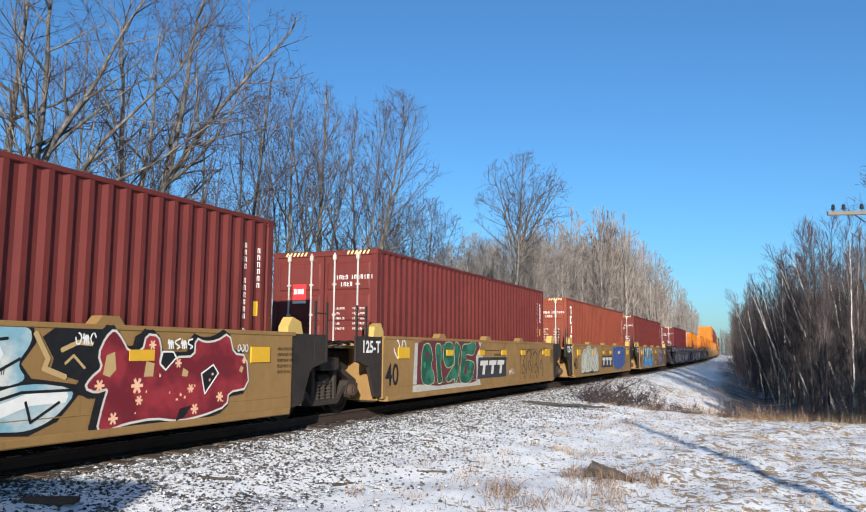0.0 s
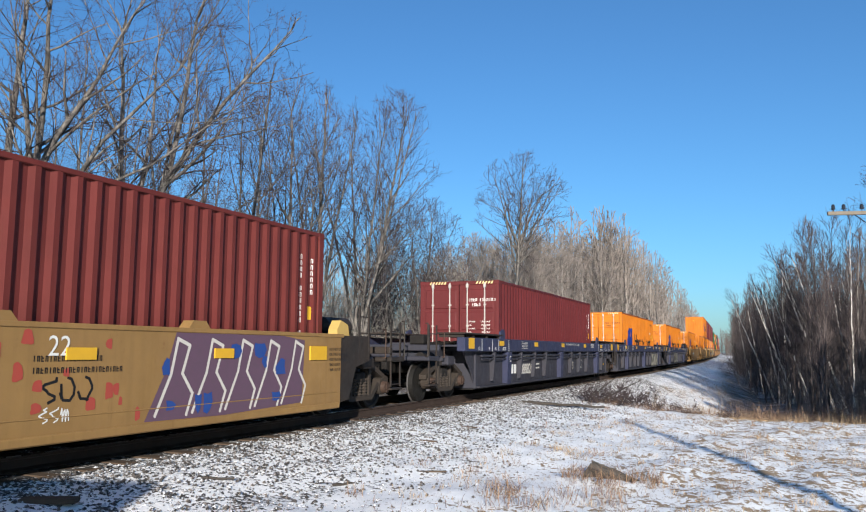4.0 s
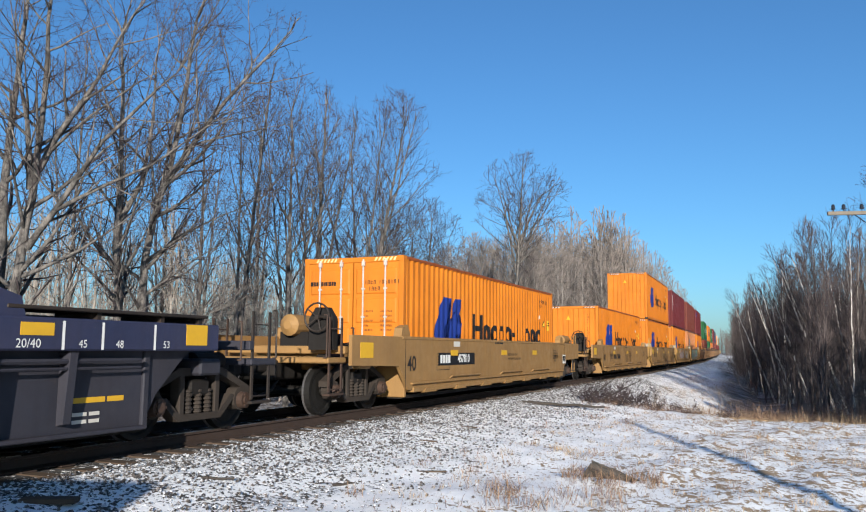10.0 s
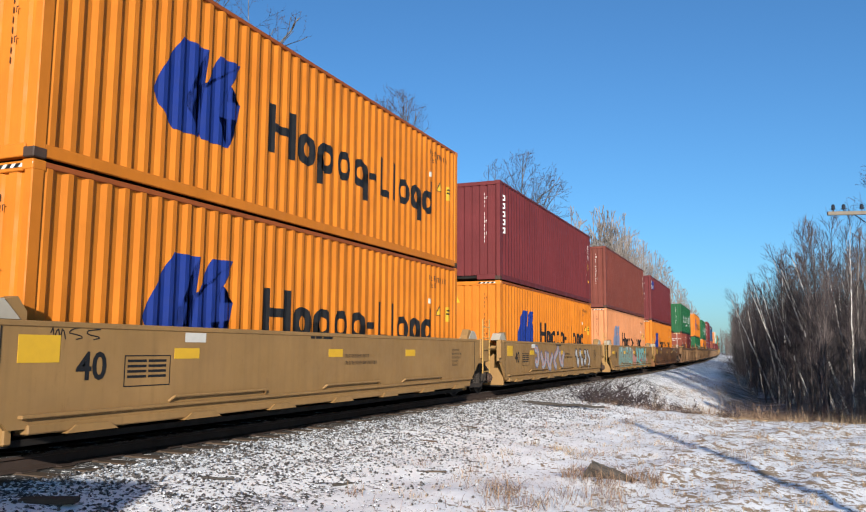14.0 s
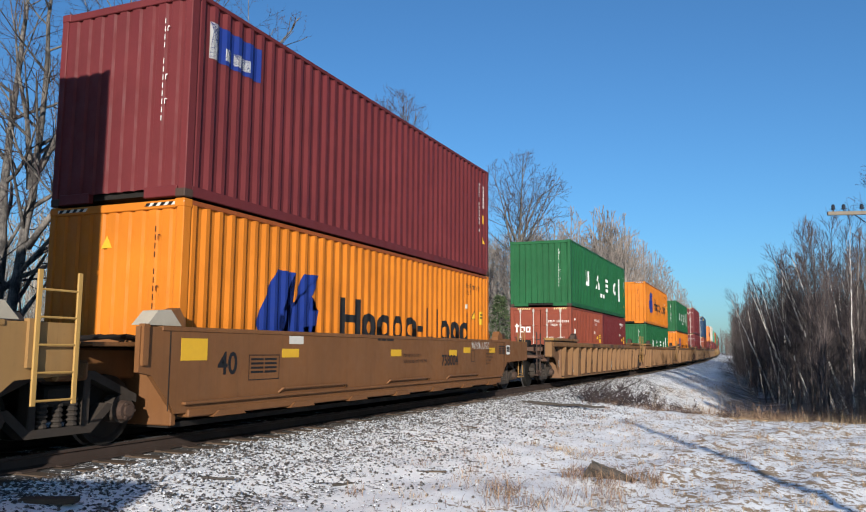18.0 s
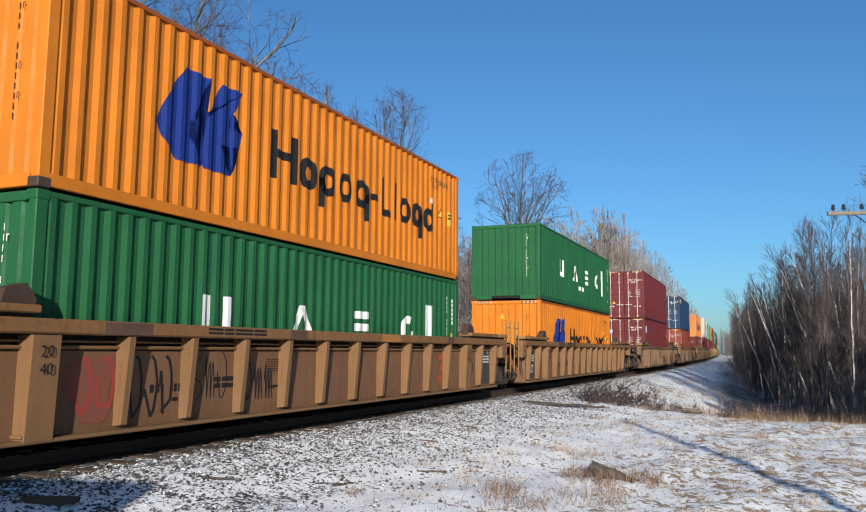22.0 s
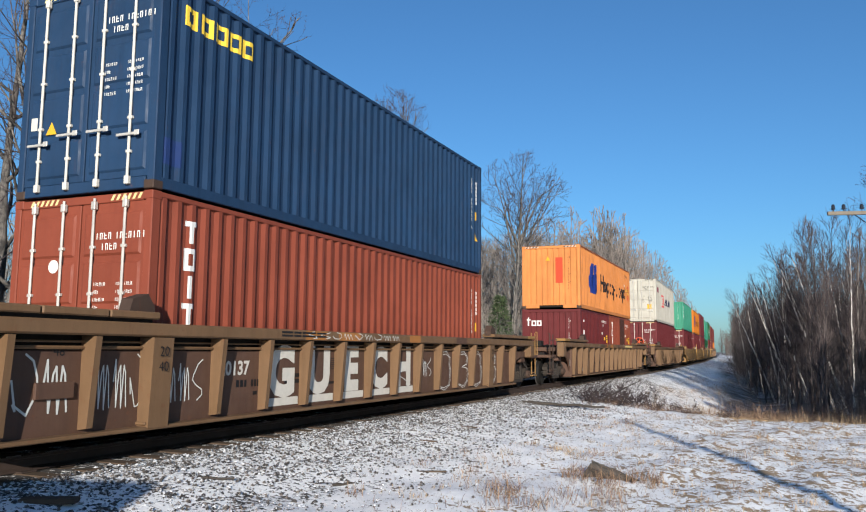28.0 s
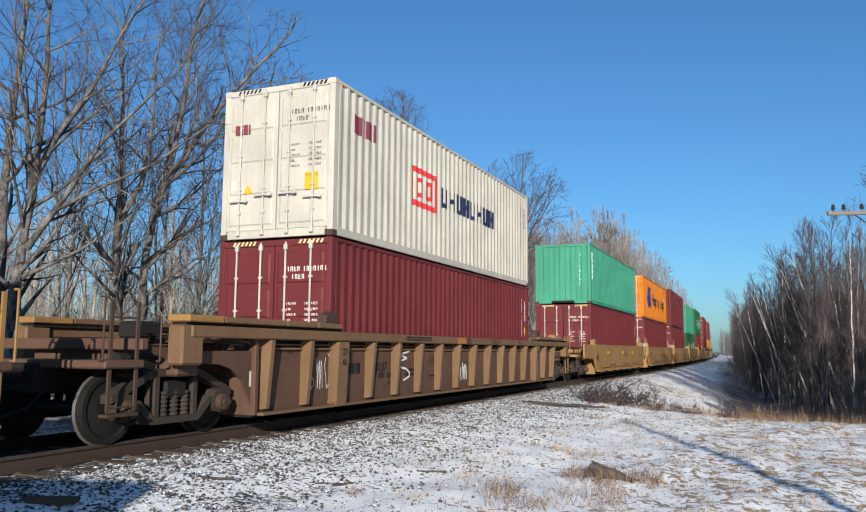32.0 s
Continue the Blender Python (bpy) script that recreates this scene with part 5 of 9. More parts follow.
def tufts(name, spots, material, label, blades, height, seed):
    rs = np.random.RandomState(seed)
    V, F = [], []
    for x, y, spread, k in spots:
        z = gz(x, y)
        for _ in range(int(blades * k)):
            bx, by = x + rs.normal(0, spread), y + rs.normal(0, spread)
            h = height * rs.uniform(0.4, 1.2) * (0.6 + 0.4 * k)
            t, lean = rs.uniform(0, 6.3), rs.uniform(0.4, 1.9) * h
            w = rs.uniform(0.002, 0.0045)
            dx, dy = math.cos(t), math.sin(t)
            i = len(V)
            V += [(bx - dy * w, by + dx * w, z - 0.02), (bx + dy * w, by - dx * w, z - 0.02), (bx + dx * lean * 0.45 + dy * w * 0.7, by + dy * lean * 0.45 - dx * w * 0.7, z + h * 0.6), (bx + dx * lean * 0.45 - dy * w * 0.7, by + dy * lean * 0.45 + dx * w * 0.7, z + h * 0.6), (bx + dx * lean, by + dy * lean, z + h * (0.8 if lean > 0.7 * h else 1.0))]
            F += [(i, i + 1, i + 2, i + 3), (i + 3, i + 2, i + 4)]
    return scatter_mesh(name, V, F, material, label, "dry grass")


DRY = grass_material("dry_grass_blades", (0.13, 0.08, 0.045), (0.46, 0.33, 0.19))
RUSSET = grass_material("russet_stems", (0.1, 0.055, 0.035), (0.3, 0.19, 0.115))
rg = random.Random(11)
spots = []
for _ in range(1700):
    s, l = rg.uniform(2, 30), rg.uniform(4.2, 16)
    x, y = place(s, l)
    if y > 4 and abs(x) < y * 0.75:
        k = 0.42 + 0.6 * noise.noise(Vector((x * 0.5, y * 0.5, 3)))
        if k > 0.25:
            spots.append((x, y, rg.uniform(0.05, 0.16), k))
tufts("dry_grass", spots, DRY, "low dry tan grass poking through thin snow", 46, 0.085, 4)
spots = [(*place(rg.uniform(6, 30), rg.uniform(3.6, 8)), rg.uniform(0.06, 0.14), rg.uniform(0.4, 1.0)) for _ in range(90)]
tufts("russet_weeds", spots, RUSSET, "short russet weed stalks in snow", 26, 0.16, 5)
spots = []
for _ in range(120):
    s, l = rg.uniform(22, 46), rg.uniform(5.5, 13)
    spots.append((*place(s, l), rg.uniform(0.15, 0.5), rg.uniform(0.3, 1.0)))
for _ in range(160):
    s, l = rg.uniform(26, 60), rg.uniform(3.4, 7.2)
    spots.append((*place(s, l), rg.uniform(0.1, 0.3), rg.uniform(0.25, 0.6)))
brush = [(*place(rg.uniform(24, 40), rg.uniform(7.0, 14)), rg.uniform(0.15, 0.5), rg.uniform(0.4, 1.2)) for _ in range(170)]
tufts("russet_brush", brush, RUSSET, "russet dead brush along the foot of the woods", 46, 0.62, 9)
tufts("tall_grass", spots, DRY, "tall dry grass along the edge of the woods", 40, 0.42, 6)


# ---- bare winter trees ----
def bark(name, a, b, scale=9.0):
    n = Nodes(name)
    n.co = n.t.nodes.new("ShaderNodeNewGeometry").outputs["Position"]
    v = n.stretch((1.0, 1.0, 0.35))
    c = n.mix(n.ramp(n.noise(scale, 6, 0.75, v), [(0.38, 0.0), (0.62, 1.0)]), a, b)
    c = n.mix(n.ramp(n.noise(scale * 0.3, 4, 0.6), [(0.5, 0.0), (0.62, 0.75)]), c, tuple(0.35 * q for q in a))
    n.bump(n.noise(scale * 4, 5, 0.7, v), 0.5, 0.02)
    return n.done(c, 0.9)


BARK = bark("grey_brown_bark", (0.034, 0.03, 0.028), (0.18, 0.16, 0.142))
TWIG = bark("brown_twigs", (0.024, 0.016, 0.018), (0.072, 0.05, 0.05), 3.0)
# distance haze is put into this twig colour, which is why it is pale
FAR_TWIG = bark("haze_paled_twigs", (0.13, 0.107, 0.096), (0.28, 0.24, 0.21), 2.0)
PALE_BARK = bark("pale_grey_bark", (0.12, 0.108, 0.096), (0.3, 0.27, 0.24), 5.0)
# lighter twigs for the left-hand brush: the sun on them is in the colour
SUNLIT_TWIG = bark("sunlit_pale_twigs", (0.14, 0.122, 0.105), (0.34, 0.3, 0.255), 3.0)
# milder haze tint in the colour, for the distant right-hand thicket
HAZY = bark("haze_tinted_twigs", (0.075, 0.058, 0.054), (0.17, 0.135, 0.12), 2.0)
BIRCH = bark("pale_birch_bark", (0.34, 0.3, 0.27), (0.72, 0.68, 0.62), 7.0)
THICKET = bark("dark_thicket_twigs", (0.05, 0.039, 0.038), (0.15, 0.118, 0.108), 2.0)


def grow(seed, height, trunk_r, levels=4, stems=1, spread=(0.55, 0.75, 0.8, 0.8), rise=(0.02, 0.1, 0.05, 0.02), kids=(5, 6, 6, 4), crook=0.12, fork=0.3, ratio=(0.5, 0.5, 0.55, 0.55), tilts=(0.08, 0.22), steps=(8, 6, 4, 2, 2), guides=()):
    """Branch segments of a bare tree: start, end, radii, level, stem."""
    rr = random.Random(seed)
    segs = []

    def limb(p, d, length, r, level, stem):
        n = steps[level]
        step = length / n
        pts = [p]
        bend = crook * (0.4, 0.8, 1.1, 1.2, 1.2)[level]
        lift = rise[min(level, len(rise) - 1)]
        for i in range(n):
            d = (d + Vector((rr.uniform(-bend, bend), rr.uniform(-bend, bend), rr.uniform(-bend, bend) * 0.7 + lift))).normalized()
            q = pts[-1] + d * step
            segs.append((pts[-1], q, r * (1 - 0.82 * i / n), r * (1 - 0.82 * (i + 1) / n), level, stem))
            pts.append(q)
        if level >= levels:
            return
        k = kids[min(level, len(kids) - 1)]
        first = fork if level == 0 else 0.15
        for j in range(k):
            f = first + (1 - first) * (j + rr.uniform(0.1, 0.9)) / k
            i = min(n - 1, int(f * n))
            at = pts[i].lerp(pts[i + 1], f * n - i)
            way = (pts[i + 1] - pts[i]).normalized()
            side = way.cross(Vector((rr.uniform(-1, 1), rr.uniform(-1, 1), rr.uniform(-0.5, 0.5)))).normalized()
            ang = spread[min(level, len(spread) - 1)] * rr.uniform(0.65, 1.4)
            nd = (way * math.cos(ang) + side * math.sin(ang)).normalized()
            limb(at, nd, length * ratio[min(level, len(ratio) - 1)] * rr.uniform(0.65, 1.25) * (1.2 - 0.55 * f), r * (1 - 0.82 * f) * rr.uniform(0.5, 0.8), level + 1, stem)

    for level, start, way, length, r in guides:
        limb(Vector(start), Vector(way).normalized(), length, r, level, 0)
    for s in range(0 if guides else stems):
        a = 6.28 * s / stems + rr.uniform(0, 1)
        tilt = 0.0 if stems == 1 else rr.uniform(*tilts)
        p = Vector((0.22 * math.cos(a), 0.22 * math.sin(a), -0.25)) if stems > 1 else Vector((0, 0, -0.25))
        limb(p, Vector((math.cos(a) * tilt, math.sin(a) * tilt, 1)).normalized(), height * rr.uniform(0.88, 1.05), trunk_r * rr.uniform(0.8, 1.0), 0, s)
    return segs


def sprout(seed, stems, crown, gaps=(0.55, 0.4, 0.2), spread=(0.8, 0.75, 0.8), rise=(0.1, 0.05, 0.03), reach=(4.0, 1.5, 0.6), crook=0.1, tips=3, low=1.5, sides=5):
    """Branch segments of a bare tree that fills a rounded crown (x, y, z of its middle, half width, half height).
    stems: girth and the points that each one passes."""
    rr = random.Random(seed)
    segs = []
    mid, half = Vector(crown[:3]), Vector((crown[3], crown[3], crown[4]))

    def room(p, d):
        """Metres from p along d to the rim of the crown."""
        q = Vector((p[i] - mid[i]) / half[i] for i in range(3))
        e = Vector(d[i] / half[i] for i in range(3))
        k, m, c = e.dot(e), q.dot(e), q.dot(q) - 1
        if m * m - k * c <= 0:
            return 0.3
        return max(0.3, (-m + math.sqrt(m * m - k * c)) / k)

    def children(pts, r0, r1, level, stem, start):
        """Shoots along a line of points, at even gaps, turning round it."""
        gap = gaps[level]
        turn, carry = rr.uniform(0, 6.3), gap * rr.uniform(0.3, 1.0) + start
        total = sum((q - p).length for p, q in zip(pts, pts[1:]))
        gone = 0.0
        for p, q in zip(pts, pts[1:]):
            step = (q - p).length
            while carry <= gone + step:
                at = p.lerp(q, (carry - gone) / step)
                f = carry / total
                way = (q - p).normalized()
                turn += 2.4 + rr.uniform(-0.6, 0.6)
                u = way.orthogonal().normalized()
                side = u * math.cos(turn) + way.cross(u) * math.sin(turn)
                ang = spread[level] * rr.uniform(0.6, 1.3)
                d = (way * math.cos(ang) + side * math.sin(ang)).normalized()
                r = (r0 + (r1 - r0) * f) * rr.uniform(0.4, 0.7)
                far = reach[level] * rr.uniform(0.55, 1.15) * (1.15 - 0.5 * f)
                if level:
                    far = min(far, total * 0.75)
                shoot(at, d, min(far, room(at, d) * rr.uniform(0.8, 1.05)), r, level + 1, stem)
                carry += gap * rr.uniform(0.7, 1.3)
            gone += step

    def shoot(p, d, length, r, level, stem):
        if level == 3 and not tips:
            segs.append((p, p + d * length, r, 0.0, 4, stem))
            return
        n = (0, sides, 3 if tips else 2, 2)[level]
        pts, lift = [p], rise[level - 1]
        for i in range(n):
            d = (d + Vector((rr.uniform(-1, 1), rr.uniform(-1, 1), rr.uniform(-0.8, 0.8))) * crook * (1, 1, 1.4, 1.6)[level] + Vector((0, 0, lift))).normalized()
            q = pts[-1] + d * (length / n)
            segs.append((pts[-1], q, r * (1 - 0.75 * i / n), r * (1 - 0.75 * (i + 1) / n), level, stem))
            pts.append(q)
        if level < 3:
            children(pts, r, r * 0.25, level, stem, 0.12 * length)
        else:
            for k in range(tips):
                at = pts[0].lerp(pts[1], rr.uniform(0.3, 1)) if k % 2 else pts[1].lerp(pts[2], rr.uniform(0.1, 1))
                way = (d + Vector((rr.uniform(-1, 1), rr.uniform(-1, 1), rr.uniform(-0.7, 0.9))) * 0.8).normalized()
                segs.append((at, at + way * rr.uniform(0.35, 0.75) * length, r * 0.5, 0.0, 4, stem))

    for stem, (girth, line) in enumerate(stems):
        knots = [Vector(p) for p in line]
        pts = [knots[0]]
        for i, (p, q) in enumerate(zip(knots, knots[1:])):
            before, after = knots[max(0, i - 1)], knots[min(len(knots) - 1, i + 2)]
            n = max(2, int((q - p).length / 0.6))
            for k in range(1, n + 1):
                t = k / n
                at = p * (2 * t ** 3 - 3 * t * t + 1) + q * (3 * t * t - 2 * t ** 3) + (q - before) * (0.5 * (t ** 3 - 2 * t * t + t)) + (after - p) * (0.5 * (t ** 3 - t * t))
                pts.append(at + Vector((rr.uniform(-1, 1), rr.uniform(-1, 1), 0)) * 0.03)
        n = len(pts) - 1
        for i in range(n):
            segs.append((pts[i], pts[i + 1], girth * (1 - 0.8 * i / n), girth * (1 - 0.8 * (i + 1) / n), 0, stem))
        children(pts, girth, girth * 0.2, 0, stem, max(0.3, low - knots[0].z))
        for k in range(3):
            d = ((pts[-1] - pts[-2]).normalized() + Vector((rr.uniform(-1, 1), rr.uniform(-1, 1), 0.2)) * 0.45).normalized()
            shoot(pts[-1], d, min(reach[0] * 0.5, room(pts[-1], d)), girth * 0.2, 1, stem)
    return segs


def vase(seed, height, girth, n, open_by, fork=0.2):
    """Stems of a tree that parts low down and opens upwards."""
    rr = random.Random(seed)
    turn, out = rr.uniform(0, 6.3), []
    for k in range(n):
        a = turn + 6.283 * k / n + rr.uniform(-0.4, 0.4)
        w = open_by * rr.uniform(0.5, 1.1) if k else open_by * 0.25
        c, q, h = math.cos(a) * w, math.sin(a) * w, height * (1.0 if k == 0 and n < 4 else 0.93 if k == 0 else rr.uniform(0.8, 0.97))
        low = (0, 0, -0.3) if k == 0 else (0, 0, height * fork * rr.uniform(0.3 if fork < 0.45 else 0.75, 1.0))
        out.append((girth * (1.0 if k == 0 else 0.62), [low, (c * 0.35, q * 0.35, low[2] + (h - low[2]) * 0.35), (c * 0.75, q * 0.75, low[2] + (h - low[2]) * 0.7), (c, q, h * 0.93)]))
    return out


def tubes(segs, name, min_r=0.004):
    """Turns segments into one mesh of tapered tubes; the last twigs run to a point."""
    a = np.array([s[0] for s in segs])
    b = np.array([s[1] for s in segs])
    r0 = np.maximum(min_r, np.array([s[2] for s in segs]))
    r1 = np.maximum(min_r * 0.8, np.array([s[3] for s in segs]))
    lev = np.array([s[4] for s in segs])
    V, quads, tris, k0 = [], [], [np.zeros((0, 3), int)], 0
    w = b - a
    w /= np.linalg.norm(w, axis=1)[:, None] + 1e-9
    ref = np.where(np.abs(w[:, 2:3]) < 0.9, np.array([[0, 0, 1.0]]), np.array([[1.0, 0, 0]]))
    u = np.cross(w, ref)
    u /= np.linalg.norm(u, axis=1)[:, None]
    v = np.cross(w, u)
    for n, pick in ((8, lev == 0), (5, lev == 1), (3, (lev == 2) | (lev == 3))):
        m = int(pick.sum())
        if not m:
            continue
        ang = 2 * np.pi * np.arange(n) / n
        ring = u[pick][:, None, :] * np.cos(ang)[None, :, None] + v[pick][:, None, :] * np.sin(ang)[None, :, None]
        lo = a[pick][:, None, :] + ring * r0[pick][:, None, None]
        hi = b[pick][:, None, :] + ring * r1[pick][:, None, None]
        V.append(np.concatenate([lo, hi], 1).reshape(-1, 3))
        base = k0 + np.arange(m)[:, None] * 2 * n
        for i in range(n):
            j = (i + 1) % n
            quads.append(np.concatenate([base + i, base + j, base + n + j, base + n + i], 1))
        k0 += m * 2 * n
    pick = lev >= 4
    m = int(pick.sum())
    if m:
        ang = 2 * np.pi * np.arange(3) / 3
        ring = u[pick][:, None, :] * np.cos(ang)[None, :, None] + v[pick][:, None, :] * np.sin(ang)[None, :, None]
        V.append(np.concatenate([a[pick][:, None, :] + ring * r0[pick][:, None, None], b[pick][:, None, :]], 1).reshape(-1, 3))
        base = k0 + np.arange(m)[:, None] * 4
        for i in range(3):
            tris.append(np.concatenate([base + i, base + (i + 1) % 3, base + 3], 1))
    V, T = np.concatenate(V), np.concatenate(tris)
    Q = np.concatenate(quads) if quads else np.zeros((0, 4), int)
    me = bpy.data.meshes.new(name)
    me.vertices.add(len(V))
    me.vertices.foreach_set("co", V.astype(np.float32).ravel())
    me.loops.add(Q.size + T.size)
    me.loops.foreach_set("vertex_index", np.concatenate([Q.ravel(), T.ravel()]).astype(np.int32))
    me.polygons.add(len(Q) + len(T))
    me.polygons.foreach_set("loop_start", np.concatenate([np.arange(len(Q)) * 4, Q.size + np.arange(len(T)) * 3]).astype(np.int32))
    me.polygons.foreach_set("use_smooth", np.ones(len(Q) + len(T), bool))
    me.update(calc_edges=True)
    return me


def tree_mesh(segs, split, m_trunk, m_twig, min_r):
    """Meshes of one tree: a trunk with limbs for each stem, then the crown of twigs."""
    out = []
    for stem in range(max(q[5] for q in segs) + 1 if split >= 0 else 0):
        wood = tubes([s for s in segs if s[4] <= split and s[5] == stem], "trunk", 0.01)
        wood.materials.append(m_trunk)
        out.append(("trunk", wood))
    twigs = tubes([s for s in segs if s[4] > split], "crown", min_r)
    twigs.materials.append(m_twig)
    return out + [("crown", twigs)]


def plant(meshes, x, y, turn, size, label, category="tree", group="", name="tree", lean=(0, 0)):
    root = thing(name, label, category, group)
    for nm, me in meshes:
        o = new(nm, me)
        o.parent = root
    root.matrix_basis = Matrix.Translation((x, y, gz(x, y) - 0.05)) @ pose(0, 0, 0, lean[0], lean[1], turn) @ Matrix.Scale(size, 4)
    return root


def by_bearing(k, depth):
    return k * depth, depth


# two old trees close behind the line, with long limbs reaching over it: girth and the course of each limb
OLD_A = [(0.16, [(-0.3, 0, -0.3), (-0.36, 0, 2.4), (-0.46, 0.1, 6.1), (-0.3, 0.2, 9.8)]),
         (0.15, [(-0.1, 0, -0.3), (-0.14, 0, 2.4), (0.08, 0, 4.7), (0.28, -0.1, 6.7), (0.45, -0.3, 9.6)]),
         (0.085, [(0.14, 0, 5.7), (0.52, 0.2, 6.7), (1.14, 0.5, 8.0), (1.7, 0.8, 9.6)]),
         (0.08, [(0.12, 0, 5.5), (0.1, -0.3, 6.9), (-0.1, -0.6, 8.6)]),
         (0.075, [(0.15, 0, 4.3), (0.84, -0.3, 5.04), (1.84, -0.6, 6.36), (3.3, -0.9, 7.7)]),
         (0.05, [(0.84, -0.3, 5.04), (1.65, -0.2, 5.54), (2.6, 0, 6.05), (3.7, 0.2, 6.95)]),
         (0.05, [(0.05, 0, 3.7), (0.66, 0.3, 4.08), (1.3, 0.6, 4.55), (2.15, 0.8, 5.3)]),
         (0.028, [(-0.14, 0, 2.4), (0.74, -0.3, 2.62), (2.0, -0.5, 2.64)])]
OLD_B = [(0.15, [(-0.07, 0, -0.3), (-0.12, 0, 1.6), (-0.38, 0, 3.9), (-0.5, 0.1, 5.5), (-0.5, 0.2, 7.0), (-0.72, 0.3, 10.4)]),
         (0.15, [(0.12, 0, -0.3), (0.19, 0, 1.5), (0.32, 0, 4.5), (0.65, -0.1, 6.2), (1.0, -0.2, 7.5), (1.4, -0.3, 10.6)]),
         (0.08, [(-0.46, 0.1, 5.4), (-0.08, 0.4, 6.5), (0.1, 0.6, 8.1), (0.05, 0.8, 10.4)]),
         (0.085, [(0.5, -0.05, 5.9), (1.29, -0.3, 7.1), (2.3, -0.5, 8.4), (3.9, -0.8, 10.1)]),
         (0.055, [(0.45, 0, 5.7), (0.54, 0.4, 6.9), (0.65, 0.7, 8.2), (0.9, 1.0, 10.0)]),
         (0.045, [(-0.42, 0, 4.2), (-1.0, -0.2, 5.0), (-1.6, -0.4, 5.9)]),
         (0.05, [(0.3, 0, 4.2), (1.09, -0.3, 4.94), (1.9, -0.5, 5.32), (2.7, -0.8, 5.6)]),
         (0.04, [(0.26, 0, 3.6), (1.12, 0.3, 4.1), (1.8, 0.6, 4.75)]),
         (0.03, [(0.2, 0, 2.6), (1.08, -0.2, 2.87), (2.0, -0.4, 3.1)])]
for x, y, rows, crown, seed in ((-8.43, 16.0, OLD_A, (0.8, 0, 6.6, 4.2, 5.0), 61), (-7.44, 19.5, OLD_B, (0.8, 0, 7.0, 4.4, 5.4), 62)):
    segs = sprout(seed, rows, crown, (0.44, 0.33, 0.18), (0.85, 0.8, 0.8), (0.05, 0.03, 0.02), (2.6, 1.15, 0.5), 0.17, 3, 2.4)
    plant(tree_mesh(segs, 1, BARK, TWIG, 0.0034), x, y, 0, 1.0, "tall bare grey-barked tree with long spreading limbs", group="bare trees behind the line")

# the other large trees, one by one: bearing, depth, height, girth, stems, how far they open, half width of the crown, its foot, its drift to the right
BIG = [(-0.253, 27, 12.4, 0.12, 2, 1.1, 1.9, 4.6, 0.9), (-0.182, 30, 13.0, 0.12, 4, 1.7, 2.3, 4.4, 0.0), (-0.152, 31, 12.8, 0.13, 3, 1.3, 2.0, 4.8, 0.3), (-0.1, 36, 14.4, 0.14, 6, 3.2, 3.8, 5.0, 1.6),
       (-0.015, 45, 10.8, 0.1, 5, 2.2, 2.9, 2.6, 0.4), (0.1, 62, 18.0, 0.16, 9, 3.0, 4.3, 8.0, 1.1), (0.615, 44, 15.0, 0.16, 4, 2.4, 3.4, 4.0, 0.0),
       (-0.465, 27, 13.5, 0.1, 2, 0.9, 1.6, 4.0, 0.0), (-0.345, 36, 13.6, 0.1, 2, 1.0, 1.8, 3.0, 0.0), (-0.295, 33, 13.8, 0.1, 2, 1.0, 1.7, 3.0, 0.2), (-0.222, 38, 14.6, 0.11, 2, 1.0, 1.8, 4.0, 0.0), (-0.06, 52, 12.6, 0.11, 3, 1.4, 2.2, 3.0, 0.0),
       (-0.4, 33, 13.0, 0.09, 2, 0.9, 1.6, 3.0, 0.0)]
for i, (k, depth, h, girth, n, wide, half, foot, drift) in enumerate(BIG):
    x, y = by_bearing(k, depth)
    stems = [(r, [(p[0] + drift * max(0.0, p[2]) / h, p[1], p[2]) for p in line]) for r, line in vase(700 + i, h, girth, n, wide, 0.58 if i == 5 else 0.2)]
    segs = sprout(720 + i, stems, (drift * 0.7, 0, (h + foot) / 2, half, (h - foot) / 2), (0.5, 0.36, 0.2) if n < 4 else (0.95, 0.55, 0.28) if i == 5 else (0.6, 0.42, 0.23), (0.62, 0.65, 0.7) if n < 4 else (0.72, 0.7, 0.7), (0.13, 0.07, 0.04) if n < 4 else (0.08, 0.05, 0.03), (3.2, 1.3, 0.6) if n < 4 else (4.0, 1.6, 0.7), 0.08, 3, foot * 0.7)
    plant(tree_mesh(segs, 1, BARK, TWIG, max(0.0045, 0.00015 * depth)), x, y, 0, 1.0, "tall bare tree with a wide rounded crown of fine twigs" if n > 3 else "tall slender bare tree with fine upright twigs", group="bare trees behind the line")

kinds = []
for i in range(8):
    segs = sprout(800 + i, vase(810 + i, 10.0, 0.085, 1 + i % 3, 0.7 + 0.2 * (i % 3), 0.4), (0, 0, 5.9, 1.7 + 0.3 * (i % 3), 4.3), (0.42, 0.28, 0.16), (0.6, 0.65, 0.7), (0.14, 0.08, 0.05), (2.4, 1.1, 0.6), 0.09, 0, 1.6, 3)
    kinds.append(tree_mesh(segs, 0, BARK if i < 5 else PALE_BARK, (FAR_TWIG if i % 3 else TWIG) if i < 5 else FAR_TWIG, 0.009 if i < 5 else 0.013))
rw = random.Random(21)
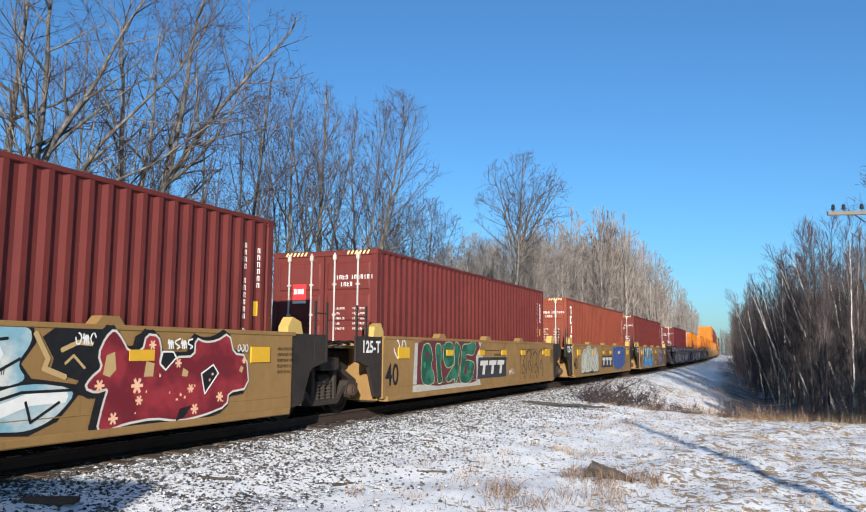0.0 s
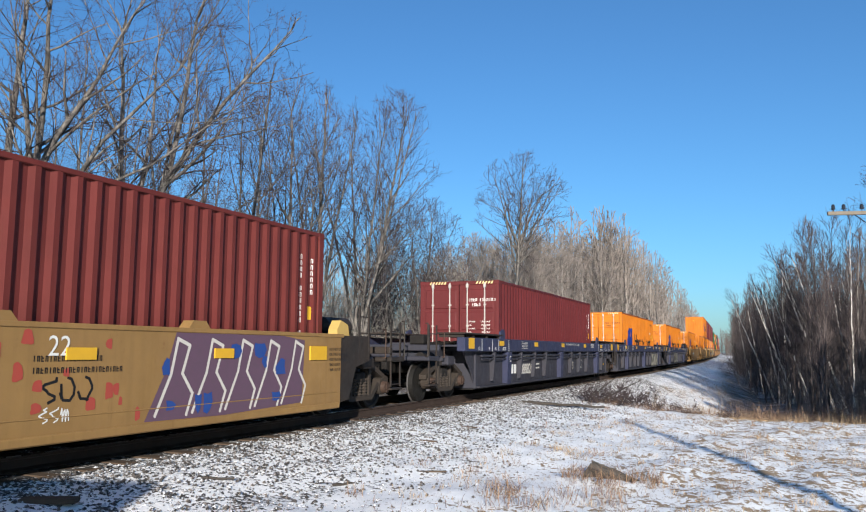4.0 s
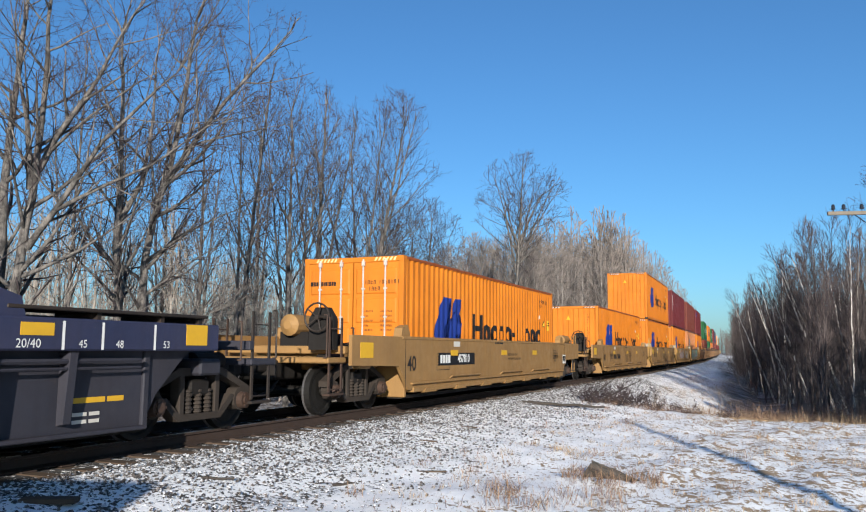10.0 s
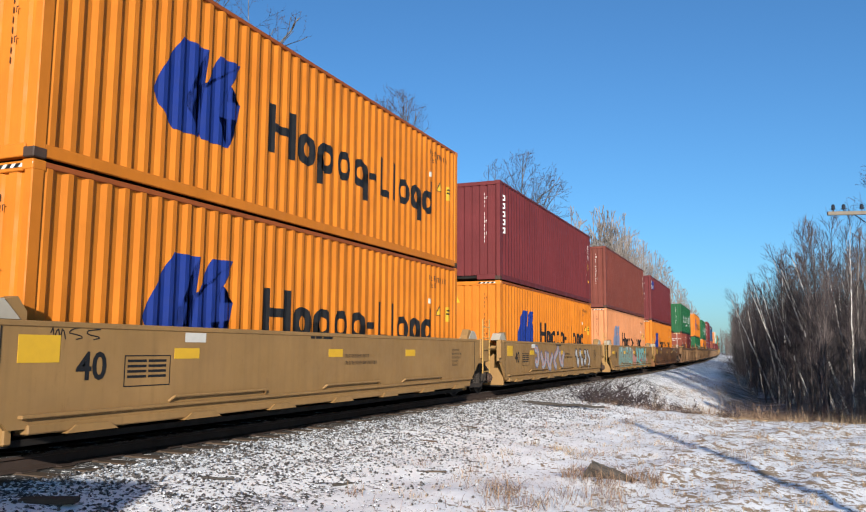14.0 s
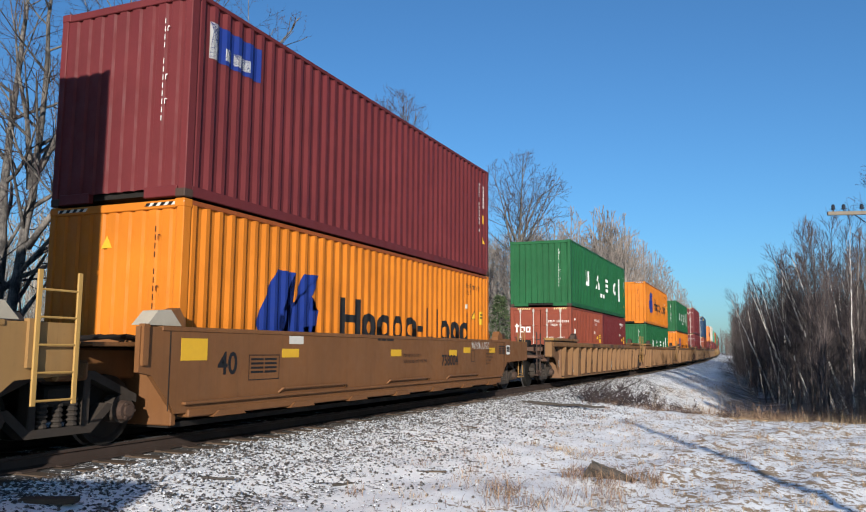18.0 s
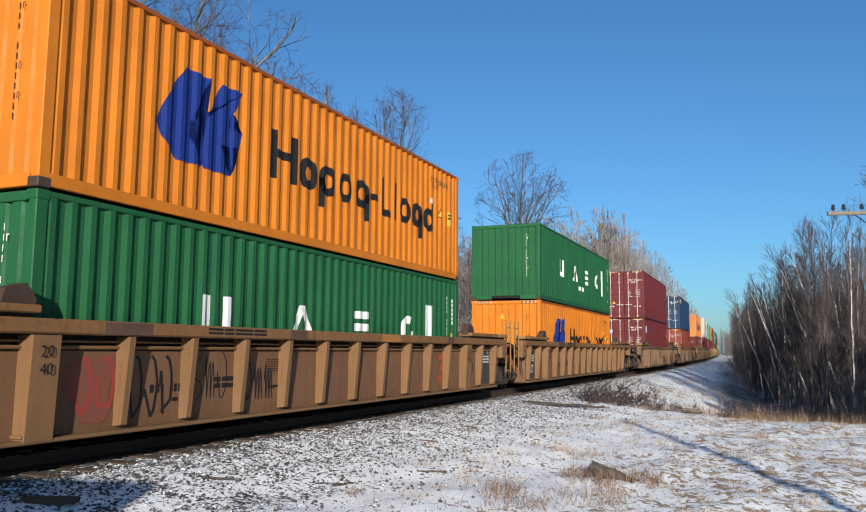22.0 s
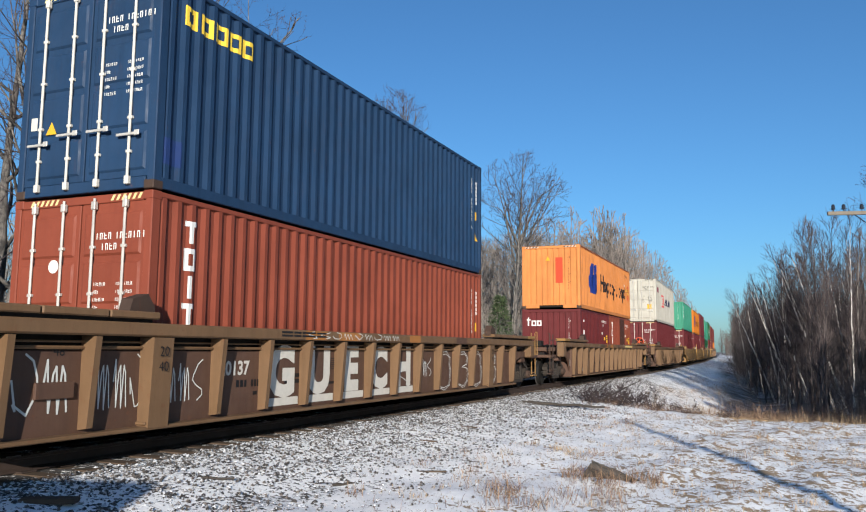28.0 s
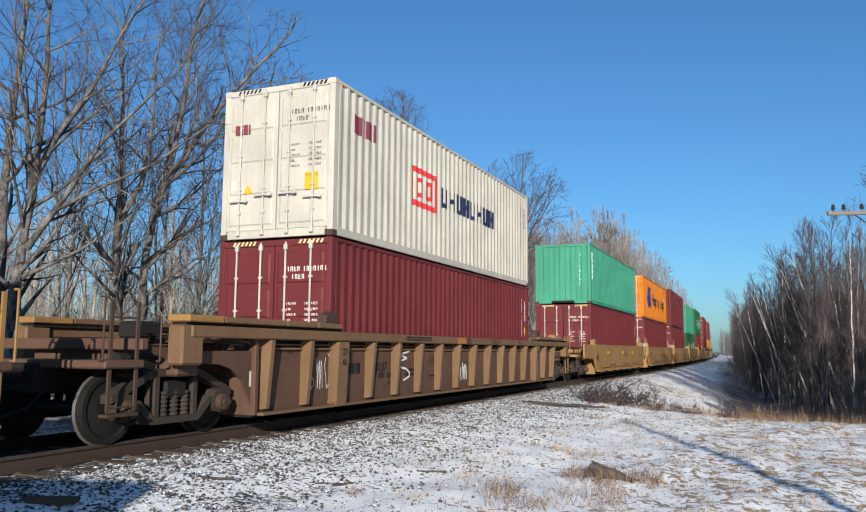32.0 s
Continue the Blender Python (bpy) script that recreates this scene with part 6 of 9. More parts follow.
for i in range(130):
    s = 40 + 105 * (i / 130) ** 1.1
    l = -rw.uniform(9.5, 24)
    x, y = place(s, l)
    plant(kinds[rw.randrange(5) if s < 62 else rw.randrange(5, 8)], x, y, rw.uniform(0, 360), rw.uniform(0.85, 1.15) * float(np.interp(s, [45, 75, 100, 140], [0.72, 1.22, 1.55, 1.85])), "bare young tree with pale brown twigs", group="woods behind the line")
shrubs = []
for i in range(5):
    segs = grow(200 + i, 3.2, 0.03, 3, 4, spread=(0.7, 0.8, 0.8), rise=(0.0, 0.05, 0.03), kids=(5, 4, 2), crook=0.22, fork=0.1, ratio=(0.6, 0.55, 0.5), tilts=(0.2, 0.8), steps=(5, 3, 2, 1))
    shrubs.append(tree_mesh(segs, -1, SUNLIT_TWIG, SUNLIT_TWIG if i % 3 else FAR_TWIG, 0.006))
for i in range(70):
    s = 10 + 50 * (i / 70)
    x, y = place(s, -rw.uniform(7, 17))
    plant(shrubs[rw.randrange(5)], x, y, rw.uniform(0, 360), rw.uniform(0.75, 1.45), "leafless pale brown shrub among the trees", "shrub", "brush behind the line", "shrub")

# right-hand woods: slender birches over dark brush, closer to the line further on
def wood_edge(s):
    return float(np.interp(s, [28, 45, 60, 100, 150, 260], [9.3, 8.2, 6.9, 5.2, 4.4, 3.6]))


birch = []
for i in range(9):
    stems = vase(830 + i, 9.0, 0.04 + 0.008 * (i % 3), 1 + (i % 3 == 2), 0.45, 0.3)
    segs = sprout(840 + i, stems, (0, 0, 5.6, 0.95 + 0.2 * (i % 2), 3.7), (0.24, 0.2, 0.12), (0.55, 0.55, 0.6), (0.13, 0.09, 0.06), (1.4, 0.65, 0.45), 0.08, 0, 1.2, 3)
    birch.append(tree_mesh(segs, 0, BIRCH if i == 0 else PALE_BARK if i in (2, 4, 7) else THICKET, THICKET if i % 3 else TWIG, 0.0065))
for i in range(210):
    s = 31 + 90 * (i / 210) ** 1.15
    inside = rw.uniform(0.2, 13) if i % 3 else rw.uniform(0, 2)
    x, y = place(s, wood_edge(s) + inside)
    size = float(np.interp(s, [30, 45, 60, 90, 200], [0.92, 0.9, 0.86, 0.84, 0.84])) * rw.uniform(0.85, 1.08) * float(np.interp(inside, [0, 4], [0.9, 1.02]))
    plant(birch[rw.randrange(9)], x, y, rw.uniform(0, 360), size, "slender bare tree at the edge of the woods", group="woods beside the ditch", lean=(rw.uniform(-3, 3), rw.uniform(-6, 2)))
dark_shrubs = []
for i in range(4):
    segs = grow(240 + i, 2.6, 0.02, 3, 5, spread=(0.8, 0.9, 0.9), rise=(0.0, 0.03, 0.02), kids=(5, 4, 2), crook=0.28, fork=0.1, ratio=(0.6, 0.6, 0.55), tilts=(0.3, 1.3), steps=(4, 2, 2, 1))
    dark_shrubs.append(tree_mesh(segs, -1, THICKET, THICKET, 0.006))
for i in range(70):
    s = 30 + 70 * (i / 70) ** 1.2
    x, y = place(s, wood_edge(s) + rw.uniform(-0.3, 11))
    plant(dark_shrubs[rw.randrange(4)], x, y, rw.uniform(0, 360), rw.uniform(0.6, 1.15), "dark leafless brush under the birches", "shrub", "brush under the birches", "shrub")


# pale leaning birches along the front of the woods
pale = []
for i in range(4):
    segs = sprout(860 + i, vase(870 + i, 8.6, 0.078, 1 + (i == 2), 0.5, 0.4), (0, 0, 6.0, 1.0, 3.1), (0.28, 0.22, 0.13), (0.6, 0.6, 0.65), (0.12, 0.07, 0.05), (1.4, 0.65, 0.45), 0.08, 0, 2.6, 3)
    pale.append(tree_mesh(segs, 0, BIRCH, TWIG, 0.0065))
for i, (k, depth, size, tilt) in enumerate(((0.43, 46, 0.8, -20), (0.447, 45, 0.86, -15), (0.452, 44, 0.78, -13), (0.468, 43, 0.85, -6), (0.505, 36, 0.92, -18), (0.512, 36.5, 0.88, -20), (0.53, 38, 0.84, -9), (0.545, 36, 0.8, -10), (0.485, 40, 0.74, -4), (0.415, 56, 0.75, -8), (0.56, 35, 0.8, 4), (0.4, 66, 0.8, -10), (0.475, 38, 0.82, -16), (0.49, 37, 0.86, -12), (0.52, 34.5, 0.9, -14), (0.458, 41, 0.78, -19), (0.438, 48, 0.8, -11))):
    x, y = by_bearing(k, depth)
    plant(pale[i % 4], x, y, 0, size, "slender pale birch leaning over the ditch", group="woods beside the ditch", lean=(rw.uniform(-5, 3), tilt))


# a young pine between the bare trees
def pine():
    rp = np.random.RandomState(31)
    root = thing("pine_tree", "small dark green pine among bare trees", "tree", "pines by the line")
    x, y = by_bearing(0.085, 52)
    V, F = [], []
    trunk = Geo().cyl((0, 0, -0.2), (0, 0, 5.6), 0.09, 0.015, n=8)
    part("trunk", trunk, BARK, root)
    for k in range(1500):
        z = rp.uniform(0.5, 5.7)
        reach = (5.9 - z) * 0.3 + 0.15
        a, r = rp.uniform(0, 6.3), reach * rp.uniform(0.25, 1.0) ** 0.7
        c = np.array([math.cos(a) * r, math.sin(a) * r, z - r * 0.12])
        d = np.array([math.cos(a), math.sin(a), rp.uniform(-0.2, 0.5)])
        for q in range(4):
            w = rp.normal(0, 0.5, 3)
            e = c + (d + w) * rp.uniform(0.12, 0.24)
            t = np.cross(d, w) * 0.03
            i = len(V)
            V += [tuple(c - t), tuple(c + t), tuple(e)]
            F.append((i, i + 1, i + 2))
    me = bpy.data.meshes.new("crown")
    me.from_pydata(V, [], F)
    part("crown", me, grass_material("pine_needles", (0.018, 0.035, 0.012), (0.06, 0.085, 0.03)), root)
    root.matrix_basis = Matrix.Translation((x, y, gz(x, y)))


    return root


first_pine = pine()
# a row of unseen pines, added outside the view to shade the woods' foot
for x, y, size in ((12.4, 9.5, 1.15), (14.0, 8.4, 1.3), (15.6, 10.2, 1.25), (17.2, 8.8, 1.35), (18.8, 10.5, 1.3), (20.5, 9.0, 1.35), (13.2, 5.6, 1.3), (16.4, 5.4, 1.4), (19.6, 5.2, 1.4)):
    copy_thing(first_pine, Matrix.Translation((x, y, gz(x, y) - 0.1)) @ pose(0, 0, 0, 0, 0, x * 77) @ Matrix.Scale(size, 4))

# woods further off, both sides of the line, as masses
far = sprout(401, vase(402, 11.0, 0.11, 2, 0.9, 0.4), (0, 0, 6.2, 2.0, 5.2), (0.95, 0.6, 0.55), (0.6, 0.65, 0.7), (0.13, 0.08, 0.05), (2.6, 1.2, 0.9), 0.1, 0, 0.8, 2)
fm = tubes(far, "far_tree", 0.022)
rf = np.random.RandomState(9)


def wood_mass(name, rows, co, pol, material, label):
    """One mesh of many distant trees: x, y, size."""
    allv, allf, k = [], [], 0
    for x, y, sc in rows:
        a = rf.uniform(0, 6.3)
        c, q = math.cos(a), math.sin(a)
        allv.append(np.stack([(co[:, 0] * c - co[:, 1] * q) * sc + x, (co[:, 0] * q + co[:, 1] * c) * sc + y, co[:, 2] * sc - 1.0], 1))
        allf += [tuple(i + k for i in f) for f in pol]
        k += len(co)
    me = bpy.data.meshes.new(name)
    me.from_pydata(np.concatenate(allv).tolist(), [], allf)
    me.materials.append(material)
    tagged(new(name, me), label, "woods", kind="stuff")


def mesh_arrays(me):
    co = np.empty(len(me.vertices) * 3, np.float32)
    me.vertices.foreach_get("co", co)
    return co.reshape(-1, 3), [tuple(p.vertices) for p in me.polygons]


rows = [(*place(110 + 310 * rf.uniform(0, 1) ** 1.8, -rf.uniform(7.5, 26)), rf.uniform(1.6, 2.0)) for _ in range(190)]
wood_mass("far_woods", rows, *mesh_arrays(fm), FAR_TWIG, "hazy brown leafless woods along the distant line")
rows = []
for _ in range(210):
    s = 92 + 330 * rf.uniform(0, 1) ** 1.5
    rows.append((*place(s, wood_edge(s) + rf.uniform(0, 22)), rf.uniform(0.6, 0.84)))
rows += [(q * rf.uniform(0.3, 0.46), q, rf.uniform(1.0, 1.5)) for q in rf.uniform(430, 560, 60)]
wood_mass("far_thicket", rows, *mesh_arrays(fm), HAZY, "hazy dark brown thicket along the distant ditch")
fine = mesh_arrays(tubes(far, "low_tree", 0.02))
rows = [(*place(rf.uniform(0, 90), -rf.uniform(13, 42)), rf.uniform(0.42, 0.85)) for _ in range(420)]
rows = [q for q in rows if -0.66 < q[0] / max(1.0, q[1]) < 0.2]
wood_mass("low_woods", rows, *fine, SUNLIT_TWIG, "low grey-brown leafless thicket behind the trees")
fine = mesh_arrays(tubes(far, "low_tree", 0.011))
rows = []
for i in range(330):
    s = 32 + 110 * (i / 330) ** 1.3
    d = rf.uniform(0.4, 13)
    rows.append((*place(s, wood_edge(s) + d), rf.uniform(0.46, 0.76) * (0.7 if d < 3 else 1.0)))
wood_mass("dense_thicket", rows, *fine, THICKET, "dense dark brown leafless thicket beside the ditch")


# ---- by the line: pole, equipment cabinet, fallen wood ----
OLD_WOOD = paint("weathered_grey_wood", (0.05, 0.042, 0.036), 0.5, rust=(0.06, 0.045, 0.035), rough=0.9, streak=0.4)
POLE_WOOD = paint("silvered_pole_wood", (0.17, 0.145, 0.115), 0.4, rust=(0.1, 0.08, 0.06), rough=0.9, streak=0.4)
GLASSY = paint("dark_insulator_glaze", (0.02, 0.025, 0.035), 0.1, rough=0.2)


def line_pole(x, y, h, label, arm_angle, arms=(0.0,)):
    root = thing("utility_pole", label, "utility pole", "poles of the wire line")
    z = gz(x, y)
    part("pole", Geo().cyl((0, 0, -0.4), (0, 0, h), 0.15, 0.11, n=14), POLE_WOOD, root)
    for dz in arms:
        za = h - 0.45 - dz
        arm = part("crossarm", Geo().cbox(-1.5, 1.5, -0.2, -0.09, za - 0.06, za + 0.06, 0.01), POLE_WOOD, root)
        for k in (-1.32, -1.0, -0.45, 0.45, 1.0, 1.32):
            part("pin", shared("pin", lambda: Geo().cyl((0, 0, 0), (0, 0, 0.14), 0.014, n=6)), GRIME, arm, at=(k, -0.145, za + 0.06))
            part("insulator", shared("insul", lambda: Geo().cyl((0, 0, 0), (0, 0, 0.05), 0.075, 0.06, n=10).cyl((0, 0, 0.05), (0, 0, 0.11), 0.05, 0.06, n=10).cyl((0, 0, 0.11), (0, 0, 0.17), 0.06, 0.03, n=10)), GLASSY, arm, at=(k, -0.145, za + 0.13))
        part("brace", Geo().pipe([(-0.7, -0.15, za - 0.04), (0, -0.13, za - 0.6), (0.7, -0.15, za - 0.04)], 0.016), GRIME, root)
    root.matrix_basis = pose(x, y, z, 0, 0, arm_angle)
    return root


# standing just outside the view on the right; only the end of its arm shows
line_pole(14.42, 25.4, 7.3, "weathered wire-line pole with a grey crossarm and dark insulators", -10)
# behind the camera: it throws the long straight shadow over the verge
root = thing("wooden_post", "tall bare wooden post standing behind the camera", "post")
part("post", Geo().cyl((0, 0, -0.4), (0, 0, 6.4), 0.115, 0.085, n=14), POLE_WOOD, root)
root.matrix_basis = pose(4.66, -4.5, gz(4.66, -4.5))
# trackside cabinet behind the camera: its shadow lies on the ballast
root = thing("signal_cabinet", "grey metal trackside equipment cabinet on the ballast", "cabinet")
CAB = paint("grey_cabinet_paint", (0.35, 0.36, 0.36), 0.3)
part("body", Geo().cbox(-1.3, 1.3, -0.6, 0.6, 0.1, 2.55, 0.03), CAB, root)
part("roof", Geo().prism([(-1.4, 2.55), (1.4, 2.55), (1.3, 2.66), (-1.3, 2.66)], "y", -0.7, 0.7), CAB, root)
part("base", Geo().cbox(-1.2, 1.2, -0.5, 0.5, -0.3, 0.1, 0.02), GRIME, root)
for sx in (-1, 1):
    d = part("door", Geo().cbox(min(sx * 0.03, sx * 1.2), max(sx * 0.03, sx * 1.2), 0.6, 0.63, 0.2, 2.45, 0.01), CAB, root)
    part("handle", Geo().cbox(sx * 0.12 - 0.015, sx * 0.12 + 0.015, 0.63, 0.68, 1.2, 1.4, 0.005), GRIME, d)
root.matrix_basis = pose(-4.25, -1.6, gz(-4.25, -1.6))


def lying(name, label, category, x, y, length, r, turn, material, square=False, tilt=0.0, lift=0.0):
    z = gz(x, y)
    g = Geo()
    if square:
        g.cbox(-length / 2, length / 2, -r * 1.6, r * 1.6, -r * 0.5, r * 0.5, r * 0.15)
    else:
        n, pts = 6, []
        rr = random.Random(int(x * 100 + y * 10))
        for i in range(n + 1):
            pts.append((-length / 2 + length * i / n, rr.uniform(-0.04, 0.04) * length * 0.5, rr.uniform(-0.01, 0.02)))
        for a, b, k in zip(pts, pts[1:], range(n)):
            g.cyl(a, b, r * (1 - 0.5 * k / n), r * (1 - 0.5 * (k + 1) / n), n=8)
    me = g.mesh(name)
    me.materials.append(material)
    ob = tagged(new(name, me), label, category)
    ob.matrix_basis = pose(x, y, z + r * 0.35 + lift, 0, tilt, turn)
    return ob


log = tagged(new("log"), "weathered grey split log half sunk in grass and snow", "log")
g = Geo()
rl = random.Random(6)
for i in range(9):
    t = -0.5 + i / 8
    high, wide = 0.2 * (1 - 0.5 * (i / 8)), 0.2 * (1 - 0.4 * i / 8)
    for k in range(12):
        a = 6.2832 * k / 12
        j = rl.uniform(0.8, 1.12)
        g.v.append((t + rl.uniform(-0.05, 0.05) + 0.06 * math.sin(a), wide * math.cos(a) * j, high * (math.sin(a) * j * (0.75 if math.sin(a) < 0 else 1.0)) - 0.12 * i / 8))
for i in range(8):
    g.f += [(i * 12 + k, i * 12 + (k + 1) % 12, (i + 1) * 12 + (k + 1) % 12, (i + 1) * 12 + k) for k in range(12)]
g.f += [tuple(reversed(range(12))), tuple(range(96, 108))]
LOG_WOOD = paint("rotten_grey_wood", (0.075, 0.064, 0.055), 0.8, rust=(0.03, 0.024, 0.02), rough=0.95, streak=0.5)
part("trunk_piece", g, LOG_WOOD, log)
for q in range(7):
    y0, lift = -0.17 + 0.048 * q, 0.17 - 0.025 * abs(q - 3)
    part("splinter", Geo().prism([(-0.46 + rl.uniform(0, 0.08), lift - 0.06), (0.36 + rl.uniform(-0.1, 0.1), lift - 0.22), (0.1, lift - 0.09), (-0.44, lift + rl.uniform(0.0, 0.05))], "y", y0, y0 + 0.022), LOG_WOOD if q % 2 else OLD_WOOD, log)
log.matrix_basis = pose(2.4, 10.5, gz(2.4, 10.5) + 0.03, 4, 6, -30) @ Matrix.Scale(0.78, 4)

lying("stick", "broken grey branch lying on snow", "stick", -1.0, 9.7, 0.42, 0.022, 40, OLD_WOOD)
lying("stick", "dark broken stick on snowy gravel", "stick", -2.43, 9.12, 0.42, 0.026, 2, OLD_WOOD)
lying("stick", "thin twig on snowy gravel", "stick", -1.35, 9.6, 0.5, 0.008, -14, OLD_WOOD)
lying("plank_piece", "dark creosoted timber offcut in shaded gravel", "timber", -3.5, 7.45, 0.5, 0.05, 5, TIE, True)
lying("plank_piece", "russet timber splinter on the snow", "timber", -0.1, 13.5, 0.42, 0.02, -28, TIE, True)
lying("plank_piece", "russet timber splinter on the snow", "timber", 0.0, 10.7, 0.4, 0.018, 4, TIE, True)
lying("plank_piece", "dark timber splinter beside the track", "timber", 0.7, 15.6, 0.4, 0.02, -35, TIE, True)
lying("branch", "long fallen grey branch on the snow", "branch", 3.5, 21.4, 2.2, 0.05, -18, OLD_WOOD, False, 2.0, 0.06)
lying("branch", "thin dark branch in the dead brush", "branch", 5.6, 24.2, 2.0, 0.025, 20, OLD_WOOD, False, -22, 0.3)
lying("branch", "thin dark branch in the dead brush", "branch", 5.0, 24.0, 1.6, 0.02, -40, OLD_WOOD, False, -35, 0.35)
segs = grow(501, 1.25, 0.018, 3, 5, spread=(0.8, 0.8, 0.8), rise=(0.0, 0.02, 0.0), kids=(7, 5, 4), crook=0.3, fork=0.1, ratio=(0.6, 0.55, 0.5), tilts=(0.3, 1.1), steps=(5, 3, 2, 1))
heap = tree_mesh(segs, -1, TWIG, TWIG, 0.009)
for x, y, a, z in ((5.4, 24.3, 0, 1.0), (4.9, 24.8, 120, 0.8), (6.1, 24.0, 230, 0.85), (5.7, 23.4, 300, 0.75), (5.0, 23.7, 45, 0.65), (6.6, 23.3, 150, 0.6), (7.4, 23.2, 60, 0.6), (8.3, 22.4, 200, 0.5)):
    plant(heap, x, y, a, z * 0.66, "heap of dead brown brush on the snowy bank", "brush", "dead brush on the bank", "shrub")
spots = [(5.4 + rg.uniform(-0.9, 3.5), 23.9 + rg.uniform(-1.2, 0.6), 0.16, rg.uniform(0.4, 1.0)) for _ in range(46)]
spots += [(2.3 + rg.uniform(-0.55, 0.6), 10.4 + rg.uniform(-0.35, 0.35), 0.07, rg.uniform(0.5, 0.9)) for _ in range(22)]
spots += [(rg.uniform(0.6, 2.2), rg.uniform(8.2, 9.8), 0.1, rg.uniform(0.5, 0.9)) for _ in range(16)]
tufts("brown_weeds", spots, RUSSET, "tangled brown weeds on the snowy bank", 34, 0.24, 8)


# ---- the train, car by car ----
LOADS = []


def load(s, z, box, shift=0.0):
    LOADS.append((box, s + shift, z))


FLOOR = 0.254
rngt = random.Random(77)


def no_marks(root):
    reflectors(root, (-5.2, -2.4, 2.0, 5.0), 1.12)


CARS = []


def red_panel(box, h):
    part("red_label", sheet([rect(0.2, h - 1.55, 0.5, h - 0.5)]), flat("orange_red_label", (0.42, 0.045, 0.015)), box, "orange-red upright label", at=face_end(0, 0, -CL / 2 + 0.022))
    part("red_label", wrapped("redlab", [rect(11.35, 0.95, 11.65, 1.75)], CL), MATS["orange_red_label"], box, "orange-red upright label")


def add_car(root, s):
    CARS.append((root, s))


def stack(near_end, lower, upper=None):
    """Boxes of one car: lower and upper containers; near_end is the s of the lower box's near end."""
    mid = near_end + CL / 2
    lh = 2.896
    if lower[0] == "pair":
        lh = 2.591
        for spec, sh in ((lower[1], -3.07), (lower[2], 3.07)):
            load(mid, FLOOR, container(*spec), sh)
    else:
        lh = 2.896 if lower[1] == "hc" else 2.591
        load(mid, FLOOR, container(*lower))
    if upper:
        load(mid, FLOOR + lh + 0.02, container(*upper))
    return mid


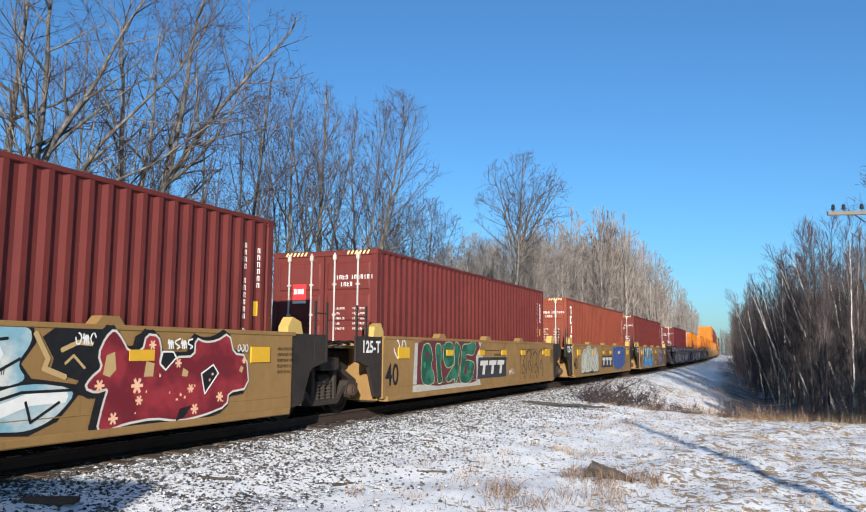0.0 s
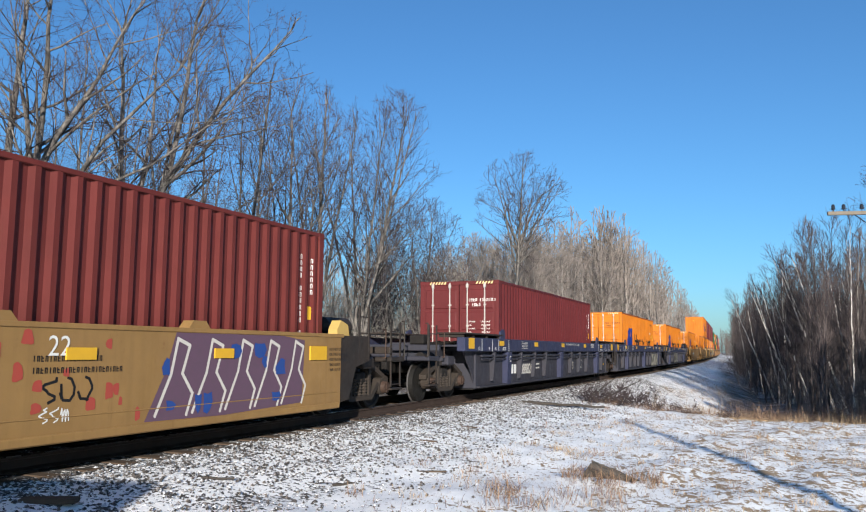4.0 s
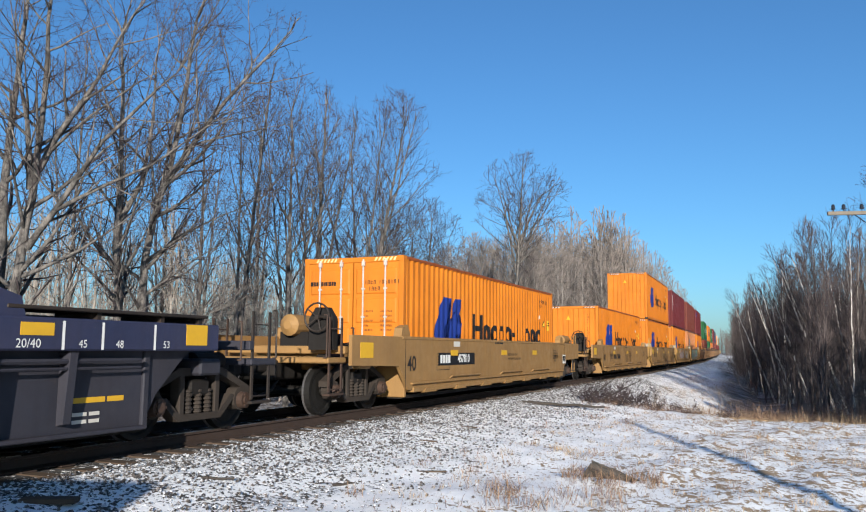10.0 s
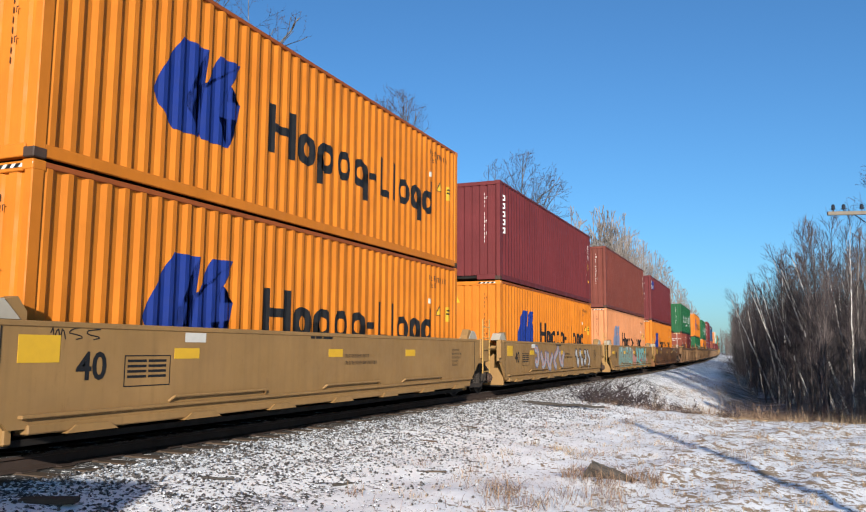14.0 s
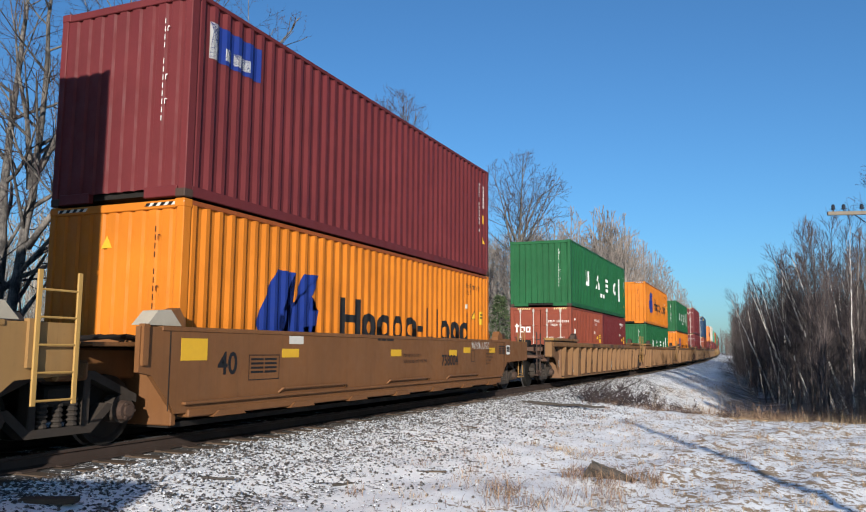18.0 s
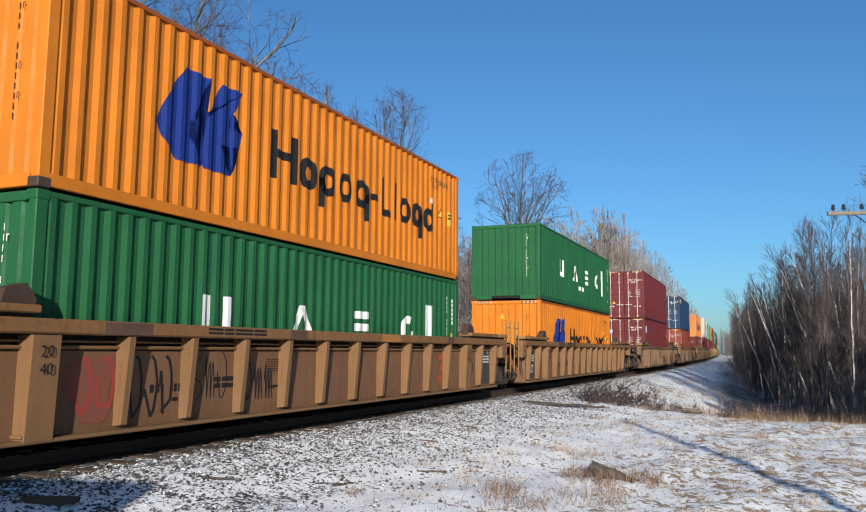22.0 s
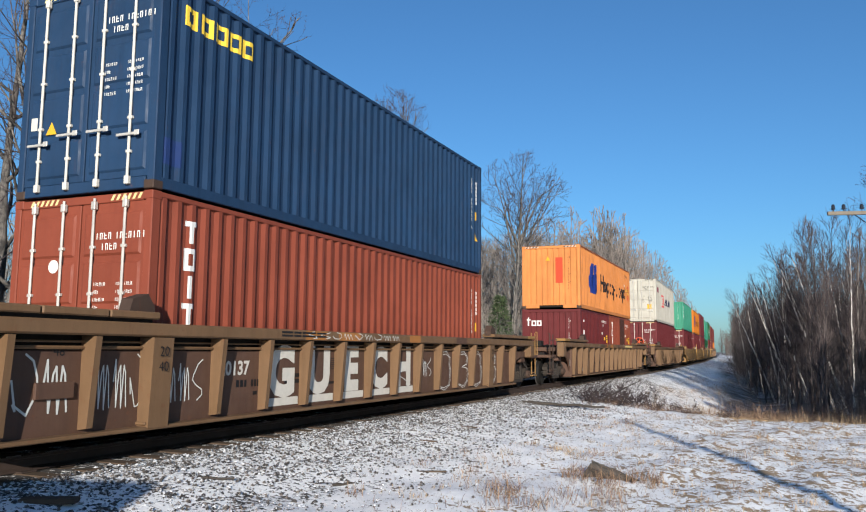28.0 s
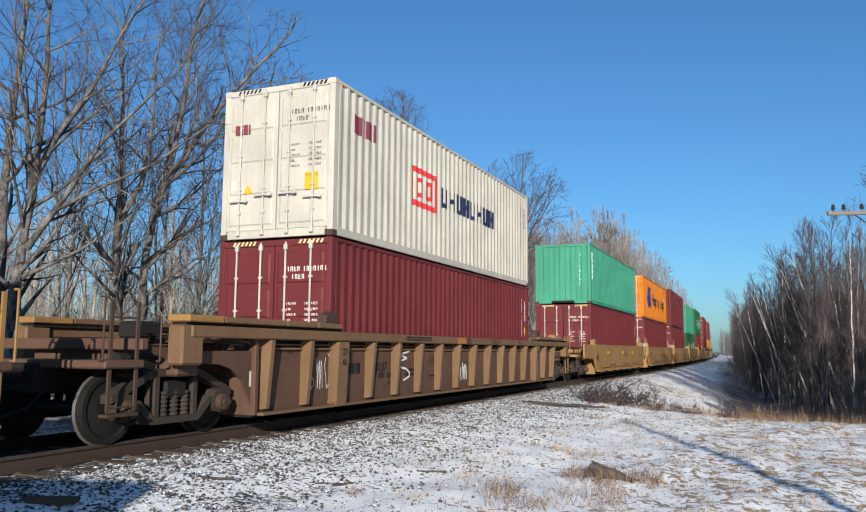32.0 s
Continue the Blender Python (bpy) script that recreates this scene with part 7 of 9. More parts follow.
L_RED = "oxide red ribbed steel container in the well of a car"
L_OR = "orange ribbed steel container with a blue emblem and black lettering"
L_GR = "green ribbed steel container with white block lettering"
TRAIN = [
    # near end, car style, coupled at near end, at far end, lower box, upper box
    (-1.97, "yellow", 0, 0, (REDDISH, "hc", "door", "", L_RED), None),
    (13.72, "yellow", 0, 0, (REDDISH, "hc", "door", "tal", "oxide red container with a red plate on its doors"), None),
    (29.15, "yellow", 0, 0, (BRICK, "hc", "door", "tri", "brick red container with upright white lettering"), None),
    (45.04, "yellow", 0, 1, (REDDISH, "hc", "door", "tal", "oxide red container with a red plate on its doors"), None),
    (66.71, "dark", 1, 0, (MAROON, "hc", "door", "", "dark red ribbed container with yellow labels"), None),
    (86.44, "dark", 0, 0, (ORANGE, "hc", "door", "ship", L_OR), None),
    (106.08, "dark", 0, 1, (ORANGE, "hc", "door", "ship", L_OR), None),
    (128.05, "tan", 1, 1, (ORANGE, "hc", "door", "ship", L_OR), None),
    (148.04, "tan", 1, 0, (ORANGE, "hc", "front", "ship", L_OR), None),
    (163.58, "tan", 0, 0, (ORANGE, "hc", "front", "ship", L_OR), (ORANGE, "hc", "front", "ship", L_OR)),
    (179.10, "tan", 0, 0, (ORANGE, "hc", "front", "ship", L_OR), (WINE, "hc", "front", "upright", "maroon container with small upright white lettering")),
    (194.67, "tan", 0, 0, (PALE_ORANGE, "hc", "front", "ship", "faded orange container with a grey-blue emblem"), (BROWN, "hc", "front", "", "brown-red ribbed container stacked on a faded orange one")),
    (210.22, "tan", 0, 1, (ORANGE, "hc", "front", "ship", L_OR), (WINE, "hc", "front", "box", "maroon container with a blue and white plate")),
    (231.97, "ribbed_tan", 1, 0, ("pair", (BRICK, "20", "door", "tex", "short red container with white lettering"), (MAROON, "20", "door", "", "short dark red container")), (GREEN, "std", "front", "gulf", L_GR)),
    (251.92, "ribbed_tan", 0, 0, (GREEN, "std", "front", "gulf", L_GR), (ORANGE, "std", "front", "ship", L_OR)),
    (271.57, "ribbed_tan", 0, 1, (ORANGE, "std", "front", "ship", L_OR), (GREEN, "std", "front", "gulf", L_GR)),
    (295.27, "brown", 1, 1, (WINE, "hc", "door", "south", "wine red container with a pale blue round label"), (WINE, "hc", "door", "", "wine red smooth-sided container on another")),
    (318.90, "brown", 1, 1, (BRICK, "hc", "door", "tri", "brick red container with upright white lettering"), (BLUE, "hc", "door", "sea", "blue container with yellow lettering stacked on a red one")),
    (342.82, "brown", 1, 1, ("pair", (MAROON, "20", "front", "tex", "short dark red container with white lettering"), (BRICK, "20", "door", "tri", "short brick red container with a dark patch")), (FADED_ORANGE, "std", "front", "ship", "faded orange container with an orange-red label")),
    (366.40, "brown", 1, 1, (WINE, "hc", "door", "", "wine red container under a cream one"), (CREAM, "hc", "door", "rail", "cream container with a red frame emblem and navy lettering")),
    (387.90, "tan", 1, 0, (WINE, "hc", "door", "", "wine red container under a green one"), (MINT, "std", "front", "upright", "sea green container stacked on a red one")),
    (403.45, "tan", 0, 0, (WINE, "hc", "door", "", "wine red container under an orange one"), (ORANGE, "std", "door", "ship", L_OR)),
    (419.00, "tan", 0, 0, (WINE, "hc", "door", "", "wine red container under another"), (WINE, "hc", "front", "", "wine red container stacked on another")),
    (434.55, "tan", 0, 0, (GREEN, "std", "front", "gulf", L_GR), (MINT, "hc", "front", "", "sea green container stacked on a dark green one")),
    (450.10, "tan", 0, 1, (REDDISH, "hc", "front", "", L_RED), (GREEN, "hc", "front", "gulf", L_GR)),
    (471.80, "brown", 1, 0, (REDDISH, "hc", "door", "", L_RED), (REDDISH, "hc", "door", "tal", "oxide red container stacked on another")),
    (491.50, "brown", 0, 1, (ORANGE, "hc", "front", "ship", L_OR), (REDDISH, "hc", "door", "", L_RED)),
]
CAR_LABEL = {"yellow": "yellow plate-sided well car with graffiti and black ends", "dark": "dark blue ribbed well car with grimy panels", "tan": "dusty tan plate-sided well car", "ribbed_tan": "dull tan ribbed well car with rusty side sheets", "brown": "rusty brown ribbed well car with worn yellow rails"}
MARKS = {}
GS = 1.5


def slab_logo(root, u0, u1, z0, z1):
    """A trade mark kept to a dark slab and white blocks."""
    part("emblem_slab", sheet([[(u0, z0), (u1, z0), (u1, z1), (u0 + 0.08, z1)]]), flat("charcoal_mark", (0.03, 0.03, 0.035)), root, "charcoal slab", at=face_side(0, 0, GS + 0.004))
    w, polys = (u1 - u0 - 0.3) / 3, []
    for i in range(3):
        a = u0 + 0.15 + i * w
        polys += [[(a + 0.05, z1 - 0.2), (a + w - 0.05, z1 - 0.2), (a + w - 0.02, z1 - 0.08), (a + 0.08, z1 - 0.08)], [(a + w * 0.3, z0 + 0.1), (a + w * 0.58, z0 + 0.1), (a + w * 0.68, z1 - 0.2), (a + w * 0.4, z1 - 0.2)]]
    part("emblem_block", sheet(polys), M_GREY, root, "grey-white blocks", at=face_side(0, 0, GS + 0.008))


def soft(poly, rounds=2):
    """The same outline with its corners rounded off."""
    for _ in range(rounds):
        out = []
        for (a, b), (c, d) in zip(poly, poly[1:] + poly[:1]):
            out += [(a * 0.78 + c * 0.22, b * 0.78 + d * 0.22), (a * 0.22 + c * 0.78, b * 0.22 + d * 0.78)]
        poly = out
    return poly


def fade(name, a, b, scale=2.6):
    """Spray paint that drifts from one colour to another, with overspray and grime."""
    if name in MATS:
        return MATS[name]
    n = Nodes(name)
    c = n.mix(n.ramp(n.noise(scale, 3, 0.5), [(0.42, 0.0), (0.62, 1.0)]), a, b)
    c = n.mix(n.ramp(n.noise(11.0, 6, 0.7), [(0.45, 0.0), (0.8, 0.5)]), c, tuple(0.5 * q + 0.02 for q in a))
    n.p.inputs["Specular IOR Level"].default_value = 0.22
    MATS[name] = n.done(c, 0.6)
    return MATS[name]


def rim(poly, t):
    """A sprayed line round a closed shape."""
    return fat_line(poly + poly[:1], t, 5)


def star(u, z, r):
    """A small star of four crossing strokes."""
    return [q for k in range(3) for q in line_poly([(u - r * math.cos(1.05 * k), z - r * math.sin(1.05 * k)), (u + r * math.cos(1.05 * k), z + r * math.sin(1.05 * k))], r * 0.5)]


def end_signs(root):
    """The wide reflective panels near both ends of a yellow car."""
    reflectors(root, (-5.45, 5.5), 1.1, GS + 0.018, 0.5, 0.22)


def mark_0(root):
    r = random.Random(1)
    tan, peach = flat("ochre_line_spray", (0.4, 0.27, 0.12)), flat("peach_spray", (0.7, 0.4, 0.25))
    # pale blue and white forms with dark veins
    forms = [[(-1.3, 0.45), (-0.9, 1.3), (-0.2, 1.1), (0.1, 0.6), (-0.4, 0.35)], [(0.0, 0.4), (0.2, 1.2), (0.9, 1.38), (1.55, 1.38), (1.59, 1.22), (1.42, 1.0), (1.56, 0.84), (1.26, 0.77), (0.8, 0.9), (0.7, 0.5)],
             [(0.6, 0.38), (1.0, 0.68), (1.56, 0.82), (2.21, 0.73), (1.92, 0.44), (1.6, 0.33), (1.2, 0.36)]]
    veins = [q for line in ([(0.2, 0.5), (0.5, 0.95), (0.9, 1.2), (1.3, 1.25)], [(0.9, 0.6), (1.15, 0.9), (1.45, 1.05)], [(1.0, 0.6), (1.5, 0.72), (2.1, 0.72)], [(-1.0, 0.5), (-0.6, 1.0), (-0.3, 0.9)], [(1.55, 0.62), (1.62, 0.42), (1.95, 0.6)]) for q in fat_line(line, 0.03)]
    glow = [q for line in ([(0.25, 0.65), (0.6, 1.05), (1.2, 1.1)], [(1.1, 0.5), (1.6, 0.65), (2.0, 0.66)], [(-0.9, 0.7), (-0.5, 0.8)]) for q in fat_line(line, 0.13)]
    spray(root, [([q for p in forms for q in rim(p, 0.08)], M_BLACK, ""), ([soft(p) for p in forms], fade("pale_blue_fade", (0.17, 0.32, 0.38), (0.5, 0.5, 0.46), 1.8), "pale blue and white graffiti"), (glow, M_WHITE, ""), (veins, M_BLACK, "")], GS)
    night = [(1.7, 1.27), (1.9, 1.4), (2.6, 1.41), (2.5, 1.19), (2.5, 0.7), (2.24, 0.8), (2.06, 0.85), (1.81, 0.91), (1.85, 1.05)]
    spray(root, [([night], M_BLACK, "black backing of the graffiti"), (fat_line([(1.62, 1.3), (1.78, 1.05), (1.74, 0.95), (2.0, 0.86)], 0.06) + fat_line([(1.95, 1.14), (2.15, 1.22), (2.4, 1.2)], 0.05) + fat_line([(2.0, 1.0), (2.1, 1.08), (2.25, 0.95)], 0.03), tan, ""), (scrawl(r, 2.1, 2.4, 1.2, 1.32, 3, 0.018), M_WHITE, "")], GS + 0.007)
    body = [(2.47, 0.25), (2.54, 0.54), (2.61, 0.73), (2.42, 0.69), (2.28, 0.74), (2.35, 0.83), (2.51, 0.94), (2.44, 1.09), (2.53, 1.27), (2.64, 1.36), (2.75, 1.26), (2.86, 1.11), (3.1, 1.12), (3.15, 1.31), (3.33, 1.3), (3.39, 1.14), (3.36, 0.97),
            (3.48, 0.89), (3.64, 1.04), (4.01, 1.05), (4.02, 1.28), (4.19, 1.23), (4.43, 1.25), (4.68, 1.36), (4.79, 1.08), (5.07, 1.06), (5.15, 0.63), (4.7, 0.59), (4.68, 0.41), (4.22, 0.32), (3.76, 0.28), (3.33, 0.35), (2.86, 0.32), (2.64, 0.27)]
    body = soft(body, 1)
    shade = [(max(2.2, u - 0.06), z) for u, z in body]
    cuts = [[(4.14, 0.84), (4.37, 0.95), (4.48, 0.84), (4.22, 0.58)], [(2.9, 1.1), (3.02, 1.1), (3.06, 1.34), (2.96, 1.3)], [(3.38, 0.98), (3.48, 0.9), (3.66, 1.05), (3.6, 1.12), (3.42, 1.12)], [(3.7, 0.27), (3.76, 0.42), (3.98, 0.45), (3.86, 0.32)]]
    slots = [[(3.77, 0.82), (3.79, 0.92), (3.89, 0.88), (3.87, 0.81)], [(3.12, 0.83), (3.15, 1.01), (3.29, 0.98), (3.27, 0.83)], [(2.5, 0.87), (2.54, 1.08), (2.66, 1.12), (2.69, 0.92), (2.6, 0.84)], [(4.92, 0.86), (4.96, 0.93), (5.02, 0.9), (4.98, 0.83)]]
    stars = [q for u, z, k in ((2.46, 0.75, 0.06), (3.02, 0.73, 0.08), (3.06, 0.56, 0.05), (3.7, 0.98, 0.05), (3.94, 0.66, 0.05), (4.52, 0.53, 0.06), (4.03, 0.4, 0.06), (2.68, 0.38, 0.06), (5.02, 1.0, 0.04), (3.24, 1.2, 0.05)) for q in star(u, z, k)]
    spray(root, [(rim(shade, 0.15), M_BLACK, "black, white and crimson graffiti"), (rim(body, 0.055), M_GREY, ""), ([body], fade("crimson_spray_fade", (0.12, 0.01, 0.016), (0.24, 0.022, 0.03)), "crimson graffiti with pale stars"), (cuts, M_BLACK, ""), (rim(cuts[0], 0.02) + rim(cuts[2], 0.02), M_WHITE, ""), (slots, tan, ""), (stars + specks(r, 2.9, 4.6, 0.4, 0.85, 12, 0.03), peach, "")], GS + 0.012)
    spray(root, [(scrawl(r, 3.48, 3.95, 1.16, 1.28, 4, 0.02) + scrawl(r, 4.85, 5.1, 1.12, 1.22, 3, 0.015), M_WHITE, "small white tag")], GS + 0.03)
    reflectors(root, (3.08,), 1.08, GS + 0.022)
    reflectors(root, (-5.45, 5.42), 1.08, GS + 0.018, 0.45, 0.22)


def mark_1(root):
    r = random.Random(2)
    maroon, line = flat("maroon_spray", (0.1, 0.018, 0.025), 0.6, 0.4), flat("pale_lime_line", (0.45, 0.45, 0.25))
    ground = [(-5.0, 0.3), (-4.9, 1.3), (-0.75, 1.4), (-1.0, 1.2), (-0.7, 1.05), (-1.1, 0.6), (-0.9, 0.3)]
    back = [(-4.8, 0.45), (-4.75, 1.3), (-4.2, 1.4), (-3.07, 1.38), (-2.65, 1.41), (-1.48, 1.37), (-1.11, 1.39), (-0.96, 1.24), (-1.27, 1.0), (-1.21, 0.74), (-1.23, 0.41), (-1.62, 0.37), (-2.5, 0.41), (-3.6, 0.38)]
    fat = [[(-2.21, 1.3), (-1.73, 1.3), (-1.44, 1.4), (-1.22, 1.27), (-1.45, 1.02), (-1.96, 1.09), (-1.98, 0.89), (-1.87, 0.93), (-1.4, 0.87), (-1.37, 0.77), (-1.62, 0.37), (-2.39, 0.4), (-2.31, 0.78)],
           [(-3.3, 1.33), (-2.87, 1.34), (-2.78, 1.22), (-2.71, 0.93), (-2.83, 0.8), (-3.2, 0.75), (-3.4, 1.0)], [(-2.64, 1.38), (-2.33, 1.25), (-2.36, 1.13), (-2.53, 0.79), (-2.7, 0.82), (-2.69, 1.16)],
           [(-3.2, 0.55), (-2.54, 0.93), (-2.36, 0.72), (-2.57, 0.44), (-2.67, 0.39), (-2.71, 0.54), (-3.1, 0.42)], [(-4.6, 0.5), (-4.55, 1.25), (-4.15, 1.32), (-3.95, 1.0), (-4.1, 0.85), (-3.8, 0.5), (-4.2, 0.4)], [(-3.85, 1.3), (-3.5, 1.3), (-3.55, 0.8), (-3.4, 0.45), (-3.7, 0.42), (-3.75, 0.8)]]
    fat = [soft(p) for p in fat]
    holes = [[(-2.1, 0.6), (-2.03, 0.8), (-1.86, 0.81), (-1.92, 0.59)], [(-4.35, 1.0), (-4.3, 1.14), (-4.15, 1.1), (-4.2, 0.96)]]
    spray(root, [([ground], flat("chalky_grey_spray", (0.4, 0.38, 0.34), 0.7, 0.7), "chalky ground of the graffiti"), ([back], maroon, "maroon backing of the graffiti"), ([q for p in fat for q in rim(p, 0.03)], line, ""), (fat, fade("deep_green_fade", (0.008, 0.062, 0.038), (0.03, 0.14, 0.085)), "dark green graffiti with pale rims"), (holes, maroon, ""), (specks(r, -4.5, -1.4, 0.5, 1.25, 9, 0.14), flat("mid_green_spray", (0.03, 0.15, 0.09), 0.6, 0.5), "")], GS)
    slab_logo(root, -1.16, 1.16, 0.45, 0.98)
    loops = []
    for k in range(4):
        u = 2.75 + 0.66 * k
        tall = 1.14 + 0.06 * (k % 2)
        loops += fat_line([(u - 0.3 - 0.08 * (k % 2), 0.3), (u - 0.28, 0.7), (u - 0.26, tall - 0.1), (u, tall), (u + 0.22, tall - 0.12), (u + 0.05, 0.84), (u + 0.24, 0.62), (u + 0.1, 0.34)], 0.045)
        loops += fat_line([(u + 0.1 * math.cos(0.9 * q), 0.62 + 0.1 * (k % 2) + 0.14 * math.sin(0.9 * q)) for q in range(7)], 0.035)
    spray(root, [(loops + scrawl(r, 4.9, 5.5, 1.12, 1.26, 4, 0.02), M_BLACK, "black looped tag"), (scrawl(r, -5.9, -5.3, 1.0, 1.35, 2, 0.035) + scrawl(r, 1.4, 1.9, 0.5, 0.66, 3, 0.014), M_WHITE, "")], GS)
    part("access_panel", sheet(line_poly([(-0.95, 1.38), (-0.7, 1.16), (0.85, 1.16), (1.2, 1.38)], 0.014) + line_poly([(2.1, 1.38), (2.35, 1.2), (4.3, 1.2)], 0.012)), M_BLACK, root, at=face_side(0, 0, GS + 0.004))
    reflectors(root, (-3.0, -0.85, 0.95, 2.75, 5.1), 1.1, GS + 0.018)
    end_signs(root)


def mark_2(root):
    r = random.Random(3)
    silver = flat("silver_spray", (0.42, 0.41, 0.36), 0.6, 0.5)
    body = [(-4.99, 0.34), (-5.0, 0.52), (-4.85, 0.82), (-4.88, 0.95), (-4.69, 1.0), (-4.49, 1.17), (-4.21, 1.1), (-3.87, 1.29), (-3.38, 1.28), (-3.24, 1.14), (-2.68, 1.14), (-2.39, 1.23), (-2.15, 1.21), (-2.15, 1.03), (-1.82, 1.01), (-1.71, 0.47),
            (-1.95, 0.3), (-2.42, 0.35), (-2.63, 0.3), (-2.99, 0.39), (-3.99, 0.3), (-4.44, 0.38), (-4.69, 0.3)]
    body = soft(body, 1)
    veins = [[(-4.68, 0.96), (-4.57, 0.78), (-4.71, 0.61), (-4.85, 0.44)], [(-4.48, 1.07), (-4.04, 1.1), (-3.61, 1.0), (-4.02, 0.8), (-4.12, 0.58), (-4.38, 0.38)], [(-3.56, 1.22), (-3.42, 0.86), (-3.65, 0.56), (-3.5, 0.4)], [(-3.23, 1.1), (-3.01, 0.69), (-3.2, 0.46), (-2.85, 0.36)],
             [(-2.38, 1.06), (-2.51, 0.72), (-1.87, 0.34)], [(-2.9, 0.95), (-2.7, 1.02), (-2.6, 0.85), (-2.8, 0.66), (-2.6, 0.45)], [(-3.95, 0.95), (-3.85, 0.7), (-3.98, 0.5)], [(-2.1, 0.95), (-2.0, 0.6), (-1.8, 0.5)]]
    spray(root, [(rim([(u, z) for u, z in body], 0.17), silver, ""), (rim([(u + 0.02, z - 0.03) for u, z in body], 0.11), M_BLACK, "silver graffiti with black rims"), ([body], silver, "silver graffiti with black strokes"), ([[(-3.47, 1.26), (-3.24, 1.26), (-3.29, 0.94), (-3.45, 0.92)], [(-3.6, 0.7), (-3.4, 0.72), (-3.45, 0.5), (-3.62, 0.52)]], flat("pale_lime_spray", (0.3, 0.4, 0.14), 0.6, 0.5), ""), ([q for p in veins for q in fat_line(p, 0.04)], M_BLACK, ""), ([q for p in veins for q in line_poly([(u + 0.05, z + 0.02) for u, z in p], 0.018)], M_WHITE, "")], GS)
    slab_logo(root, -1.15, 1.4, 0.45, 0.96)
    patch = [(1.6, 0.5), (1.52, 0.9), (1.6, 1.36), (2.2, 1.3), (2.3, 1.38), (4.6, 1.38), (4.72, 1.1), (4.68, 0.62), (4.35, 0.45), (3.7, 0.4), (3.55, 0.3), (3.1, 0.38), (2.85, 0.27), (2.55, 0.27), (2.4, 0.42), (2.1, 0.32), (1.9, 0.42)]
    loops = [[(1.7, 1.25), (1.62, 0.7), (1.85, 0.48), (2.05, 0.75), (2.1, 1.2), (2.3, 1.0), (2.25, 0.5), (2.0, 0.38)], [(2.3, 1.32), (2.75, 1.1), (2.7, 0.62), (2.35, 0.5), (2.4, 0.9), (2.6, 1.25)], [(3.0, 1.3), (2.85, 0.85), (3.15, 0.7), (3.1, 0.42), (2.8, 0.42), (2.75, 0.62)], [(3.1, 0.95), (3.45, 1.05), (3.4, 1.3), (3.15, 1.3)], [(3.2, 0.9), (3.4, 0.6), (3.25, 0.4)],
             [(3.75, 0.5), (3.8, 0.9), (3.65, 0.95), (3.7, 1.15), (4.0, 1.25), (4.6, 1.05)], [(4.1, 1.3), (4.2, 1.15), (4.35, 1.3), (4.5, 1.22)], [(3.95, 0.7), (4.1, 0.85), (4.05, 0.55), (4.3, 0.55), (4.25, 0.95)], [(4.4, 0.5), (4.45, 0.95)], [(4.25, 0.75), (4.62, 0.8)]]
    dashes = [[(u, z), (u + 0.14, z + 0.03)] for u, z in ((1.68, 1.1), (1.68, 0.95), (1.68, 0.8), (2.42, 1.2), (2.45, 1.05), (2.5, 0.9), (2.5, 0.72), (2.12, 0.62), (2.15, 0.5), (3.0, 1.0), (3.2, 0.8), (2.9, 0.55), (2.3, 1.3))]
    pale_line = flat("pale_blue_line", (0.26, 0.31, 0.4), 0.7, 0.5)
    spray(root, [(fat_line([(1.9, 0.45), (1.95, 0.28), (2.3, 0.27), (2.5, 0.4)], 0.04) + fat_line([(3.5, 0.4), (3.65, 0.27), (3.9, 0.38)], 0.04), flat("dark_brown_line", (0.05, 0.025, 0.02)), ""), (rim(soft(patch, 1), 0.03), pale_line, ""), ([soft(patch, 1)], M_ROYAL, "royal blue patch with thin pale loops"), ([q for p in loops for q in fat_line(p, 0.016)] + [q for p in dashes for q in fat_line(p, 0.014)], pale_line, "")], GS)
    spray(root, [(scrawl(r, 5.0, 5.35, 0.45, 0.85, 3, 0.015), M_BLACK, "thin black drawing"), (scrawl(r, 5.15, 5.6, 1.2, 1.34, 4, 0.012), M_WHITE, "")], GS)
    reflectors(root, (-2.85, -0.6, 0.95, 3.1), 1.1, GS + 0.018)
    end_signs(root)
    part("access_panel", sheet(line_poly([(-0.9, 1.38), (-0.6, 1.14), (0.9, 1.14), (1.2, 1.38)], 0.014)), M_BLACK, root, at=face_side(0, 0, GS + 0.004))


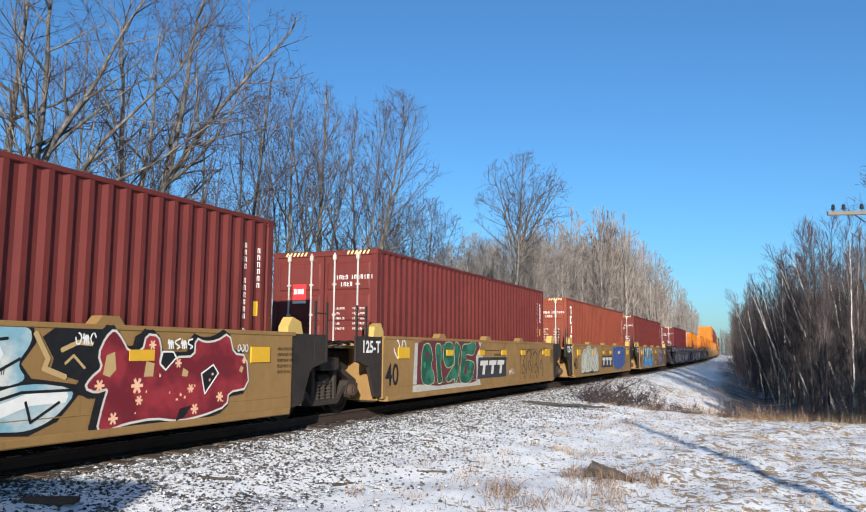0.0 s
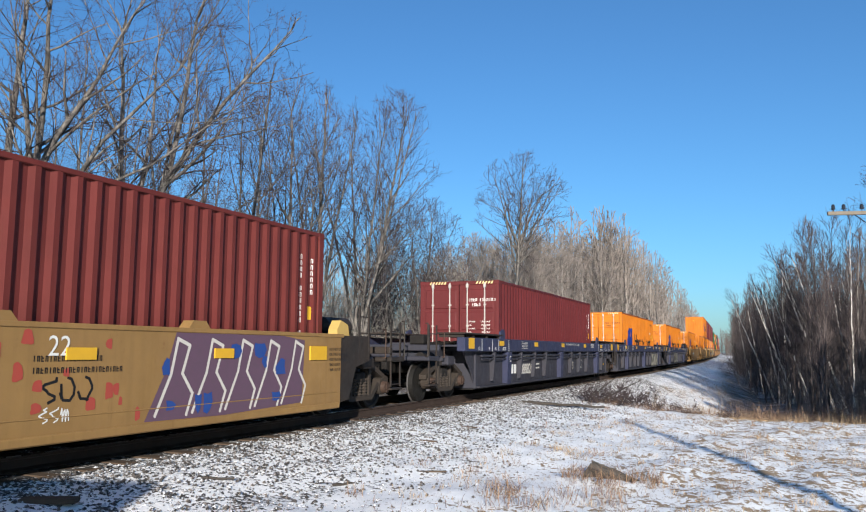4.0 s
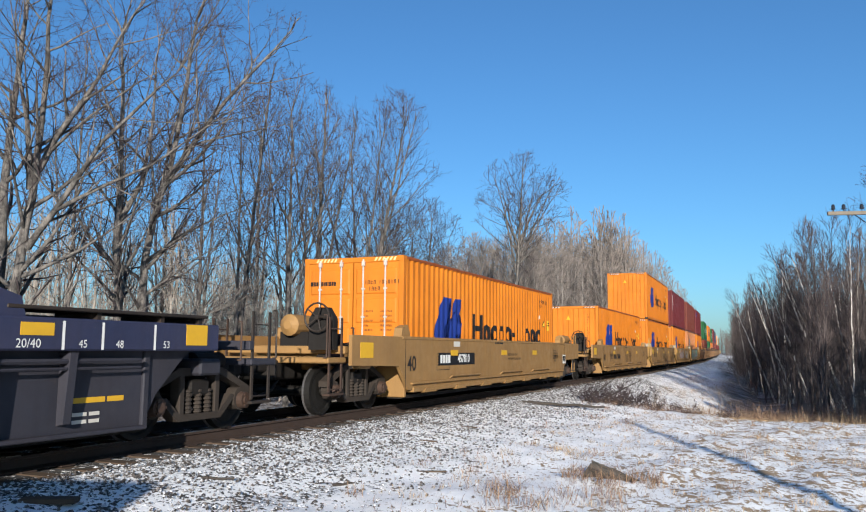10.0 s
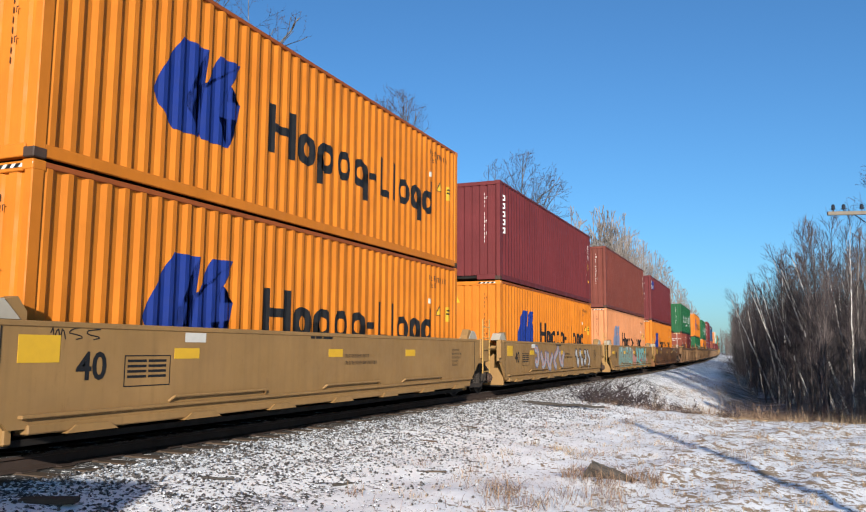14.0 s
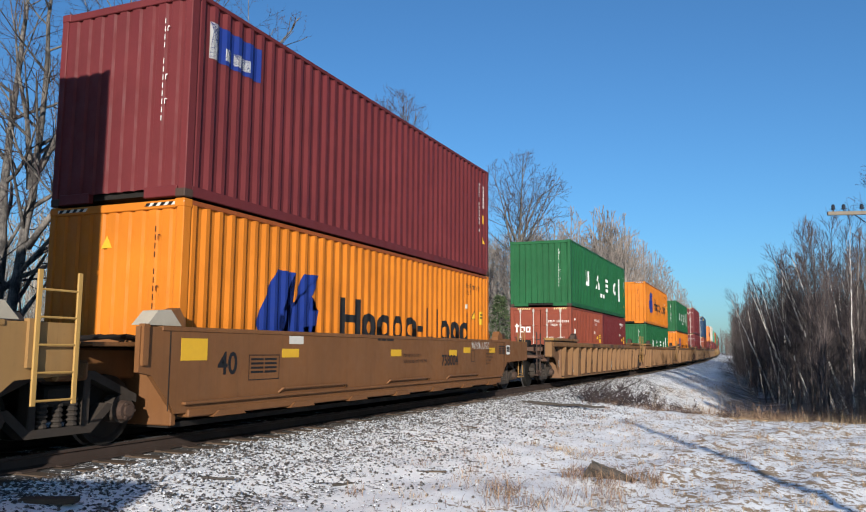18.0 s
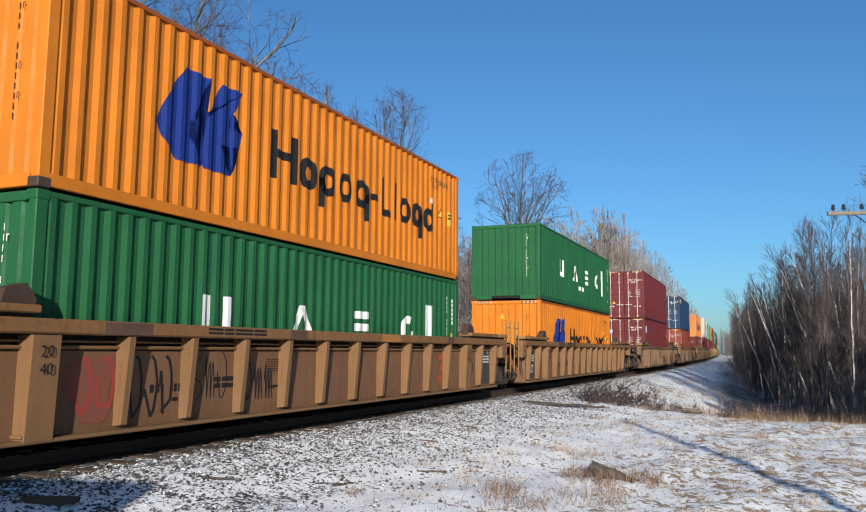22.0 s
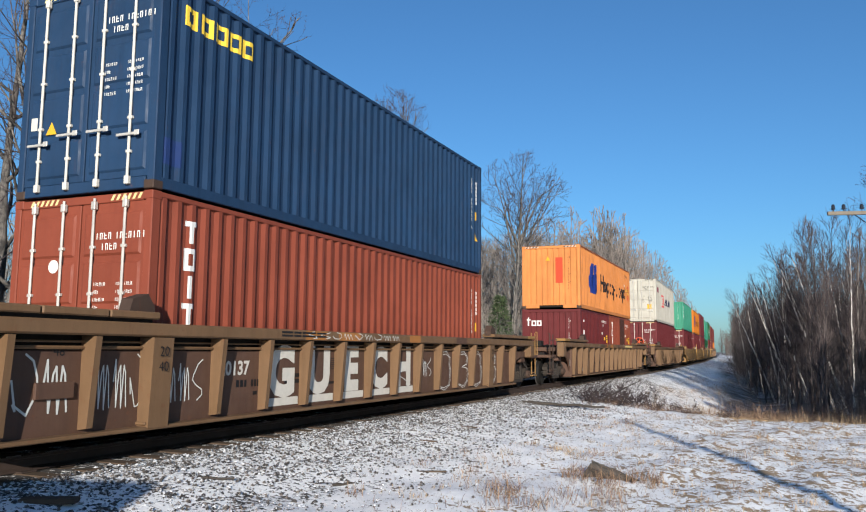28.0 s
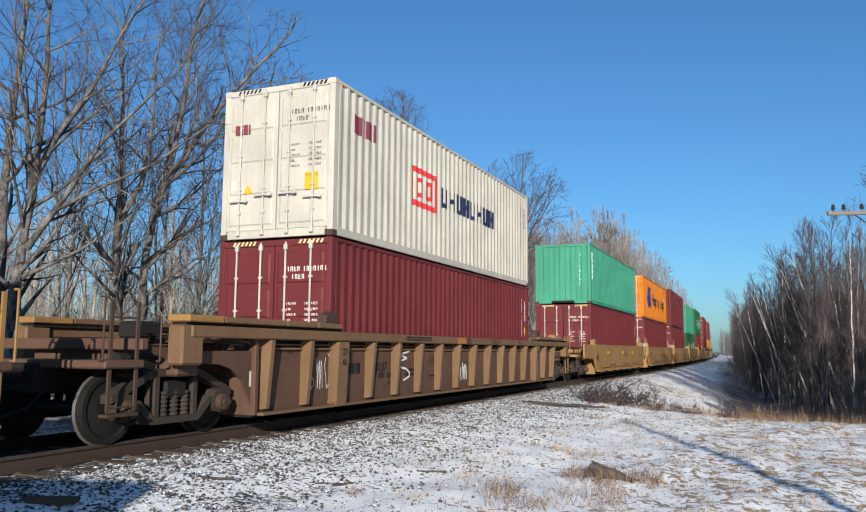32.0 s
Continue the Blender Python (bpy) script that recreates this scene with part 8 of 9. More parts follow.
def mark_3(root):
    r = random.Random(4)
    brick, aqua = flat("brick_spray", (0.3, 0.05, 0.035)), fade("aqua_spray", (0.12, 0.37, 0.34), (0.3, 0.45, 0.48))
    sea = fade("bright_blue_spray", (0.018, 0.085, 0.27), (0.09, 0.27, 0.48))
    blues = [[(-5.07, 0.26), (-5.07, 0.47), (-4.94, 0.74), (-4.71, 0.79), (-4.73, 1.33), (-4.59, 1.38), (-4.21, 1.35), (-4.16, 0.97), (-4.27, 0.61), (-4.02, 0.87), (-3.78, 0.88), (-3.79, 0.72), (-3.97, 0.26)],
             [(-4.02, 0.27), (-3.73, 0.86), (-3.56, 1.37), (-3.36, 1.38), (-3.29, 1.21), (-3.42, 0.85), (-2.97, 0.58), (-2.63, 0.79), (-2.56, 0.56), (-2.84, 0.28)],
             [(-2.84, 0.28), (-2.75, 0.68), (-2.33, 0.86), (-2.01, 0.94), (-1.89, 1.35), (-1.32, 1.38), (-1.12, 1.14), (-1.18, 0.84), (-0.73, 0.65), (-0.6, 0.38), (-0.88, 0.26)]]
    whites = [[(-5.02, 0.98), (-5.09, 1.17), (-4.95, 1.37), (-4.77, 1.36), (-4.8, 1.2), (-4.76, 1.01), (-4.92, 0.92)], [(-4.13, 1.14), (-4.12, 1.37), (-3.81, 1.38), (-3.77, 1.17), (-3.94, 1.1)], [(-3.26, 1.21), (-3.14, 1.38), (-2.79, 1.38), (-2.75, 1.25), (-3.01, 1.19), (-2.87, 0.84), (-3.31, 0.78), (-3.37, 0.92)],
              [(-1.89, 1.31), (-1.25, 1.38), (-1.24, 1.23), (-1.75, 1.18)], [(-5.2, 0.86), (-5.0, 0.9), (-4.96, 0.8), (-5.1, 0.76)]]
    aquas = [[(-2.73, 1.36), (-2.43, 1.38), (-2.38, 1.26), (-2.47, 1.18), (-2.39, 0.91), (-2.67, 0.83), (-2.63, 1.18), (-2.75, 1.29)], [(-2.29, 1.3), (-2.0, 1.38), (-2.08, 1.14), (-1.94, 0.94), (-2.04, 0.34), (-2.29, 0.28), (-2.2, 0.9)], [(-4.03, 1.1), (-3.84, 1.07), (-3.77, 0.72), (-3.98, 0.3), (-4.08, 0.47), (-3.96, 0.8)]]
    darks = [[(-4.52, 0.53), (-4.55, 1.17), (-4.36, 1.22), (-4.29, 0.91), (-4.33, 0.58)], [(-4.84, 0.46), (-4.82, 0.67), (-4.72, 0.73), (-4.74, 0.45)], [(-3.17, 0.66), (-3.11, 0.95), (-2.94, 0.99), (-2.97, 0.62)], [(-2.36, 0.3), (-2.33, 0.82), (-2.29, 0.82), (-2.28, 0.3)], [(-1.7, 0.75), (-1.66, 1.05), (-1.42, 1.08), (-1.4, 0.8)]]
    blues, whites, aquas, darks = ([soft(p) for p in group] for group in (blues, whites, aquas, darks))
    spots = [blob(r, r.choice((r.uniform(-5.8, -4.9), r.uniform(-0.7, 1.7))), r.uniform(0.4, 1.3), 0.05 + 0.1 * r.random(), 0.06 + 0.14 * r.random(), 12, 0.15) for _ in range(30)]
    spray(root, [(spots, brick, "dull red spots"), ([q for p in blues + whites + aquas for q in rim(p, 0.08)], M_BLACK, ""), ([q for p in blues for q in rim(p, 0.04)], M_GREY, ""), (blues, sea, "blue, white and aqua graffiti"), (aquas, aqua, ""), (whites, flat("cold_white_spray", (0.5, 0.52, 0.55), 0.6, 0.5), ""), (darks, M_BLACK, ""), (specks(r, -4.9, -0.8, 0.35, 1.3, 26, 0.06), aqua, ""), (specks(r, -4.9, -0.8, 0.35, 1.3, 22, 0.05), M_ROYAL, "")], GS)
    plum = [(1.68, 0.3), (2.0, 0.88), (2.17, 1.37), (4.29, 1.38), (5.1, 1.3), (5.05, 0.34), (3.16, 0.28)]
    white = [q for k in range(5) for q in fat_line([(1.85 + 0.66 * k, 0.36), (2.1 + 0.66 * k, 0.85), (2.2 + 0.66 * k, 1.28), (2.42 + 0.66 * k, 1.2), (2.3 + 0.66 * k, 0.85), (2.5 + 0.66 * k, 0.6), (2.4 + 0.66 * k, 0.34)], 0.045)]
    spray(root, [([plum], flat("plum_grey_spray", (0.1, 0.055, 0.085), 0.6, 0.5), "plum graffiti with white lines"), (white, M_GREY, ""), (specks(r, 2.0, 4.9, 0.45, 1.2, 9, 0.2), M_ROYAL, "")], GS)
    write("22", 0.3, M_WHITE, root, face_side(0.42, 1.17, GS + 0.006))
    spray(root, [(scrawl(r, 0.2, 0.9, 0.6, 0.85, 3, 0.03), M_BLACK, ""), (scrawl(r, 0.2, 0.6, 0.4, 0.55, 3, 0.015), M_WHITE, "")], GS)
    reflectors(root, (-3.2, -0.95, 0.7, 3.1), 1.1, GS + 0.018)
    end_signs(root)


def dark_marks(root, letter="C"):
    for u in (-6.6, 6.6):
        write("20/40" if u > 0 else "40/20", 0.13, M_WHITE, root, face_side(u + (0.05 if u < 0 else 0.0), 1.2, 1.524))
        for du in (-0.46, 0.42, 0.95, 1.75):
            v = u + du if u > 0 else u - du
            part("white_tick", shared("tick", lambda: sheet([rect(-0.018, 0, 0.018, 0.3)])), M_WHITE, root, at=face_side(v, 1.14, 1.523))
        for body, du in (("45", 0.68), ("48", 1.2), ("53", 1.95)):
            write(body, 0.12, M_WHITE, root, face_side(u + du if u > 0 else u - du, 1.2, 1.524))
    reflectors(root, (-6.75, -3.35, 0.04, 3.55, 6.7), 1.35, 1.52)
    reflectors(root, (-9.1, 9.1), 1.33, 1.52, 0.4, 0.26)
    write("52,900 LBS. MAX. GROSS WT. FOR 20 FT CONTAINERS", 0.085, M_GREY, root, face_side(1.5, 1.38, 1.5235), 0.001, "load_lettering")
    write("53", 0.38, flat("dull_tan_mark", (0.3, 0.265, 0.23)), root, face_side(2.1, 0.6, 1.346), 0.012)
    write(letter, 0.24, M_WHITE, root, face_side(-6.0, 0.92, 1.523))
    part("stencil", sheet([q for k in range(5) for q in bars(-4.9, 1.4 - 0.045 * k, [0.1, 0.06, 0.12, 0.08, 0.14], 0.014, 0.02)] + [q for k in range(3) for q in bars(4.6, 1.4 - 0.05 * k, [0.22, 0.3], 0.03)]), M_GREY, root, at=face_side(0, 0, 1.523))
    part("stencil", sheet([q for k in range(3) for q in bars(-4.2, 0.98 - 0.06 * k, [0.12, 0.2, 0.1, 0.15], 0.02)] + [q for k in range(2) for q in bars(-2.9, 0.72 - 0.12 * k, [0.1, 0.12, 0.2], 0.045)] + [q for k in range(2) for q in bars(7.35, 0.42 - 0.08 * k, [0.2, 0.15], 0.04)]), M_GREY, root, at=face_side(0, 0, 1.344))
    part("stencil", sheet([q for q in bars(7.3, 0.56, [0.5, 0.25], 0.06)]), M_YELLOW, root, at=face_side(0, 0, 1.344))
    part("round_label", sheet([[(3.6 + 0.17 * math.cos(0.4 * k), 0.66 + 0.17 * math.sin(0.4 * k)) for k in range(16)]]), M_GREY, root, at=face_side(0, 0, 1.343))
    part("round_label", sheet([[(3.6 + 0.15 * math.cos(0.4 * k), 0.66 + 0.15 * math.sin(0.4 * k)) for k in range(16)]]), flat("charcoal_mark", (0.03, 0.03, 0.035)), root, at=face_side(0, 0, 1.3452))


def number_marks(root, text, u, z, size, material, x):
    write(text, size, material, root, face_side(u, z, x + 0.006), 0.008, "car_number")


def zuka(root, u0):
    """Four tall sprayed capitals and a stroke: bone white, dark rims, a thin pale line outside."""
    bone = flat("bone_white_spray", (0.34, 0.31, 0.245), 0.7, 0.8)
    for off, m, lift in ((0.105, flat("dim_grey_spray", (0.25, 0.24, 0.22), 0.7, 0.6), 0.0), (0.092, M_BLACK, 0.004), (0.055, bone, 0.008)):
        for k, ch in enumerate("ZUKA!"):
            o = write(ch, 0.9, m, root, face_side(u0 + 0.3 + 0.64 * k - 0.08 * (k == 4), 0.62 + 0.03 * (k % 2), 1.47 + lift) @ pose(0, 0, 0, 0, 0, (-4, 3, -3, 5, -8)[k]) @ Matrix.Diagonal((1.0 if k < 4 else 1.4, 0.95, 1, 1)), off, "graffiti")
            o["label"] = "bone white graffiti with black rims"


def mark_4(root):
    dark_marks(root)
    number_marks(root, "888820", -3.82, 0.6, 0.42, M_GREY, 1.342)
    part("reporting_bars", sheet(bars(-5.9, 0.5, [0.2, 0.2, 0.2, 0.22], 0.26, 0.06)), M_WHITE, root, at=face_side(0, 0, 1.346))


def mark_5(root):
    dark_marks(root)
    write("125-T", 0.36, flat("tan_mark", (0.3, 0.2, 0.13)), root, face_side(-6.95, 0.62, 1.346))
    zuka(root, 2.85)


def mark_6(root):
    dark_marks(root, "B")
    number_marks(root, "888820", -3.82, 0.58, 0.42, M_GREY, 1.342)
    part("reporting_bars", sheet(bars(-5.9, 0.48, [0.2, 0.2, 0.2, 0.22], 0.26, 0.06)), M_WHITE, root, at=face_side(0, 0, 1.346))
    zuka(root, -3.0)


def tan_base(root, lo):
    reflectors(root, ((-8.2,) if lo else (-6.1,)), 1.15, GS, 0.5, 0.28)
    reflectors(root, (-3.9, -0.2, 2.8), 1.1, GS, 0.46, 0.13)
    part("stencil", sheet([q for k in range(4) for q in bars(-4.9, 1.0 - 0.06 * k, [0.3, 0.3], 0.03)] + bars(-1.0, 1.33, [0.12, 0.2, 0.3], 0.07) + hollow(-4.95, 0.72, -4.2, 1.08, 0.012)), M_BLACK, root, at=face_side(0, 0, GS + 0.004))
    part("label_plate", sheet([rect(-3.95, 1.24, -3.55, 1.36)]), M_GREY, root, at=face_side(0, 0, GS + 0.004))
    g = Geo()
    for u in (-6.55, 6.55):
        g.cbox(1.5, 1.508, u - 0.006, u + 0.006, 0.4, 1.4, 0.002)
    part("panel_seam", g, GRIME, root)


def mark_7(root):
    tan_base(root, True)
    hand_brake(root, -8.75, -1, BLACK_CAR)
    part("number_plate", sheet([rect(-4.85, 0.82, -2.55, 1.1)]), M_BLACK, root, at=face_side(0, 0, GS + 0.003))
    number_marks(root, "457810", -3.3, 0.96, 0.26, M_WHITE, GS)
    part("reporting_bars", sheet(bars(-4.75, 0.87, [0.12, 0.12, 0.12, 0.14], 0.18, 0.03)), M_WHITE, root, at=face_side(0, 0, GS + 0.006))
    write("GWF10F", 0.2, M_BLACK, root, face_side(5.3, 0.95, GS + 0.005))
    part("test_table", sheet([rect(6.3, 0.72, 6.72, 1.02)]), M_WHITE, root, at=face_side(0, 0, GS + 0.004))
    part("test_table_field", sheet([rect(6.34, 0.8, 6.5, 0.98), rect(6.53, 0.8, 6.69, 0.98)]), M_BLACK, root, at=face_side(0, 0, GS + 0.007))


def mark_8(root):
    tan_base(root, True)
    hand_brake(root, -8.6, -1, GRIME)
    number_marks(root, "758004", -2.75, 0.9, 0.3, M_BLACK, GS)
    part("reporting_bars", sheet(bars(-4.05, 0.8, [0.14, 0.14, 0.14, 0.16], 0.2, 0.04)), M_BLACK, root, at=face_side(0, 0, GS + 0.004))
    spray(root, [(scrawl(random.Random(8), -1.2, 0.8, 0.6, 1.25, 6, 0.012), M_BLACK, "thin black scratches")], GS)


def mark_9(root):
    tan_base(root, False)
    spray(root, [(scrawl(random.Random(9), -6.0, -5.3, 1.25, 1.38, 3, 0.012), M_BLACK, "")], GS)


def mark_10(root):
    r = random.Random(10)
    tan_base(root, False)
    spray(root, piece(r, -3.8, 0.2, 0.45, 1.35, flat("dull_grey_spray", (0.3, 0.29, 0.3), 0.6, 0.5), flat("slate_spray", (0.1, 0.09, 0.14)), M_PINK, 5, "dull grey graffiti", None, 0.18) + piece(r, 1.8, 4.4, 0.45, 1.3, flat("dull_grey_spray", (0.3, 0.29, 0.3)), M_BLACK, M_CHALK, 4, "", None, 0.16), GS)


def mark_11(root):
    r = random.Random(11)
    ochre, grey_teal = flat("ochre_rim", (0.36, 0.2, 0.05)), flat("grey_teal_spray", (0.2, 0.25, 0.21), 0.6, 0.5)
    plum = flat("plum_spray", (0.2, 0.06, 0.08))
    # fat teal letters with ochre rims and black shade lines over a grey-green ground
    mass = [blob(r, -4.3 + 0.8 * k, 0.86, 1.1, 0.98, 18, 0.12) for k in range(5)]
    bends = [[(-4.35, 0.38), (-4.3, 1.26), (-3.75, 1.22), (-3.58, 1.05), (-3.95, 0.85), (-3.48, 0.65), (-3.62, 0.42), (-4.3, 0.38)], [(-3.15, 0.95), (-3.12, 0.52), (-2.92, 0.42)],
             [(-2.15, 1.2), (-2.6, 1.24), (-2.74, 1.0), (-2.26, 0.76), (-2.32, 0.46), (-2.75, 0.42)], [(-2.0, 0.42), (-1.78, 1.12), (-1.48, 1.22), (-1.2, 0.9), (-1.05, 0.42)], [(-1.75, 0.7), (-1.2, 0.7)]]
    widen = lambda rows, t, du=0.0, dz=0.0: [q for row in rows for q in fat_line([(u + du, z + dz) for u, z in row], t)]
    spray(root, [(mass, grey_teal, "grey-green ground of a large graffiti"), (widen(bends, 0.3, 0.05, -0.03), M_BLACK, ""), (widen(bends, 0.3), ochre, ""), (widen(bends, 0.24), M_TEAL, "teal graffiti with ochre rims"), (widen(bends, 0.1, -0.02, 0.02), grey_teal, ""), (specks(r, -4.8, -0.4, 0.42, 1.3, 9, 0.09), plum, "")], GS)
    pink = [blob(r, 2.3, 0.62, 4.6, 0.5, 24, 0.07), blob(r, -0.2, 0.75, 0.8, 0.5, 16, 0.25), blob(r, -0.5, 1.1, 0.6, 0.3, 14, 0.25)]
    capitals = [[(0.65, 0.42), (1.32, 1.28)], [(0.68, 1.28), (1.42, 0.42)], [(2.2, 1.15), (1.78, 1.2), (1.64, 0.85), (1.78, 0.46), (2.25, 0.46)], [(1.64, 0.85), (2.1, 0.85)],
                [(3.05, 1.18), (2.62, 1.2), (2.52, 0.96), (2.98, 0.75), (2.9, 0.46), (2.48, 0.44)], [(3.4, 1.32), (3.42, 0.52), (3.85, 0.44), (4.1, 1.2)]]
    light = flat("light_teal_spray", (0.17, 0.36, 0.33), 0.6, 0.4)
    spray(root, [(pink, flat("dusty_pink_spray", (0.34, 0.16, 0.13), 0.6, 0.5), "dusty pink ground"), (widen(capitals, 0.36, 0.02, -0.02), M_BLACK, ""), (widen(capitals, 0.28), light, "teal graffiti with black rims"), (specks(r, 1.0, 3.9, 0.5, 1.1, 6, 0.05), plum, "")], GS)
    spray(root, [([q for u, z in ((-4.0, 1.25), (-2.3, 1.3), (-1.35, 1.28), (-0.5, 1.1)) for q in star(u, z, 0.09)], M_CHALK, "small white stars"), (scrawl(r, 0.1, 0.45, 0.34, 0.46, 3, 0.02) + scrawl(r, 4.3, 5.3, 0.9, 1.05, 7, 0.016), M_BLACK, "")], GS + 0.011)
    reflectors(root, (-6.1, -3.1, -0.05, 3.7), 1.1, GS + 0.014, 0.46, 0.13)


def mark_12(root):
    tan_base(root, False)
    number_marks(root, "758004", 2.6, 0.92, 0.33, M_BLACK, GS)
    spray(root, [(scrawl(random.Random(12), 4.0, 5.3, 1.2, 1.38, 8, 0.014), M_CHALK, "white scrawl")], GS)
    part("test_table", sheet([rect(6.75, 1.05, 7.05, 1.3)]), M_WHITE, root, at=face_side(0, 0, GS + 0.004))
    part("test_table_field", sheet([rect(6.78, 1.12, 6.89, 1.27), rect(6.91, 1.12, 7.02, 1.27)]), M_BLACK, root, at=face_side(0, 0, GS + 0.007))
    part("stencil", sheet([q for k in range(4) for q in bars(6.1, 1.25 - 0.06 * k, [0.2, 0.3], 0.035)] + hollow(4.0, 0.88, 4.22, 1.16, 0.014)), M_BLACK, root, at=face_side(0, 0, GS + 0.004))
    reflectors(root, (3.7, 5.55), 1.16, GS, 0.45, 0.13)


PX = 1.312


def rib_codes(root):
    r = random.Random(len(bpy.data.objects))
    stain = flat("orange_rust_patch", (0.3, 0.12, 0.03), 0.8, 0.5)
    part("load_limit", sheet([q for q in bars(-4.4, 0.62, [0.07, 0.07, 0.05], 0.1, 0.025) + bars(-4.05, 0.62, [0.05] * 6, 0.1, 0.025) + bars(-4.0, 0.5, [0.1, 0.14], 0.05)]), M_BLACK, root, at=face_side(0, 0, PX + 0.002))
    part("load_notice", sheet([q for k in range(2) for q in bars(-3.2, 0.72 - 0.09 * k, [0.14, 0.28, 0.12], 0.06)] + [q for k in range(6) for q in bars(-2.0, 1.0 - 0.035 * k, [0.42], 0.012)] + bars(-1.95, 0.58, [0.3], 0.04)), M_BLACK, root, at=face_side(0, 0, PX + 0.002))
    for _ in range(4):
        u = r.uniform(-5.8, 5.0)
        part("paint_patch", sheet([rect(u, 1.31, u + r.uniform(0.25, 0.9), 1.45)]), stain if r.random() < 0.5 else BROWN_PANEL, root, "worn paint patch on the top rail", at=face_side(0, 0, 1.5205))
    for u in (-6.1, 6.1):
        write("20", 0.17, M_BLACK, root, face_side(u, 1.12, 1.538) @ pose(0, 0, 0))
        write("40", 0.17, M_BLACK, root, face_side(u, 0.94, 1.534))
    write("45", 0.15, M_BLACK, root, face_side(7.0 - 0.2, 1.12, PX + 0.003))
    write("48", 0.15, M_BLACK, root, face_side(-7.45, 1.12, PX + 0.003))
    part("stencil", sheet([q for k in range(2) for q in bars(-3.6, 1.4 - 0.05 * k, [0.3, 0.2, 0.4, 0.3], 0.03)]), M_BLACK, root, at=face_side(0, 0, 1.5235))
    part("label_plate", sheet([rect(-8.5, 0.62, -8.32, 0.84)]), M_GREY, root, at=face_side(0, 0, PX + 0.003))


def chalk(root, r, panels, material=None):
    for k in panels:
        u = -8.2 + 1.0933 * k
        spray(root, [(scrawl(r, u + 0.15, u + 0.92, r.uniform(0.32, 0.6), r.uniform(0.85, 1.15), r.choice((1, 2, 3)), r.choice((0.016, 0.025, 0.04))), material or M_CHALK, "chalky scrawl")], PX)


def black_field(root, u0, u1, text, u):
    part("black_field", sheet([rect(u0, 0.3, u1, 1.26)]), flat("sooty_black_mark", (0.035, 0.033, 0.032), 0.7, 0.4), root, "black painted panel", at=face_side(0, 0, PX + 0.003))
    write(text, 0.34, M_WHITE, root, face_side(u, 0.58, PX + 0.008), 0.006)
    part("stencil", sheet([q for k in range(3) for q in bars(u - 0.35, 0.98 - 0.07 * k, [0.25, 0.15, 0.25], 0.035)]), M_GREY, root, at=face_side(0, 0, PX + 0.007))


def mark_13(root):
    rib_codes(root)
    chalk(root, random.Random(13), (1, 8))
    part("number_plate", sheet([rect(-5.75, 0.84, -4.3, 1.08)]), M_BLACK, root, at=face_side(0, 0, PX + 0.003))
    write("53", 0.36, M_BLACK, root, face_side(7.55, 0.68, PX + 0.003))


def mark_14(root):
    rib_codes(root)
    black_field(root, -8.12, -7.2, "25T", -7.66)
    black_field(root, 7.2, 8.12, "", 7.7)
    write("53", 0.15, M_WHITE, root, face_side(7.95, 1.12, PX + 0.008))
    write("53", 0.42, M_BLACK, root, face_side(6.7, 0.72, PX + 0.004))
    write("3", 0.85, M_ORLINE, root, face_side(4.8, 0.72, PX + 0.004), 0.02, "graffiti")
    chalk(root, random.Random(14), (3, 4, 5), M_BLACK)
    spray(root, [([blob(random.Random(2), -5.3, 0.72, 0.66, 0.75)], flat("faded_red_film", (0.16, 0.05, 0.03), 0.8, 0.6), "faded red patch"), (scrawl(random.Random(3), -5.6, -4.95, 0.45, 1.05, 2, 0.06), flat("dull_red_spray", (0.24, 0.035, 0.025), 0.8, 0.5), "")], PX)


def mark_15(root):
    rib_codes(root)
    black_field(root, -8.12, -7.2, "25T", -7.66)
    write("53", 0.42, M_BLACK, root, face_side(6.75, 0.75, PX + 0.004))
    chalk(root, random.Random(15), (1, 14), M_BLACK)


def mark_16(root):
    rib_codes(root)
    hand_brake(root, 10.9, 1, RUST_BAR)
    r = random.Random(16)
    spray(root, [([blob(r, -6.75, 0.5, 0.55, 0.55), blob(r, -6.75, 0.95, 0.35, 0.35)], M_TEAL, "teal graffiti figure"), (scrawl(r, -7.0, -6.5, 0.4, 1.0, 2, 0.02), M_WHITE, "")], PX)
    for k in (4, 5, 6):
        u = -8.2 + 1.0933 * k
        spray(root, piece(r, u + 0.1, u + 1.0, 0.3, 1.24, flat("dark_teal_spray", (0.05, 0.12, 0.11)), M_GREY, M_TEAL, 1, "dark teal graffiti", None, 0.2), PX)
    for k in (8, 9, 10):
        u = -8.2 + 1.0933 * k
        spray(root, [([rect(u + 0.1, 0.35, u + 0.98, 1.22)], M_GREY, "grey-white block"), ([rect(u + 0.4, 0.6, u + 0.6, 1.0)], BROWN_PANEL, "")], PX)


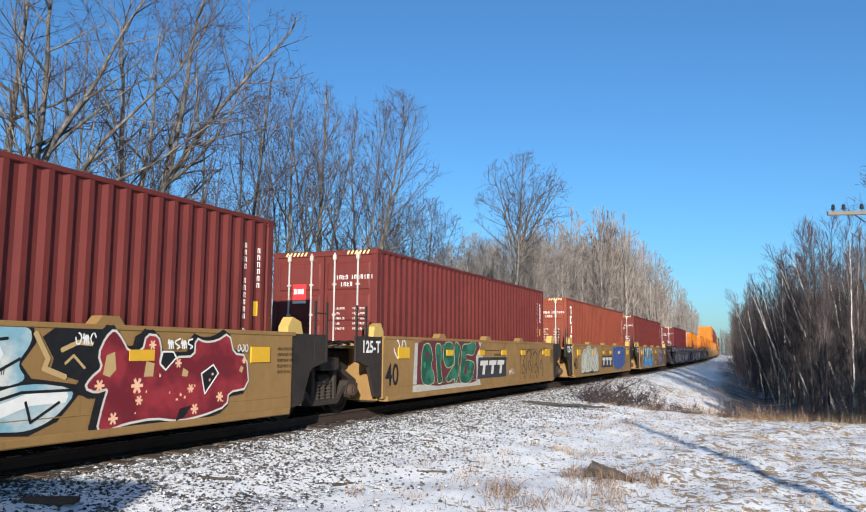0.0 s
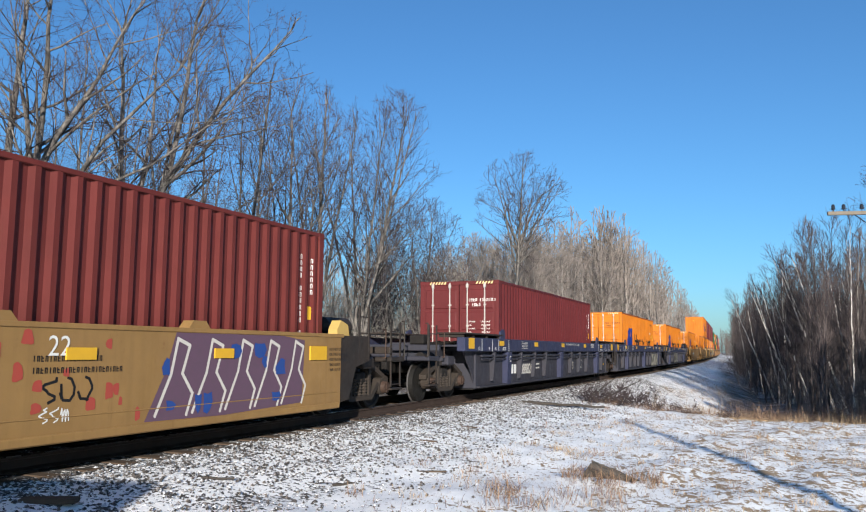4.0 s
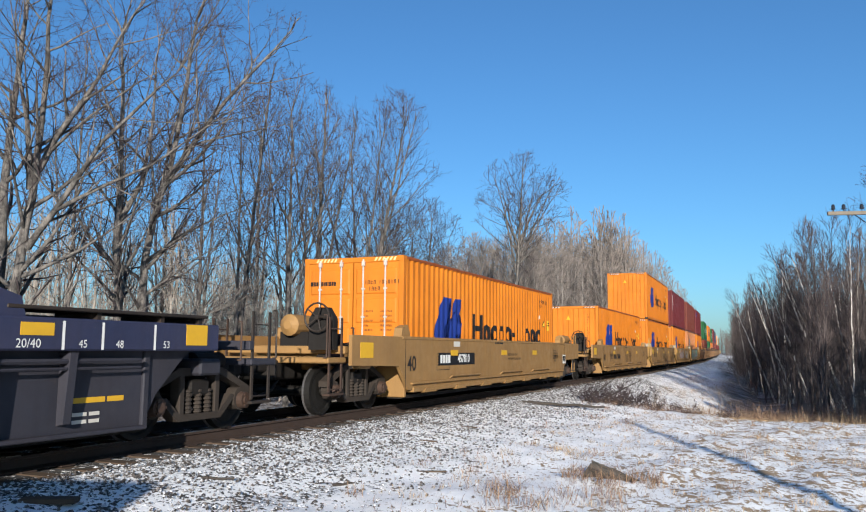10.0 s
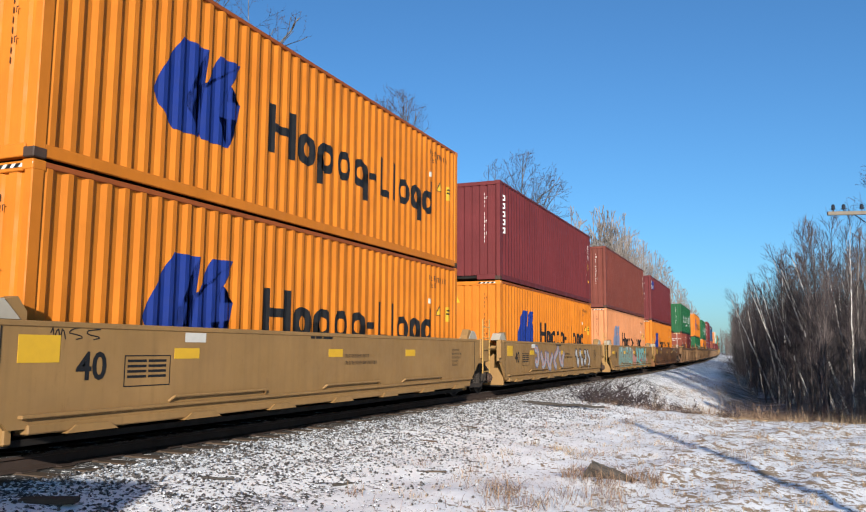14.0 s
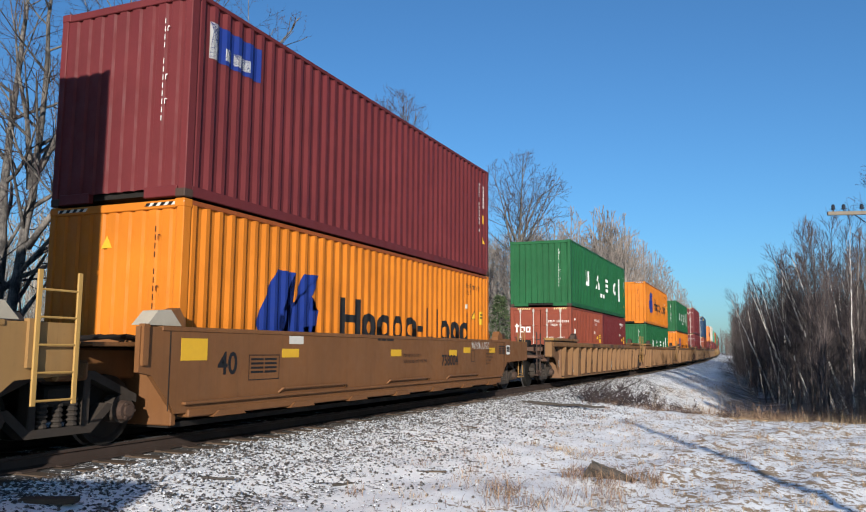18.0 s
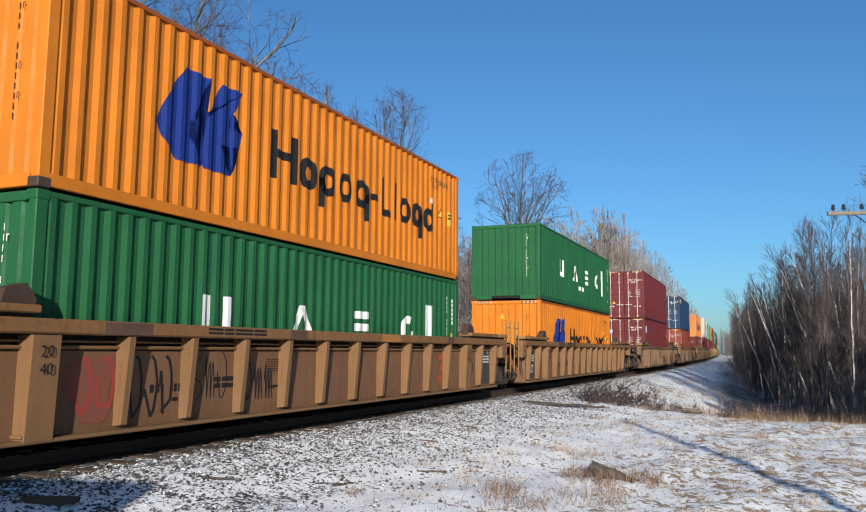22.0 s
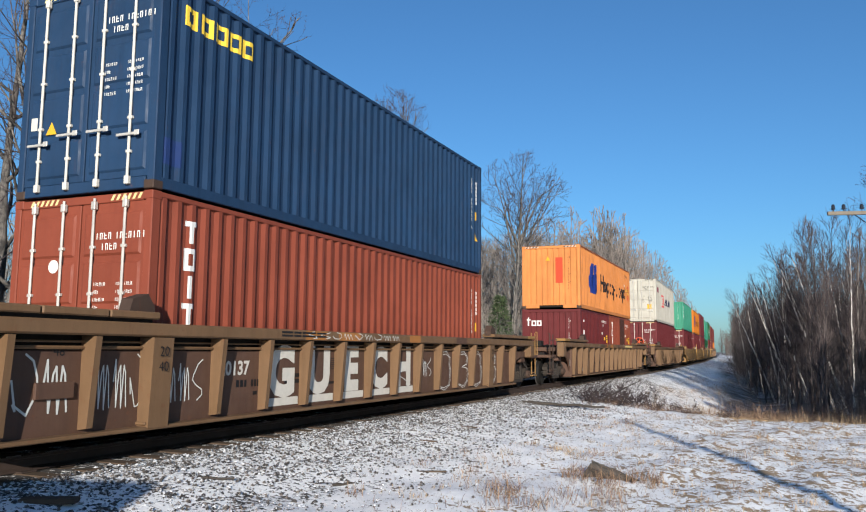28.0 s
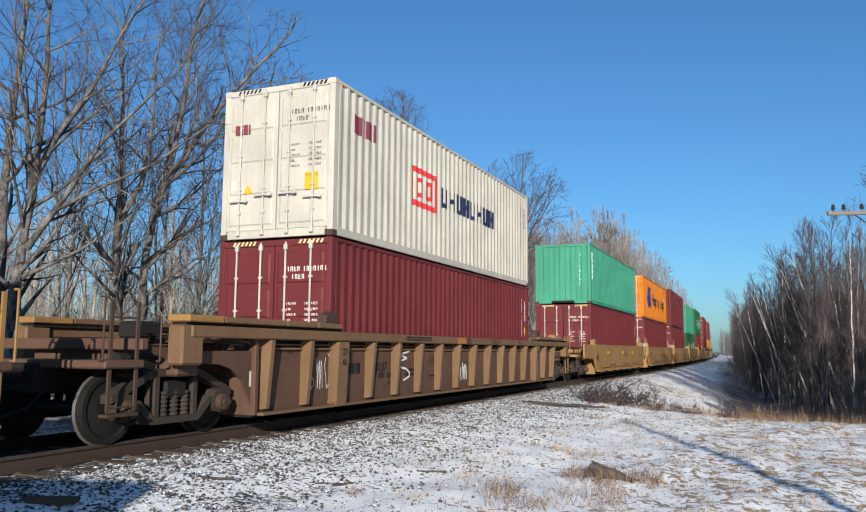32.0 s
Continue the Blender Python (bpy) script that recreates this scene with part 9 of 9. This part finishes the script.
def mark_17(root):
    rib_codes(root)
    r = random.Random(17)
    for k, ch in enumerate("GUECH"):
        u = -3.827 + 1.0933 * k
        part("graffiti", sheet([rect(u + 0.08, 0.3, u + 1.02, 0.42)]), M_GREY, root, "white block graffiti", at=face_side(0, 0, PX + 0.003))
        write(ch, 1.0, M_GREY, root, face_side(u + 0.55, 0.78, PX + 0.005), 0.055, "graffiti")
    number_marks(root, "20137", -4.45, 0.88, 0.27, M_GREY, PX)
    chalk(root, r, (0, 1, 2, 8, 9))
    loops = []
    for k in (10, 11, 12, 13):
        u = -8.2 + 1.0933 * k + 0.2 + 0.05 * (k % 3)
        for grow_by in (0.0, 0.06):
            pts = [(u + 0.08 - grow_by, 0.36), (u + 0.4, 0.3 - grow_by), (u + 0.62 + grow_by, 0.42), (u + 0.66 + grow_by, 0.6), (u + 0.6 + grow_by, 0.72), (u + 0.3, 0.76)] if k % 2 else [(u, 0.34), (u + 0.3, 0.3 - grow_by), (u + 0.6 + grow_by, 0.36), (u + 0.66 + grow_by, 0.7)]
            pts += [(u + 0.58 + grow_by, 0.82), (u + 0.62 + grow_by, 0.98), (u + 0.45, 1.07 + grow_by), (u + 0.1, 1.04 + grow_by)]
            loops += line_poly(pts, 0.015)
    spray(root, [(loops, M_CHALK, "large rounded chalk outlines")], PX)
    part("hatch", Geo().cbox(1.31, 1.35, -7.75, -7.25, 0.62, 0.8, 0.01), BROWN_PANEL, root)
    spray(root, [(scrawl(r, -2.9, 0.5, 1.33, 1.44, 9, 0.012), M_CHALK, "")], 1.52)


def mark_18(root):
    rib_codes(root)
    hand_brake(root, 10.9, 1, RED_WHEEL)
    chalk(root, random.Random(18), (1, 5, 9, 11, 12))
    part("label_plate", sheet([rect(2.4, 1.34, 4.6, 1.43)]), flat("yellow_cream_mark", (0.6, 0.45, 0.18)), root, at=face_side(0, 0, 1.523))


def mark_19(root):
    rib_codes(root)
    chalk(root, random.Random(19), (1, 4, 7))
    number_marks(root, "0137", -4.3, 0.82, 0.24, M_BLACK, PX)
    part("reporting_bars", sheet(bars(-5.85, 0.72, [0.14, 0.14, 0.14, 0.16], 0.2, 0.04)), M_BLACK, root, at=face_side(0, 0, PX + 0.003))


def mark_far(root):
    reflectors(root, (-3.9, -0.2, 2.8), 1.1)


MARKS = {0: mark_0, 1: mark_1, 2: mark_2, 3: mark_3, 4: mark_4, 5: mark_5, 6: mark_6, 7: mark_7, 8: mark_8, 9: mark_9, 10: mark_10, 11: mark_11, 12: mark_12, 13: mark_13, 14: mark_14,
         15: mark_15, 16: mark_16, 17: mark_17, 18: mark_18, 19: mark_19, 20: mark_far, 21: mark_far, 22: mark_far, 23: mark_far, 24: mark_far, 25: rib_codes, 26: rib_codes}
for i, (near_end, style, lo, hi, lower, upper) in enumerate(TRAIN):
    mid = stack(near_end, lower, upper)
    build = smooth_car if style in ("yellow", "tan") else ribbed_car
    add_car(build(style, lo, hi, MARKS.get(i, no_marks), CAR_LABEL[style]), mid)


patched = [box for box, s, z in LOADS if abs(s - 342.82 - CL / 2 - 3.07) < 0.1 and z < 1][0]
part("rusty_patch", wrapped("rustpatch", [rect(2.7, 0.17, 4.1, 2.52)], 6.058), paint("dark_rust_patch", (0.045, 0.017, 0.012), 0.7, streak=0.5), patched, "dark rusty patch on the side")
red_panel(LOADS[[i for i, (b, s, z) in enumerate(LOADS) if abs(s - 342.82 - CL / 2) < 0.1 and z > 2][0]][0], 2.591)


def motions():
    """Every car and every box rides along the line; wheels turn while they pass close by."""
    times = [float(t) for t in range(33)]
    for ob, s in CARS:
        walk(ob, [(t, on_track(s - run(t))) for t in times])
    for ob, s, z in LOADS:
        walk(ob, [(t, on_track(s - run(t), 0.0, z)) for t in times])
    start = {root: s for root, s in CARS}
    for wheel, root, u, y in TURNING:
        s0 = start[root] + u
        near = [k / 20 for k in range(641) if 2.0 < s0 - run(k / 20) < 26.0]
        if not near:
            continue
        keys, angle, last = [], 0.0, None
        for t in sorted({0.0, 32.0, *near}):
            if last is not None:
                gone = (run(t) - run(last)) / 0.419
                angle += gone if t - last < 0.06 else math.remainder(gone, 1.5)
            keys.append((t, Matrix.Translation((0, y, 0.419)) @ Matrix.Rotation(angle, 4, "X")))
            last = t
        walk(wheel, keys)


motions()
